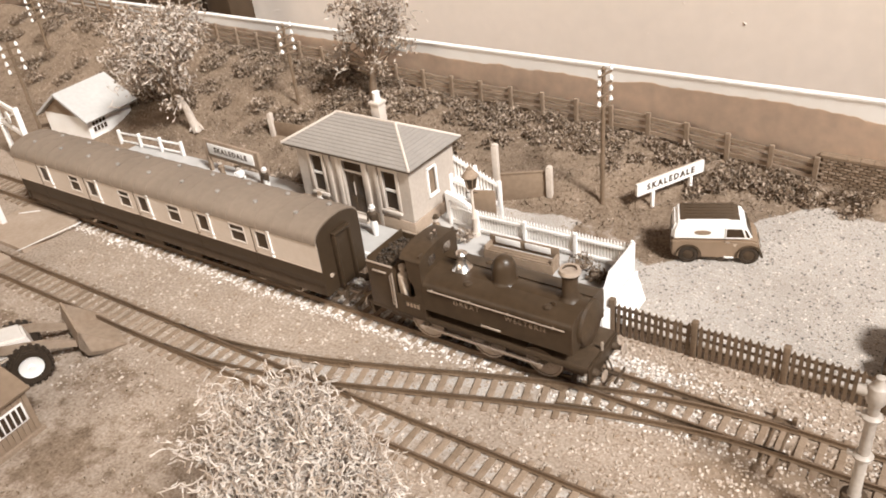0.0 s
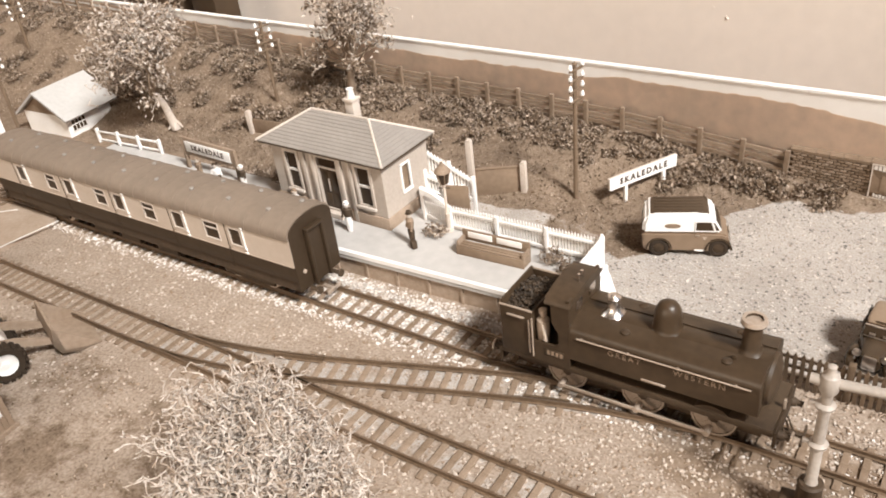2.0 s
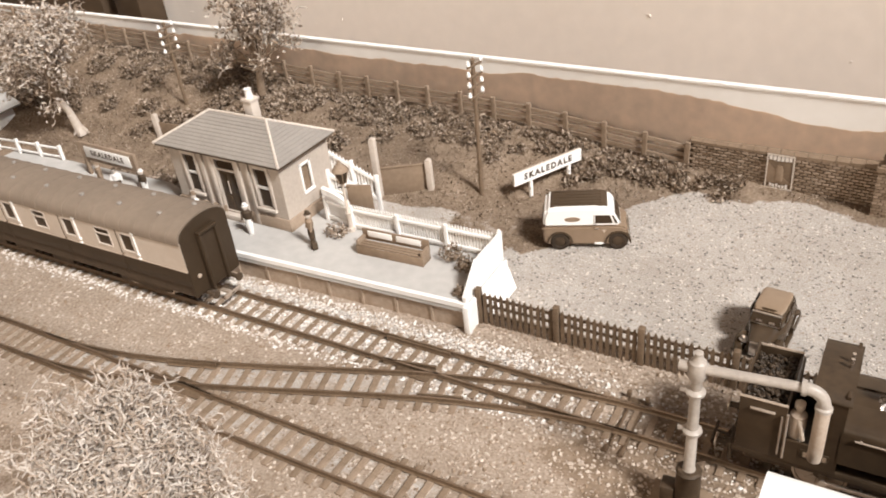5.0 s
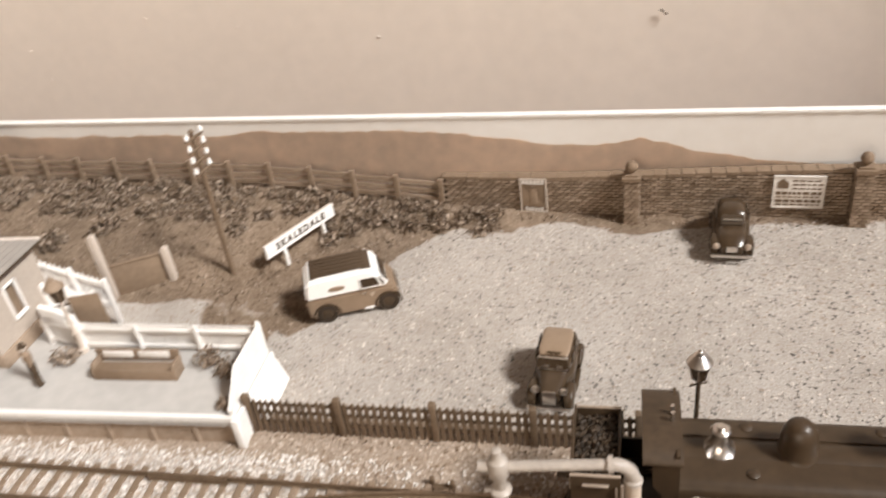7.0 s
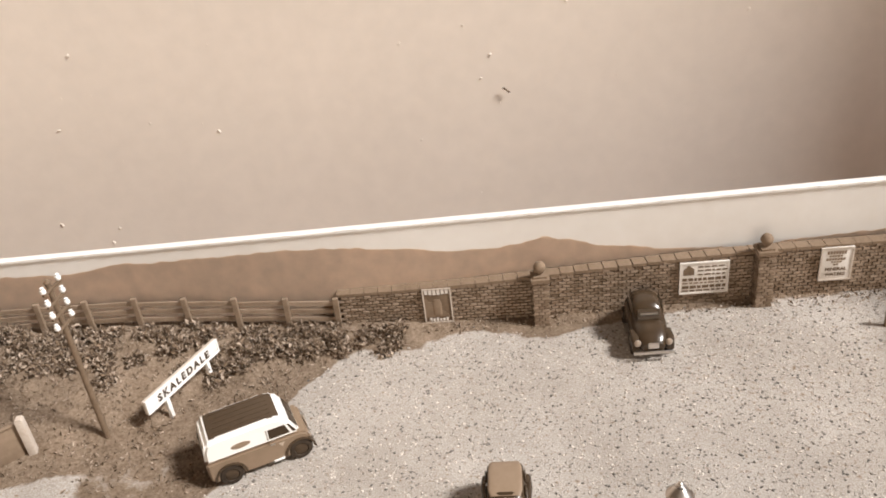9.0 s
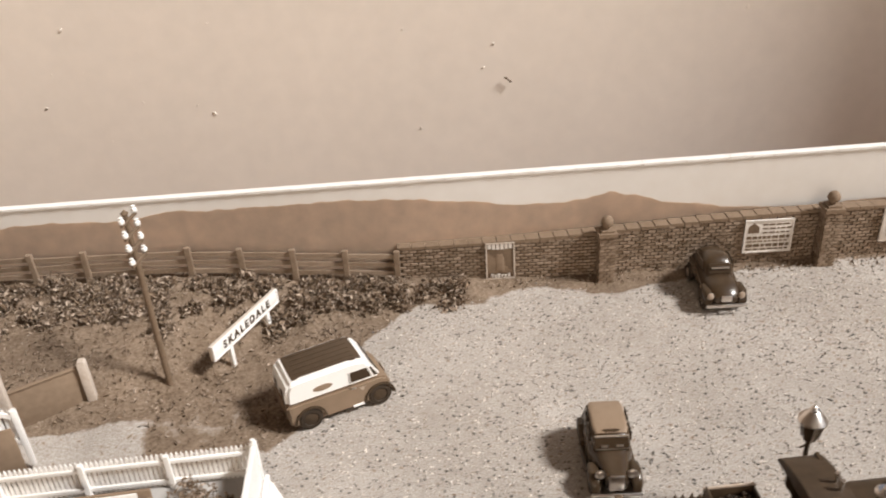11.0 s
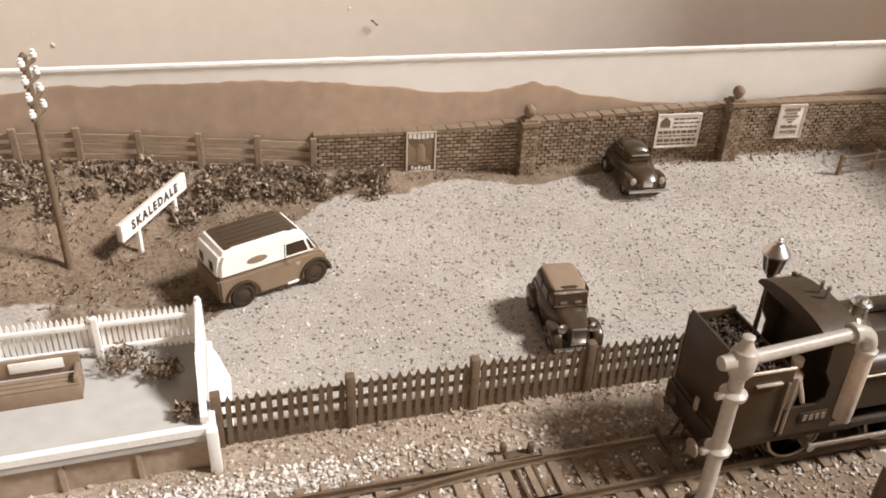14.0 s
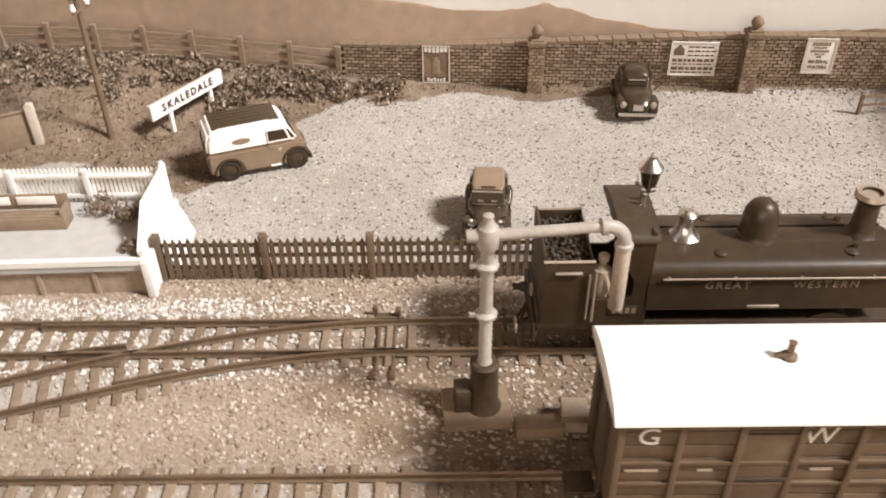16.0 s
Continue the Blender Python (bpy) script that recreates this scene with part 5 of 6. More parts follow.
def build_brick_wall():
    t = thing("brick_wall", 0, 0, 0, 0, "low weathered brick wall with coping along the back of the yard", "wall", kind="structure")
    x0, x1, ang = 64, 520, math.degrees(math.atan(-0.065))
    core = B()
    for i in range(24):
        a, c = x0 + (x1 - x0) * i / 24, x0 + (x1 - x0) * (i + 1) / 24
        prism(core, [(a, WALL_Y(a) + 0.4), (c, WALL_Y(c) + 0.4), (c, WALL_Y(c) + 5), (a, WALL_Y(a) + 5)], -3, min(wall_top(a), wall_top(c)) - 0.6, "z")
    part("core", core, M_MORTAR, t, smooth=False)
    cop = B()
    for i in range(57):
        a, c = x0 + 8 * i, x0 + 8 * (i + 1)
        prism(cop, [(a + 0.15, WALL_Y(a) - 1), (c - 0.15, WALL_Y(c) - 1), (c - 0.15, WALL_Y(c) + 6), (a + 0.15, WALL_Y(a) + 6)], wall_top(a) - 0.6, wall_top(a) + 1.2, "z")
    part("coping", cop, M_COPING, t, smooth=False)
    rnd = random.Random(3)
    spots = []
    count = 0
    row, z = 0, -1.0
    while z < 34.5:
        x = x0 + 2.2 + (2.2 if row % 2 else 0)
        while x < x1 - 2:
            if wall_base(x) - 1 < z and z + 1.0 < wall_top(x) - 0.5:
                near = 66 < x < 176
                if near and count < 300:
                    piece("brick", BRICKS[0], t, x, WALL_Y(x) + rnd.uniform(-0.25, 0.25), z + 1.0, 0, 0, ang + rnd.uniform(-1.5, 1.5))
                    count += 1
                else:
                    spots.append((x, WALL_Y(x) + rnd.uniform(-0.25, 0.25), z + 1.0))
            x += 4.45
        z += 2.05
        row += 1
    me = bpy.data.meshes.new("far_bricks")
    corner = np.array([(sx * 1.95, sy * 0.8, sz * 0.8) for sz in (-1, 1) for sy in (-1, 1) for sx in (-1, 1)])
    quads = np.array([(0, 1, 5, 4), (1, 3, 7, 5), (3, 2, 6, 7), (2, 0, 4, 6), (4, 5, 7, 6), (0, 2, 3, 1)])
    sp = np.array(spots)
    me.from_pydata(((corner[None] + sp[:, None]).reshape(-1, 3) / 1000).tolist(), [], (quads[None] + 8 * np.arange(len(sp))[:, None, None]).reshape(-1, 4).tolist())
    me.materials.append(M_BRICKJ)
    far = new("far_bricks", me)
    far.parent = t
    tagged(far, kind="stuff")


def build_pillar(x, zb, zt):
    t = thing("gate_pillar", x, WALL_Y(x) - 5, zb - 2, -3.7, "brick pillar topped by a stone ball in the yard wall", "pillar", "pillars of the yard wall")
    part("shaft", box(B(), -4.0, 4.0, -4.2, 4.2, 0, zt - zb, 0.2), M_MORTAR, t)
    k, z = 0, 0.6
    while z < zt - zb - 2:
        for y in (-4.3,):
            for dx in ((-2.2, 2.2) if k % 2 else (-3.2, 0, 3.2)):
                piece("brick", PBRICK if k % 2 else PBRICK_S, t, dx, y, z + 0.9)
        for y in (-2.1, 2.1):
            piece("brick", PBRICK, t, 4.0, y, z + 0.9, 0, 0, 90)
            piece("brick", PBRICK, t, -4.0, y, z + 0.9, 0, 0, -90)
        z += 2.05
        k += 1
    h = zt - zb
    part("cap_stone", prism(B(), [(-5.2, -5.4), (5.2, -5.4), (5.2, 5.4), (-5.2, 5.4)], h - 1.4, h + 0.6, "z"), M_COPING, t, smooth=False)
    part("cap_stone", prism(B(), [(-3.6, -3.8), (3.6, -3.8), (3.6, 3.8), (-3.6, 3.8)], h + 0.6, h + 1.8, "z"), M_COPING, t, smooth=False)
    part("ball", lathe(B(), [(1.4, h + 1.6), (1.3, h + 2.6), (2.6, h + 3.4), (3.4, h + 5.2), (3.4, h + 6.4), (2.6, h + 8.2), (1.2, h + 9.2), (0, h + 9.4)], None, 20), M_COPING, t, "round stone ball")


PBRICK = mesh_of("brick", box(B(), -1.95, 1.95, -0.4, 0.4, -0.9, 0.9, 0.2), M_BRICK)
PBRICK_S = mesh_of("brick", box(B(), -1.4, 1.4, -0.4, 0.4, -0.9, 0.9, 0.2), M_BRICK)
build_pillar(180, 1, 33)
build_pillar(302, 4, 40)
build_pillar(430, 4, 42)


def build_poster(x, w, z0, z1, label, style, frame_mat):
    t = thing("poster", x, WALL_Y(x) - 1.2, z0, -3.7, label, "poster", "posters on the yard wall")
    h = z1 - z0
    part("board", box(B(), -w / 2, w / 2, -0.8, 0, 0, h, 0.1), frame_mat, t)
    if style == "tin":
        part("picture", prism(B(), [(-w / 2 + 0.8, h - 6), (-w / 2 + 0.8, 4), (w / 2 - 0.8, 4)], -0.95, -0.8, "y"), M_POSTERM, t, smooth=False)
        part("tin_shape", lathe(B(), [(2.5, 0), (2.5, 8.5), (1.8, 9), (1.6, 10.5), (0, 10.6)], Matrix.Translation((-0.3, -0.9, 5.6)) @ Matrix.Diagonal((1, 0.15, 1, 1)), 16), M_PANELB, t)
        for k in range(6):
            part("letter_bar", box(B(), -6.9 + k * 2.35, -5.1 + k * 2.35, -1.0, -0.8, h - 4.4 + 0.25 * abs(k - 2.5), h - 1.0), M_POSTERW, t, smooth=False)
        for k in range(6):
            part("letter_bar", box(B(), -5.4 + k * 1.9, -4.1 + k * 1.9, -1.0, -0.8, 1.2, 3.4 if k in (0, 2, 5) else 2.8), M_POSTERW, t, smooth=False)
    elif style == "notice":
        part("house_shape", prism(B(), [(-w / 2 + 2, h - 8), (-w / 2 + 8, h - 8), (-w / 2 + 8, h - 4.4), (-w / 2 + 5, h - 1.6), (-w / 2 + 2, h - 4.4)], -1.0, -0.8, "y"), M_POSTERD, t, smooth=False)
        rnd = random.Random(5)
        for k, zz in enumerate((h - 3, h - 5.4, h - 8, h - 11, h - 13.4, h - 16, h - 18.4)):
            a = -w / 2 + (10 if k < 3 else 1.6)
            while a < w / 2 - 3:
                ln = rnd.uniform(1.4, 3.6)
                part("letter_bar", box(B(), a, min(a + ln, w / 2 - 1), -1.0, -0.8, zz - (0.9 if k in (3, 5) else 0.45), zz + (0.9 if k in (3, 5) else 0.45)), M_POSTERD if k != 4 else M_POSTERM, t, smooth=False)
                a += ln + 0.7
    else:
        for zz, hh, a, c in ((h - 3.2, 1.0, -5.4, 5.4), (h - 5.4, 0.5, -4.2, 4.0), (h - 7.4, 0.7, -5.6, 5.6), (h - 9.2, 0.4, -3.0, 3.2), (h - 10.8, 0.5, -1.6, 1.6)):
            while a < c - 0.8:
                part("letter_bar", box(B(), a, a + 1.1, -1.0, -0.8, zz - hh, zz + hh), M_POSTERM, t, smooth=False)
                a += 1.5
        for word, zz in (("MINERAL", h - 13.8), ("WATERS", h - 17.2)):
            lettering("lettering", word, 2.8, M_POSTERD, t, pose(0, -0.0009, zz / 1000, 90, 0, 0), 1.0, 0.08, 0.08)
    fr = B()
    for a, c, d, e in ((-w / 2, w / 2, h - 0.8, h), (-w / 2, w / 2, 0, 0.8), (-w / 2, -w / 2 + 0.8, 0.8, h - 0.8), (w / 2 - 0.8, w / 2, 0.8, h - 0.8)):
        box(fr, a, c, -1.2, -0.8, d, e)
    part("frame", fr, M_TRIM if style != "notice" else M_POSTERW, t, smooth=False)


build_poster(121.5, 16.5, 2.5, 26, "framed enamel advertisement with a tin on a dark ground", "tin", M_POSTERD)
build_poster(271, 27, 10, 30.5, "white printed notice with a small house on the brick wall", "notice", M_POSTERW)
build_poster(342, 17.5, 12.5, 33.5, "pale framed printed bill on the brick wall", "bill", M_POSTERW)


# ---- fences ----
def build_rail_fence():
    xs = [63 - 28.5 * i for i in range(34)]
    base = lambda x: line(x, FENCE_TOP) - 1
    fy = lambda x: 232.5 - 0.035 * x
    t = thing("rail_fence", 0, 0, 0, 0, "weathered grey-brown wooden post and rail fence below the backscene", "fence")
    post = mesh_of("post", box(B(), -1.7, 1.7, -1.2, 1.2, -3, 20.5, 0.4), M_FENCE)
    for x in xs:
        piece("post", post, t, x, fy(x), base(x), 0, random.uniform(-2, 2), -2)
    for a, c in zip(xs[1:], xs):
        for z in (4.4, 9.6, 14.8):
            b = B()
            za, zc = base(a) + z + random.uniform(-0.4, 0.4), base(c) + z + random.uniform(-0.4, 0.4)
            prism(b, [(a, za), (c, zc), (c, zc + 2.6), (a, za + 2.6)], fy(c) + 0.9, fy(c) + 2.0, "y")
            part("rail", b, M_FENCE, t, smooth=False)


def build_lattice_fence(x0, x1, y, last=False):
    t = thing("paling_fence", x0, y, 0, 0, "dark brown wooden paling fence between track and yard", "fence", "paling fences beside the track")
    L = x1 - x0
    pk = PALE
    for z in (4.6, 10.4, 15.6):
        part("rail", box(B(), 0, L, 0.5, 1.5, z, z + 1.7, 0.2), M_DARKWOOD, t)
    n = round(L / 3.45)
    rnd = random.Random(int(x0))
    for i in range(1, n):
        piece("paling", pk, t, i * L / n, -0.2, rnd.uniform(-0.4, 0.3), 0, rnd.uniform(-1.5, 1.5), 0)
    for x in ((0, L) if last else (0,)):
        part("post", box(B(), x - 1.6, x + 1.6, -1.6, 1.8, -2, 22.2, 0.4), M_DARKWOOD, t)


PALE = mesh_of("paling", prism(B(), [(-0.95, -1), (0.95, -1), (0.95, 18.4), (0, 20.8), (-0.95, 18.4)], -0.4, 0.4, "y"), M_DARKWOOD)
build_rail_fence()
for a in (8, 51.5, 95, 138.5):
    build_lattice_fence(a, a + 43.5, 40, a > 130)
build_brick_wall()


def build_yard_rail():
    t = thing("yard_rail", 356, 181, ground_z(356, 181), 6, "low brown two-bar wooden rail at the yard's far end", "rail")
    for x in (0, 26, 52):
        part("post", box(B(), x - 1, x + 1, -1, 1, -2, 12.5, 0.3), M_FENCE, t)
    for z in (5.4, 10.4):
        part("rail", box(B(), 0, 52, -1.6, -1.0, z, z + 1.4, 0.2), M_FENCE, t)


build_yard_rail()


# ---- signs ----
def build_name_sign():
    t = thing("station_sign", -22.5, 173, 1.5, 61.9, "white station name board with dark letters on two posts", "sign")
    for x in (0, 32):
        part("leg", box(B(), x - 1.2, x + 1.2, -0.6, 1.4, -2, 13, 0.3), M_WHITE, t)
    part("board", box(B(), -13.4, 40.4, -1.4, -0.8, 12.2, 19.0, 0.1), M_WHITE, t)
    part("frame", box(B(), -14.4, 41.4, -0.8, 1.0, 11.4, 19.8, 0.3), M_TRIM, t)
    rim = B()
    for a, c, d, e in ((-14.4, 41.4, 19.0, 19.8), (-14.4, 41.4, 11.4, 12.2), (-14.4, -13.4, 12.2, 19.0), (40.4, 41.4, 12.2, 19.0)):
        box(rim, a, c, -1.7, -0.8, d, e)
    part("rim", rim, M_WHITE, t, "raised white rim", smooth=False)
    lettering("lettering", "SKALEDALE", 5.9, M_CLOTHD, t, pose(0.0135, -0.00145, 0.0155, 90, 0, 0), 1.38, 0.1, 0.25)


def build_platform_sign():
    t = thing("platform_sign", -301, 69, 17, -3, "brown framed station name board on the platform", "sign")
    for x in (-29, 29):
        part("post", box(B(), x - 1.5, x + 1.5, -1.2, 1.2, -1, 26, 0.3), M_FENCE, t)
    part("board", box(B(), -28, 28, -1, 1, 12, 26, 0.4), M_FENCE, t)
    part("name_panel", box(B(), -25, 25, -1.5, -1.0, 15, 23.5, 0.1), M_WHITE, t, "white name panel")
    lettering("lettering", "SKALEDALE", 5.6, M_CLOTHD, t, pose(0, -0.00155, 0.0192, 90, 0, 0), 1.32, 0.1, 0.2)


build_name_sign()
build_platform_sign()


# ---- poles, lamps, water crane ----
def build_pole(x, y, z, h, lean, arms, label):
    t = thing("telegraph_pole", x, y, z, 32, label, "pole", "telegraph poles")
    t.matrix_basis = pose(x / 1000, y / 1000, z / 1000, -lean, 0, 0) @ pose(0, 0, 0, 0, 0, 80)
    part("pole", rod(B(), (0, 0, -4), (0, 0, h), 1.6, 1.3, 12), M_POLE, t)
    part("pole_cap", rod(B(), (0, 0, h), (0, 0, h + 1.6), 1.9, 0.4, 12), M_POLE, t)
    for k in range(arms):
        zz = h - 3 - k * 6.6
        w = 7.0
        arm = part("cross_arm", box(B(), -w, w, -1.8, -0.6, zz - 0.7, zz + 0.7, 0.2), M_POLE, t)
        for xx in (-w + 0.8, w - 0.8):
            part("insulator", lathe(B(), [(0.7, zz + 0.6), (1.35, zz + 1.2), (1.35, zz + 2.6), (0.8, zz + 3.2), (1.0, zz + 3.9), (0, zz + 4.4)], pose(xx, -1.2, 0), 10), M_INSUL, arm)


build_pole(-50.5, 156, 7, 90, 1.5, 4, "brown telegraph pole with white insulators on the grassy bank")
build_pole(-346, 187, 8, 82, 0, 4, "brown telegraph pole with white insulators behind the station house")
build_pole(-716, 190, 10, 76, 0, 4, "brown telegraph pole at the far end of the bank")
build_pole(-506, 44, 0, 106, 0, 4, "tall telegraph pole with white insulators beside the crossing")


def build_yard_lamp(x, y, z, h, label, mat):
    t = thing("lamp_post", x, y, z, 20, label, "lamp", "lamp posts")
    part("post", lathe(B(), [(2.6, -1), (2.6, 2), (1.6, 3), (1.3, 12), (1.7, 12.6), (1.0, 13.6), (0.8, h - 17), (1.4, h - 16.5), (0.9, h - 15.5)], None, 14), M_CRANEDARK if mat is M_CHROME else M_CONCRETE, t)
    head = part("lantern", lathe(B(), [(1.2, h - 15.5), (2.6, h - 14.8), (4.2, h - 7)], None, 6), M_PANE, t, "dark glazed lantern", smooth=False)
    for k in range(6):
        a = 2 * math.pi * k / 6
        part("glazing_bar", rod(B(), (2.6 * math.cos(a), 2.6 * math.sin(a), h - 14.8), (4.2 * math.cos(a), 4.2 * math.sin(a), h - 7), 0.35, 0.35, 6), mat, head)
    part("hood", lathe(B(), [(5.0, h - 7.2), (5.0, h - 6.6), (2.2, h - 3.2), (1.6, h - 2.8), (1.6, h - 2.0), (0.7, h - 1.6), (0.9, h - 0.9), (0, h)], None, 16), mat, head, "bright metal hood")
    part("ladder_bar", rod(B(), (-3.6, 0, h - 18), (3.6, 0, h - 18), 0.4, 0.4, 8), M_CRANEDARK, t)


build_yard_lamp(204, 38, 0, 59.5, "dark lamp post with bright metal hood beside the fence", M_CHROME)
build_yard_lamp(-95, 71, 17, 48, "slim station lamp post in front of the white fence", M_FENCE)


def build_crane():
    t = thing("water_crane", 138, -36, 0, 4, "pale painted water crane with a hanging hose beside the track", "water crane")
    part("plinth", box(B(), -14, 9, -9, 9, -1, 3.2, 0.4), M_PANELB, t)
    part("pedestal", lathe(B(), [(6.2, 3), (5.6, 4.5), (5.0, 5.5), (4.6, 22), (4.9, 22.5), (4.2, 23.4)], None, 22), M_CRANEDARK, t, "dark iron pedestal")
    part("valve_box", box(B(), -10, -4.5, -3.4, 3.4, 3, 13, 0.6), M_CRANEDARK, t)
    part("column", lathe(B(), [(2.8, 23), (2.2, 24), (1.95, 68), (2.4, 69)], None, 20), M_CRANE, t)
    for z in (43.5, 62.5):
        part("collar", lathe(B(), [(2.2, z - 1.4), (3.4, z - 0.8), (3.6, z + 0.4), (2.6, z + 1.2), (2.1, z + 1.4)], None, 20), M_CRANE, t)
        part("bracket", box(B(), -5.4, -3, -0.8, 0.8, z - 0.6, z + 1.0, 0.2), M_CRANE, t)
    part("swivel_head", lathe(B(), [(2.3, 68), (3.3, 70), (3.6, 74), (3.0, 76.4), (2.2, 77), (1.4, 79), (1.6, 80.4), (0, 81.4)], None, 20), M_CRANE, t)
    part("counter_boss", rod(B(), (-6.4, 0, 73.4), (-3, 0, 73.4), 1.9, 2.3, 14), M_CRANE, t)
    part("arm", rod(B(), (3, 0, 73.4), (36, 0, 74.6), 1.9, 1.7, 16), M_CRANE, t)
    part("arm_flange", rod(B(), (33.4, 0, 74.5), (35, 0, 74.6), 2.8, 2.8, 16), M_CRANE, t)
    el = B()
    pts = [(35 + 6.0 * math.sin(a), 0, 68.5 + 6.0 * math.cos(a)) for a in [math.pi / 2 * i / 8 for i in range(9)]]
    rings = []
    for i, pt in enumerate(pts):
        a = math.pi / 2 * i / 8
        rings.append([el.verts.new((pt[0] + 2.1 * math.sin(a) * math.cos(w), 2.1 * math.sin(w), pt[2] + 2.1 * math.cos(a) * math.cos(w))) for w in [2 * math.pi * k / 14 for k in range(14)]])
    for r, q in zip(rings, rings[1:]):
        for k in range(14):
            el.faces.new((r[k], r[(k + 1) % 14], q[(k + 1) % 14], q[k]))
    bmesh.ops.recalc_face_normals(el, faces=el.faces[:])
    part("elbow", el, M_CRANE, t, "curved elbow pipe")
    part("hose", lathe(B(), [(2.0, 68.6), (2.4, 67), (2.45, 46), (2.3, 43.4), (1.8, 43.4), (1.7, 50)], pose(41, 0, 0), 18), M_BAG, t, "hanging canvas hose")
    part("hose_ring", lathe(B(), [(2.3, 66.6), (2.8, 66.8), (2.8, 68), (2.3, 68.4)], pose(41, 0, 0), 18), M_CRANE, t)
    b = thing("timber_block", 156, -46, 0, 2, "brown timber block lying beside the water crane", "timber block")
    part("beam", box(B(), -8, 8, -3.4, 3.4, -0.5, 5.4, 0.5), M_PANELB, b)
    b = thing("timber_crate", 168, -42, 0, -3, "small pale timber crate beside the siding", "crate")
    part("crate_body", box(B(), -4.4, 4.4, -4.4, 4.4, -0.5, 8, 0.4), M_TARMAC, b)
    for s in (-1, 1):
        part("crate_slat", box(B(), -4.8, 4.8, s * 4.6 - 0.4, s * 4.6 + 0.4, 5.4, 7.6, 0.2), M_PANELB, b)


build_crane()


# ---- platform things ----
def build_bench():
    t = thing("platform_bench", -55, 57.5, 17, 2, "long brown bench with two white enamel name plates", "bench")
    for y in (-4.4, -2.2, 0):
        part("seat_slat", box(B(), -22, 22, y - 0.9, y + 0.9, 5.6, 6.4, 0.2), M_PANELB, t)
    part("back_board", box(B(), -22, 22, 2.4, 3.4, 5.6, 12.6, 0.2), M_PANELB, t)
    for x in (-10, 9):
        part("name_plate", box(B(), x - 8, x + 8, 1.9, 2.4, 8, 11.8, 0.1), M_WHITE, t, "white enamel plate")
    part("front_board", box(B(), -22, 22, -5.8, -5.2, 0, 5.6, 0.2), M_PANELB, t)
    for x in (-21, 21):
        part("end_frame", box(B(), x - 0.8, x + 0.8, -5.2, 3.4, 0, 9, 0.3), M_FENCE, t)


build_bench()


def build_figure(x, y, z, rz, top, bottom, label, h=22.0, bag=False):
    b = B()
    k = h / 22.0

    seen = set()

    def done(i):
        for f in b.faces:
            if f not in seen:
                f.material_index = i
                seen.add(f)
    lathe(b, [(1.5, 0), (2.0, 3 * k), (2.6, 9 * k), (2.2, 11 * k)], Matrix.Diagonal((1, 0.8, 1, 1)), 12)
    done(1)
    lathe(b, [(2.2, 10.6 * k), (2.9, 13 * k), (3.0, 16 * k), (1.2, 17.6 * k)], Matrix.Diagonal((1, 0.75, 1, 1)), 12)
    for s in (-1, 1):
        rod(b, (s * 2.8, 0, 16 * k), (s * 3.5, -1.2, 10.4 * k), 0.85, 0.65, 8)
    done(0)
    ball(b, 0, -0.2, 19.0 * k, 1.75, 12, 1.15)
    done(2)
    lathe(b, [(2.2, 20 * k), (1.5, 20.2 * k), (1.4, 21.6 * k), (0, 22 * k)], None, 12)
    done(1)
    if bag:
        box(b, 2.6, 6.2, -2.8, 0.6, 0, 5.4, 0.6)
        done(1)
    ob = part("figurine", b, [top, bottom, M_SKIN])
    ob.matrix_basis = pose(x / 1000, y / 1000, z / 1000, 0, 0, rz)
    tagged(ob, label, "figurine", "figurines on the platform")


build_figure(-153, 46, 17, 20, M_CLOTHD, M_CLOTHW, "small painted figurine in dark top and pale skirt")
build_figure(-107, 49, 17, -30, M_CLOTHM, M_CLOTHD, "small painted figurine in brown coat beside a bag", 24, True)
build_figure(-196, 46, 17, 10, M_CLOTHW, M_CLOTHM, "small painted figurine in a white top at the door")
build_figure(-283, 57, 17, 40, M_CLOTHW, M_CLOTHD, "small pale painted figurine below the name board", 19)
build_figure(-305, 60, 17, -20, M_CLOTHM, M_CLOTHM, "small brown painted figurine below the name board", 18)
build_figure(-262, 62, 17, 0, M_CLOTHD, M_CLOTHW, "small dark painted figurine near the name board", 19)


# ---- posts and panels behind the platform ----
def concrete_post(x, y, z, h):
    t = thing("boundary_post", x, y, z, 10, "square pale boundary post on the bank", "post", "boundary posts")
    part("shaft", box(B(), -2.0, 2.0, -2.0, 2.0, -3, h, 0.3), M_CONCRETE, t)
    part("chamfered_top", prism(B(), [(-2, h), (2, h), (1.2, h + 1.2), (-1.2, h + 1.2)], -1.9, 1.9, "y"), M_CONCRETE, t, smooth=False)


concrete_post(-115, 131, 3, 44)
concrete_post(-85, 148.5, 1, 27)
concrete_post(-344, 150, 6, 21)
pan = thing("board_panel", -100, 140, 2, 30.3, "plain brown board leaning between two posts", "panel")
part("board", box(B(), -15, 15, 0.8, 1.8, -3, 23, 0.2), M_PANELB, pan)
part("batten", box(B(), -15, 15, 0.2, 2.2, 23, 23.8, 0.1), M_PANELB, pan)
pan = thing("board_panel", -322, 151, 5, 3, "plain brown board beside a post behind the station", "panel")
part("board", box(B(), -20, 20, 0.8, 1.8, 0, 16, 0.2), M_PANELB, pan)
pan = thing("sign_back", -104, 96, 9, 18, "plain brown board behind the white fence", "panel")
part("board", box(B(), -8, 8, -0.6, 0.6, 0, 25, 0.2), M_PANELB, pan)
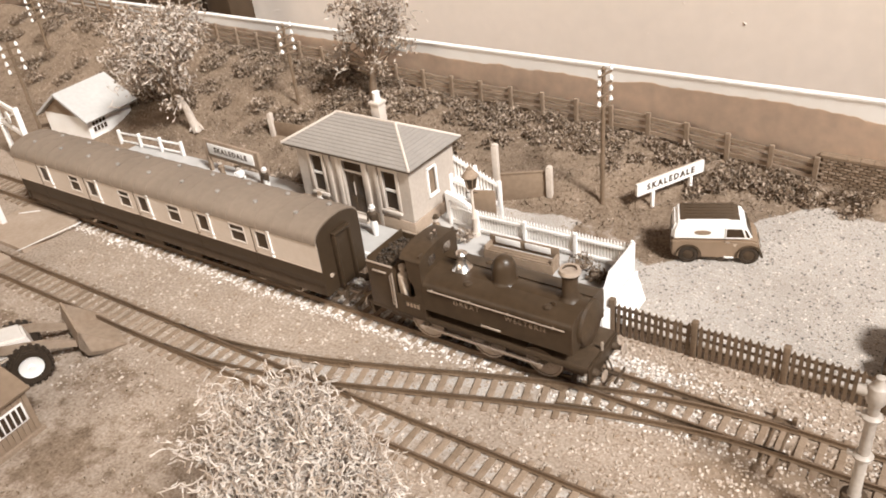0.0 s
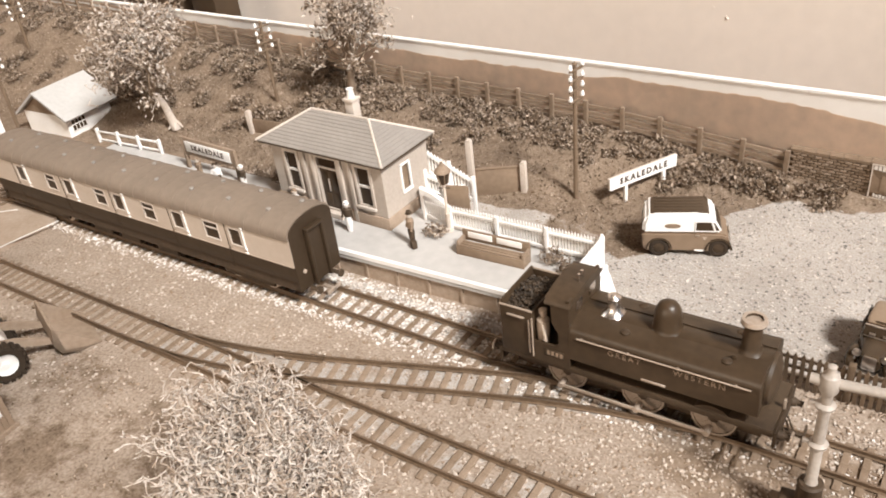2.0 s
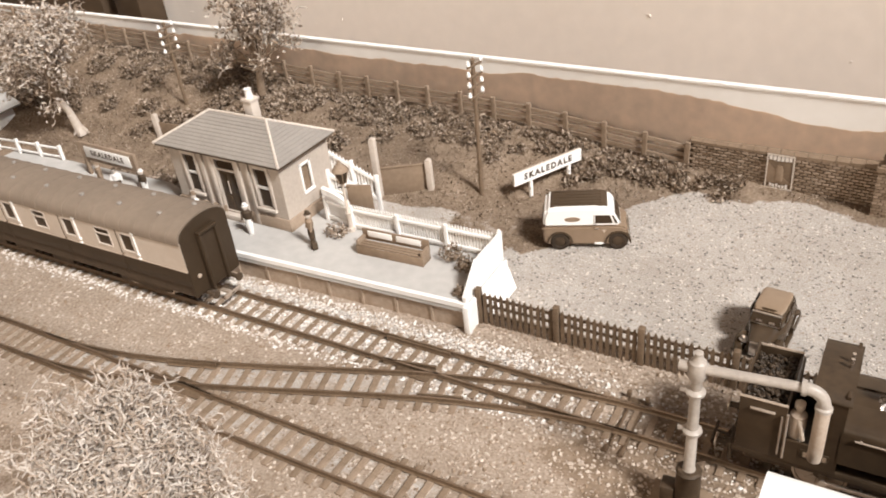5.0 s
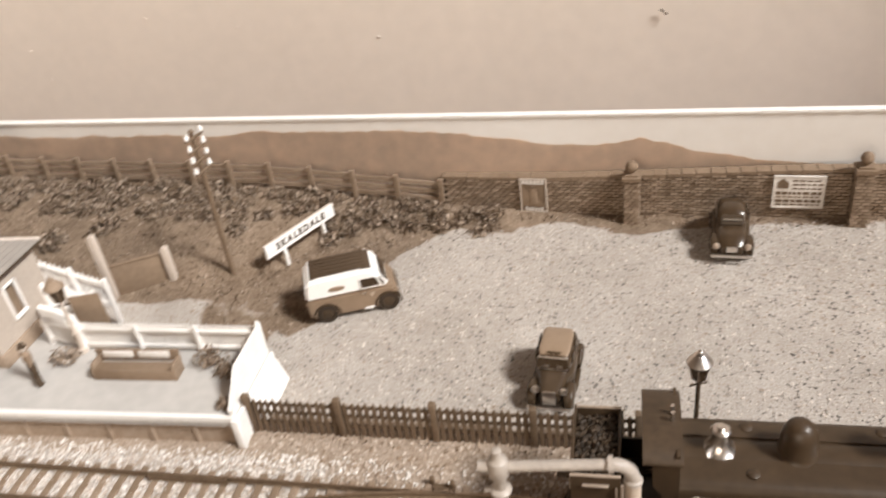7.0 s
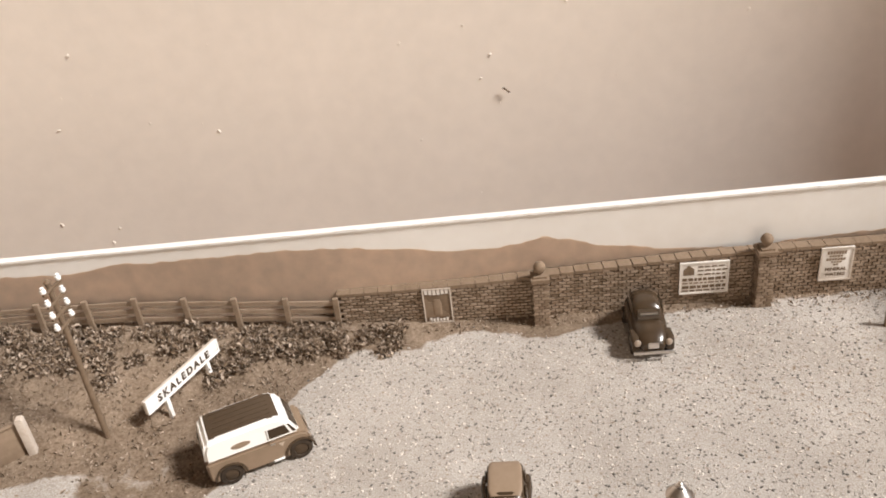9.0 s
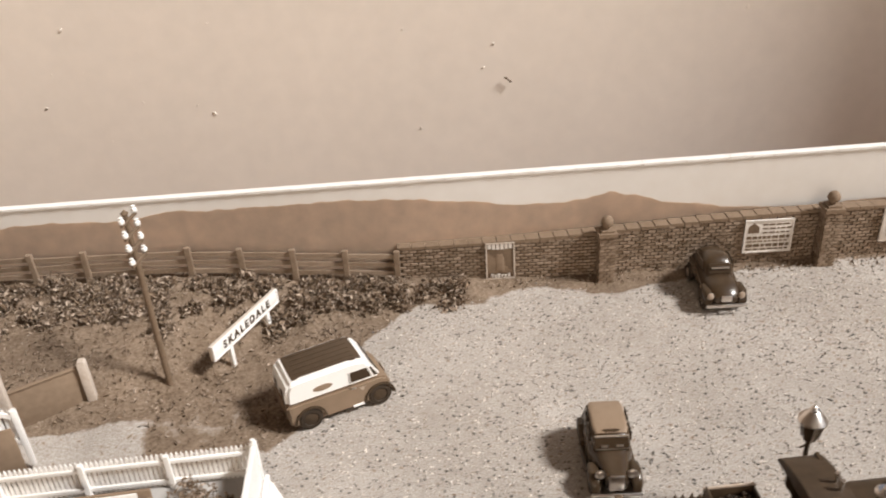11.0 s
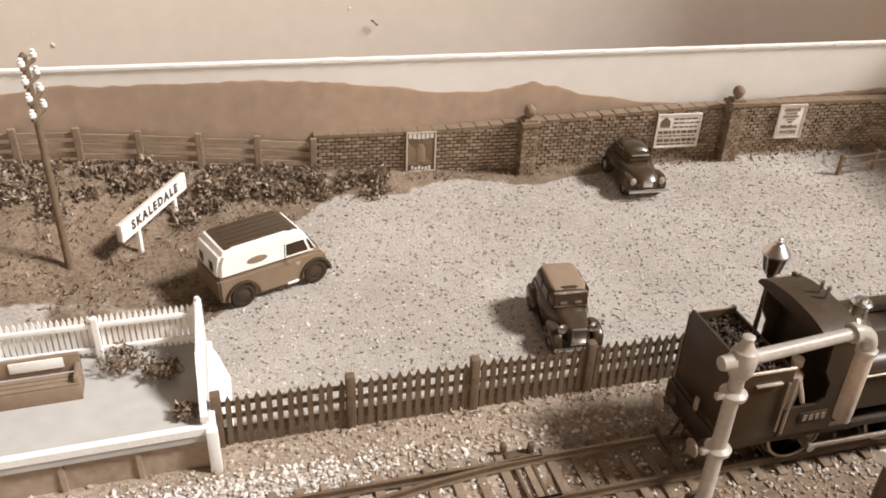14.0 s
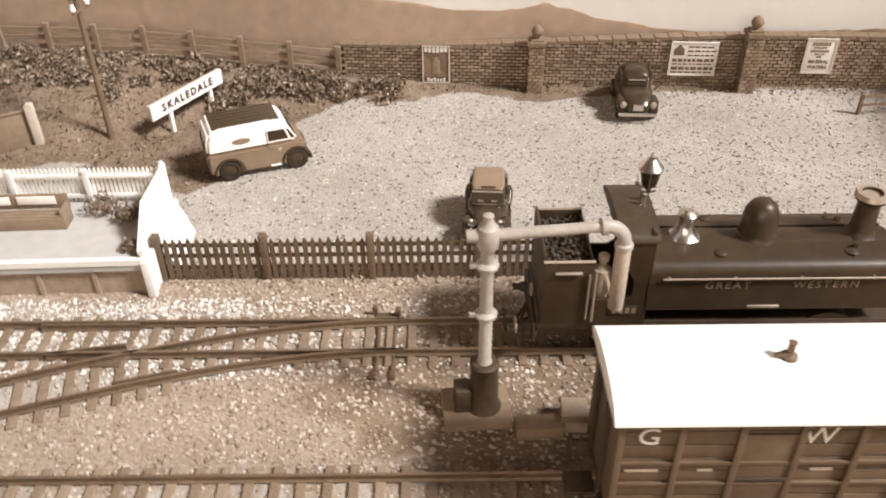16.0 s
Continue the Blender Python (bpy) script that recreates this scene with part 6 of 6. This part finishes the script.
ramp = part("step_wall", prism(B(), [(-126, 5), (-104, 5), (-108, 26), (-116, 30), (-126, 33)], 86, 89, "y"), M_WHITE, None, smooth=False)
tagged(ramp, "whitewashed low wall beside the path steps", "low wall", kind="structure")
ramp = part("platform_ramp", prism(B(), [(7.6, 0), (12.5, 0), (9, 11), (7.6, 14)], 46, 75, "y"), M_WHITE, None, smooth=False)
tagged(ramp, "whitewashed stone skirt at the platform's end", "ramp", kind="structure")


# ---- huts ----
def build_shed():
    t = thing("white_shed", -551, 116, 2, 3, "white wooden shed with a pale pitched roof", "shed")
    t.scale = (1.22, 1.22, 1.15)
    part("wall", box(B(), -24, 24, -20, 20, -5, 16, 0.2), M_WHITE, t, smooth=False)
    part("gable", prism(B(), [(-24, 16), (24, 16), (0, 32)], -20, 20, "y"), M_HUT, t, smooth=False)
    for s in (-1, 1):
        part("roof_slope", prism(B(), [(s * 29, 13), (0, 32.6), (0, 34.6), (s * 30, 14.6)], -24, 24, "y"), M_SHEDROOF, t, "pale felt roof slope", smooth=False)
    win = part("window", box(B(), 24, 24.6, -17, -4, 2, 13, 0.1), M_WHITE, t)
    for i in range(4):
        for j in range(2):
            part("pane", box(B(), 24.6, 24.8, -16.4 + 3.1 * i, -14.1 + 3.1 * i, 3 + 5 * j, 7 + 5 * j), M_PANE, win, smooth=False)


def build_hut():
    t = thing("slatted_hut", -240, -187, ground_z(-240, -187), 4, "brown boarded hut with a white barred window", "hut")
    part("wall", box(B(), -26, 26, -28, 28, -1, 28, 0.2), M_HUT, t, smooth=False)
    bd = mesh_of("wall_board", box(B(), -0.3, 0.5, -1.3, 1.3, 0, 26, 0.2), M_HUT)
    for i in range(19):
        piece("wall_board", bd, t, 26.2, -26.5 + 2.95 * i, 1)
    for i in range(17):
        piece("wall_board", bd, t, -24 + 2.95 * i, -28.2, 1, 0, 0, -90)
    part("base_rail", box(B(), -27, 28, -29.5, 29.5, -1, 2.4, 0.3), M_FENCE, t)
    win = part("window", box(B(), 26.7, 27.4, 4, 24, 11, 22, 0.2), M_WHITE, t)
    for i in range(6):
        part("pane", box(B(), 27.4, 27.6, 5 + 3.1 * i, 7.1 + 3.1 * i, 12, 21), M_PANE, win, smooth=False)
    for s in (-1, 1):
        part("roof_slope", prism(B(), [(s * 28.5, 26.4), (0, 38), (0, 39.6), (s * 29, 28)], -30, 30, "y"), M_PANELB, t, "brown roof slope", smooth=False)


build_shed()
build_hut()


# ---- level crossing ----
def build_crossing():
    t = thing("level_crossing", 0, 0, 0, 0, "brown road surface of the level crossing with worn white lines", "crossing", kind="structure")
    for y0, y1 in ((-57, -10.4), (-6.8, 6.8), (10.4, 22), (-82, -66.5), (-130, -86)):
        part("deck", box(B(), -452, -392, y0, y1, -0.5, 3.4, 0.2), M_TARMAC, t, smooth=False)
    part("white_line", prism(B(), [(-394, -60), (-393, -60), (-384, -14), (-386, -14)], 3.4, 3.6, "z"), M_POSTERW, t, smooth=False)
    part("white_line", prism(B(), [(-447, -26), (-445, -26), (-432, -16), (-435, -16)], 3.4, 3.6, "z"), M_POSTERW, t, smooth=False)
    g = thing("crossing_gate", -506, 27, 0, -12, "white level crossing gate with diagonal brace", "gate")
    for x in (-46, 12):
        part("post", box(B(), x - 2, x + 2, -2, 2, -2, 62, 0.5), M_WHITE, g)
    for z in (36, 56):
        part("bar", box(B(), -46, 12, -1, 1, z, z + 4, 0.3), M_WHITE, g)
    part("brace", prism(B(), [(-44, 39), (-40, 39), (10, 57), (6, 57)], -0.8, 0.8, "y"), M_WHITE, g, smooth=False)
    part("target", lathe(B(), [(5, 0), (5, 0.8), (0, 0.8)], pose(-12, -1.2, 49, 90, 0, 0), 18), M_WHITE, g)
    p = thing("white_post", -444, -40, 0, 0, "white painted post beside the level crossing", "post")
    part("shaft", box(B(), -2, 2, -2, 2, -1, 26, 0.5), M_WHITE, p)
    part("cap", prism(B(), [(-2.6, 26), (2.6, 26), (0, 29)], -2.6, 2.6, "y"), M_WHITE, p, smooth=False)


build_crossing()


# ---- scatter: stones, grass, shrubs and trees ----
def chips(name, places, sizes, mat, label, category, seed, flat=0.7):
    """Small angular stones, one object."""
    rng = np.random.default_rng(seed)
    n = len(places)
    base = np.array([(1, 0, 0), (-1, 0, 0), (0, 1, 0), (0, -1, 0), (0, 0, 1), (0, 0, -1)], float)
    tri = np.array([(0, 2, 4), (2, 1, 4), (1, 3, 4), (3, 0, 4), (2, 0, 5), (1, 2, 5), (3, 1, 5), (0, 3, 5)])
    q = rng.normal(size=(n, 4))
    q /= np.linalg.norm(q, axis=1, keepdims=True)
    w, x, y, z = q.T
    R = np.stack([1 - 2 * (y * y + z * z), 2 * (x * y - z * w), 2 * (x * z + y * w), 2 * (x * y + z * w), 1 - 2 * (x * x + z * z), 2 * (y * z - x * w), 2 * (x * z - y * w), 2 * (y * z + x * w), 1 - 2 * (x * x + y * y)], 1).reshape(n, 3, 3)
    v = base[None] * rng.uniform(0.55, 1.15, (n, 6, 1)) * np.asarray(sizes)[:, None, None]
    v = np.einsum("nij,nkj->nki", R, v)
    v[:, :, 2] *= flat
    v = (v + np.asarray(places)[:, None, :]).reshape(-1, 3) / 1000
    f = (tri[None] + 6 * np.arange(n)[:, None, None]).reshape(-1, 3)
    me = bpy.data.meshes.new(name)
    me.from_pydata(v.tolist(), [], f.tolist())
    me.materials.append(mat)
    return tagged(new(name, me), label, category, kind="stuff")


def leaf_mesh(name, places, sizes, mats, seed, up=0.0, slim=0.6, pick=None):
    """Folded leaves or blades of two facets each, in a mesh of several materials."""
    rng = np.random.default_rng(seed)
    n = len(places)
    d = rng.normal(size=(n, 3))
    d[:, 2] += up
    d /= np.linalg.norm(d, axis=1, keepdims=True)
    e = np.cross(d, rng.normal(size=(n, 3)))
    e /= np.linalg.norm(e, axis=1, keepdims=True) + 1e-9
    k = np.cross(d, e)
    s = np.asarray(sizes)[:, None]
    p = np.asarray(places, float)
    a = p - d * s * 0.2
    b = p + d * s * 0.45 + e * s * slim * 0.5 + k * s * 0.12
    c = p + d * s * 1.0 - k * s * 0.18
    g = p + d * s * 0.45 - e * s * slim * 0.5 + k * s * 0.12
    v = np.stack([a, b, c, g], 1).reshape(-1, 3) / 1000
    o = 4 * np.arange(n)
    f = np.concatenate([np.stack([o, o + 1, o + 2], 1), np.stack([o, o + 2, o + 3], 1)])
    me = bpy.data.meshes.new(name)
    me.from_pydata(v.tolist(), [], f.tolist())
    for m in mats:
        me.materials.append(m)
    which = rng.integers(0, len(mats), n) if pick is None else np.asarray(pick)
    me.polygons.foreach_set("material_index", np.concatenate([which, which]).astype(np.int32))
    return me


def spread(n, seed, x0, x1, y0, y1, keep, lift=0.0):
    rng = np.random.default_rng(seed)
    out = []
    while len(out) < n:
        x, y = rng.uniform(x0, x1), rng.uniform(y0, y1)
        if rng.random() < keep(x, y):
            out.append((x, y, ground_z(x, y) + lift))
    return out


def sizes(n, seed, lo, hi):
    return lo + (hi - lo) * np.random.default_rng(seed).random(n) ** 2


def main_keep(x, y):
    on_rail = min(abs(abs(y) - 8.7), 9) < 1.6
    d = abs(y - 4)
    if on_rail or y > 27:
        return 0
    return (1.0 if d < 17 else max(0, 1 - (d - 17) / 9)) * (1 - 0.86 * smooth01((x - 30) / 70)) * (1 if x > -392 else 0)


def grit_keep(x, y):
    if min(abs(abs(y) - 8.7), abs(abs(y - SIDING) - 8.7)) < 1.4 or y > 38:
        return 0
    if abs(y - crossover_y(x)) < 10 and abs(abs(y - crossover_y(x)) - 8.4) < 1.4:
        return 0
    return 0.35 + 0.65 * smooth01((x + 80) / 150)


def yard_keep(x, y):
    return cover_at(x, y)[0] if y > 47 else 0


p = spread(13000, 21, -392, 330, -22, 27, main_keep, 0.4)
chips("track_ballast", p, sizes(len(p), 1, 0.5, 1.45), M_STONE, "pale angular ballast stones along the main line", "ballast", 31)
p = spread(26000, 22, -360, 330, -135, 38, grit_keep, 0.15)
chips("cess_grit", p, sizes(len(p), 2, 0.4, 1.5), M_GRIT, "brown and grey grit between the tracks", "grit", 32)
p = spread(17000, 23, -15, 420, 47, 225, yard_keep, 0.1)
chips("yard_gravel", p, sizes(len(p), 3, 0.3, 1.15), M_GRIT2, "loose pale gravel on the station yard", "gravel", 33, 0.6)


def bank_keep(x, y):
    g, k = cover_at(x, y)
    return (1 - g) * (0.35 + 0.65 * smooth01(noise.noise(Vector((x / 22, y / 22, 4))) + 0.5))


def foot_keep(x, y):
    """Weeds at the wall's foot and along the fences."""
    near_wall = smooth01((y - (WALL_Y(x) - 14)) / 10) if x > 60 else 0
    near_pale = 1 - smooth01(abs(y - 38) / 6) if 5 < x < 190 else 0
    return max(near_wall, near_pale)


p = spread(24000, 24, -760, 60, 108, 238, bank_keep, 0.2)
me = leaf_mesh("bank_grass", p, sizes(len(p), 4, 0.8, 2.9), [M_GRASS, M_LEAFMID, M_LEAFDARK], 41, 0.9, 0.45)
tagged(new("bank_grass", me), "dry tufted grass and leaf litter on the bank", "grass", kind="stuff")
p = spread(2600, 25, 5, 420, 30, 232, foot_keep, 0.2)
me = leaf_mesh("wall_foot_weeds", p, sizes(len(p), 5, 0.9, 2.6), [M_GRASS, M_LEAFMID], 42, 0.8, 0.6)
tagged(new("wall_foot_weeds", me), "low dry weeds at the foot of wall and fence", "weeds", kind="stuff")
p = spread(2600, 26, -330, 40, -230, -100, lambda x, y: 0.15 + smooth01(noise.noise(Vector((x / 30, y / 30, 9))) * 2), 0.1)
me = leaf_mesh("rough_grass", p, sizes(len(p), 6, 0.8, 2.6), [M_GRASS, M_LEAFMID, M_LEAFDARK], 43, 0.8, 0.6)
tagged(new("rough_grass", me), "sparse rough grass in front of the siding", "grass", kind="stuff")


# dark shrubs below the rail fence: mounds of small leaves on twigs
def build_shrub(x, y, r, h, seed, mats, label):
    t = thing("shrub", x, y, ground_z(x, y), seed * 40, label, "shrub", "shrubs below the rail fence")
    rng = np.random.default_rng(seed)
    n = int(150 + 16 * r * h / 6)
    d = rng.normal(size=(n, 3))
    d /= np.linalg.norm(d, axis=1, keepdims=True)
    rad = rng.uniform(0.45, 1.0, n)[:, None] * (0.75 + 0.5 * rng.random((n, 1)))
    p = d * rad * np.array([r, r * 0.7, h])
    p[:, 2] = np.abs(p[:, 2])
    me = leaf_mesh("foliage", p, 1.1 + 2.3 * rng.random(n), mats, seed + 100, 0.3, 0.65, np.minimum(len(mats) - 1, rng.integers(0, len(mats) + 1, n)))
    ob = new("foliage", me)
    ob.parent = t
    b = B()
    for k in range(9):
        a = rng.uniform(0, 6.28)
        rod(b, (0, 0, -1), (r * 0.7 * math.cos(a), r * 0.5 * math.sin(a), h * rng.uniform(0.5, 0.95)), 0.35, 0.15, 4)
    part("stem_frame", b, M_TWIG, t, smooth=False)


rnd = random.Random(77)
x, k = 92, 0
while x > -820:
    fy = 232.5 - 0.035 * x
    for row in range(3 if x < 20 else 2):
        if row == 0 or rnd.random() < 0.8:
            build_shrub(x + rnd.uniform(-4, 4), fy - 6 - row * 11 - rnd.uniform(0, 4), rnd.uniform(7, 12), rnd.uniform(4, 8.5) * (1 - 0.15 * row), k, [M_LEAFDARK, M_LEAFMID], "dark leafy shrub below the weathered rail fence")
            k += 1
    x -= 14 if x > -420 else 24
for (bx, by, br, bh) in ((-180, 175, 12, 9), (-215, 165, 14, 10), (-250, 180, 13, 10), (-380, 175, 14, 10), (-310, 205, 14, 11), (-455, 185, 14, 9), (-500, 170, 14, 8), (-150, 190, 12, 8), (-60, 190, 10, 6), (-480, 215, 16, 14), (-600, 190, 16, 10)):
    build_shrub(bx, by, br, bh, k, [M_LEAFDARK, M_LEAFMID], "dark leafy shrub on the grassy bank")
    k += 1

for i in range(46):
    bx, by = rnd.uniform(-820, -215), rnd.uniform(150, 222)
    build_shrub(bx, by, rnd.uniform(9, 17), rnd.uniform(5, 11), k, [M_LEAFDARK, M_LEAFDARK, M_LEAFMID], "dark leafy shrub on the grassy bank")
    k += 1
for bx, by, br, bh in ((-262, 92, 13, 12), (-292, 96, 15, 10), (-330, 98, 14, 8), (-242, 104, 11, 12)):
    build_shrub(bx, by, br, bh, k, [M_LEAFDARK, M_LEAFMID], "dark leafy shrub behind the platform")
    k += 1


def planter(x, y, z, r, h, mats, label):
    t = thing("flower_bush", x, y, z, 0, label, "plant", "plants on the platform")
    rng = np.random.default_rng(int(x) + 500)
    n = 260
    d = rng.normal(size=(n, 3))
    d /= np.linalg.norm(d, axis=1, keepdims=True)
    p = d * rng.uniform(0.4, 1, (n, 1)) * np.array([r, r * 0.7, h / 2]) + np.array([0, 0, h / 2])
    ob = new("foliage", leaf_mesh("foliage", p, 0.9 + 1.6 * rng.random(n), mats, int(x) + 900, 0.2))
    ob.parent = t
    b = B()
    for k in range(7):
        a = rng.uniform(0, 6.28)
        rod(b, (0, 0, -0.5), (r * 0.6 * math.cos(a), r * 0.4 * math.sin(a), h * 0.8), 0.3, 0.15, 4)
    part("stem_frame", b, M_TWIG, t, smooth=False)


planter(-99, 63, 17, 9, 8, [M_LEAFMID, M_LEAFPALE], "low flowering plant beside the platform bench")
planter(-20, 65, 17, 10, 9, [M_LEAFDARK, M_LEAFMID], "dark leafy plant in the platform corner")
planter(-8, 58, 17, 7, 7, [M_LEAFDARK, M_LEAFMID], "dark leafy plant against the white end fence")
planter(-1, 37, 17, 4, 5, [M_LEAFDARK, M_LEAFMID], "small plant at the platform's end")
planter(-236, 75, 17, 10, 14, [M_LEAFDARK, M_LEAFMID], "dark bush beside the station house")


def strands(name, segs, r, mat, parent, label):
    """Thin three-sided sticks between pairs of points, one mesh."""
    v, f = [], []
    for p, q in segs:
        d = (q - p).normalized()
        a = d.orthogonal().normalized()
        c = d.cross(a)
        o = len(v)
        for end, k in ((p, 1.0), (q, 0.6)):
            v += [tuple((end + r * k * (a * math.cos(w) + c * math.sin(w))) / 1000) for w in (0, 2.094, 4.189)]
        f += [(o, o + 1, o + 4, o + 3), (o + 1, o + 2, o + 5, o + 4), (o + 2, o, o + 3, o + 5)]
    me = bpy.data.meshes.new(name)
    me.from_pydata(v, [], f)
    me.materials.append(mat)
    ob = new(name, me)
    ob.parent = parent
    ob["label"] = label


# trees: tapered trunk, limbs, twigs, and a crown of small leaves in uneven clusters
def build_tree(x, y, z, trunk, crown, seed, leaves, mats, label, size=(1.6, 3.6), pick=None, twigs=0, twig=0.25, bark=None):
    t = thing("tree", x, y, z, 0, label, "tree", "trees of the layout")
    rng = np.random.default_rng(seed)
    cx, cy, cz, cr, ch = crown
    b = B()
    rod(b, (0, 0, -4), (cx * 0.3, cy * 0.3, trunk * 0.55), 4.2, 3.0, 12)
    rod(b, (cx * 0.3, cy * 0.3, trunk * 0.55), (cx * 0.7, cy * 0.7, trunk), 3.0, 2.2, 12)
    for a in range(5):
        an = 6.28 * a / 5 + 0.4
        rod(b, (2.5 * math.cos(an), 2.5 * math.sin(an), 2.4), (6.5 * math.cos(an), 6.5 * math.sin(an), -2.5), 1.6, 0.6, 6)
    part("trunk", b, bark or M_TWIG, t, "bare tapered trunk")
    tips, limbs = [], B()
    for k in range(16):
        a, e = 2.4 * k + rng.uniform(-0.3, 0.3), rng.uniform(-0.35, 1.0)
        tip = Vector((cx + cr * 0.78 * math.cos(a) * math.cos(e), cy + cr * 0.78 * math.sin(a) * math.cos(e), cz + ch * 0.8 * math.sin(e)))
        s = Vector((cx * 0.6, cy * 0.6, trunk * rng.uniform(0.75, 1.0)))
        mid = s.lerp(tip, 0.5) + Vector((rng.uniform(-3, 3), rng.uniform(-3, 3), rng.uniform(0, 5)))
        rod(limbs, s, mid, 1.3, 0.9, 6), rod(limbs, mid, tip, 0.9, 0.35, 6)
        tips.append(tip)
        for j in range(3):
            q = mid.lerp(tip, rng.uniform(0.2, 0.9)) + Vector(rng.normal(size=3) * cr * 0.28)
            rod(limbs, mid.lerp(tip, 0.3), q, 0.5, 0.2, 5)
            tips.append(q)
    part("limb_frame", limbs, M_TWIG, t, smooth=False)
    if twigs:
        segs = []
        for k in range(twigs):
            q = Vector(tips[rng.integers(len(tips))]) + Vector(rng.normal(size=3) * cr * 0.15)
            d = Vector(rng.normal(size=3)).normalized()
            for step in range(5):
                d = (d + Vector(rng.normal(size=3)) * 0.55).normalized()
                e = q + d * twig * 6.5
                segs.append((q, e))
                if step in (1, 3):
                    segs.append((e, e + (d + Vector(rng.normal(size=3)) * 0.8).normalized() * twig * 6.5))
                q = e
        strands("twig_tangle", segs, twig, M_TWIGPALE, t, "tangle of pale dry twigs")
    pts = []
    per = leaves // len(tips)
    for q in tips:
        w = cr * rng.uniform(0.08, 0.17)
        pts.append(np.array(q) + rng.normal(size=(per, 3)) * w * np.array([1, 1, 0.75]))
    p = np.concatenate(pts)
    ob = new("crown", leaf_mesh("crown", p, size[0] + (size[1] - size[0]) * rng.random(len(p)), mats, seed + 7, 0.1, 0.6))
    ob.parent = t


build_tree(-425, 136, 9, 32, (-10, -8, 74, 42, 42), 11, 3400, [M_LEAFPALE, M_LEAFPALE, M_LEAFPALE, M_LEAFMID], "broad pale-leaved tree on the bank behind the platform", (1.8, 4.6), twigs=260, twig=0.45, bark=M_CONCRETE)
build_tree(-285, 214, 22, 34, (12, -4, 62, 33, 40), 12, 2600, [M_LEAFPALE, M_LEAFMID, M_LEAFMID], "pale-leaved tree behind the station house", (1.8, 4.4), twigs=160, twig=0.4)
build_tree(-34, -148, 0, 34, (0, 0, 56, 30, 26), 13, 700, [M_TWIGPALE, M_LEAFPALE, M_LEAFMID], "dry twiggy pale bush tree in front of the tracks", (0.8, 2.0), twigs=3000, twig=0.34)


# ---- what moves: the engine runs out along the main line and stops ----
def motions():
    run = [(0, -56), (0.5, -39), (1, -9), (1.5, 24), (2, 43), (2.5, 71), (3, 101), (3.2, 112), (3.8, 145), (4.4, 176), (4.9, 197), (5.3, 206.5), (5.6, 208), (16, 208)]
    walk(LOCO, [(t, pose(x / 1000, 0, 0)) for t, x in run])
    fine = [(t, x) for t, x in run[:1]]
    for (ta, xa), (tb, xb) in zip(run[:-1], run[1:]):
        n = max(1, math.ceil(abs(xb - xa) / 14))
        fine += [(ta + (tb - ta) * k / n, xa + (xb - xa) * k / n) for k in range(1, n + 1)]
    for w, s in WHEELS:
        c = w.matrix_basis.translation.copy()
        walk(w, [(t, Matrix.Translation(c) @ pose(0, 0, 0, 0, math.degrees((x + 56) / 10.0), 0)) for t, x in fine])
    for r in RODS:
        walk(r, [(t, pose(3.2 * math.sin((x + 56) / 10.0) / 1000, 0, (3.2 * math.cos((x + 56) / 10.0)) / 1000 + 0.0008)) for t, x in fine])


motions()
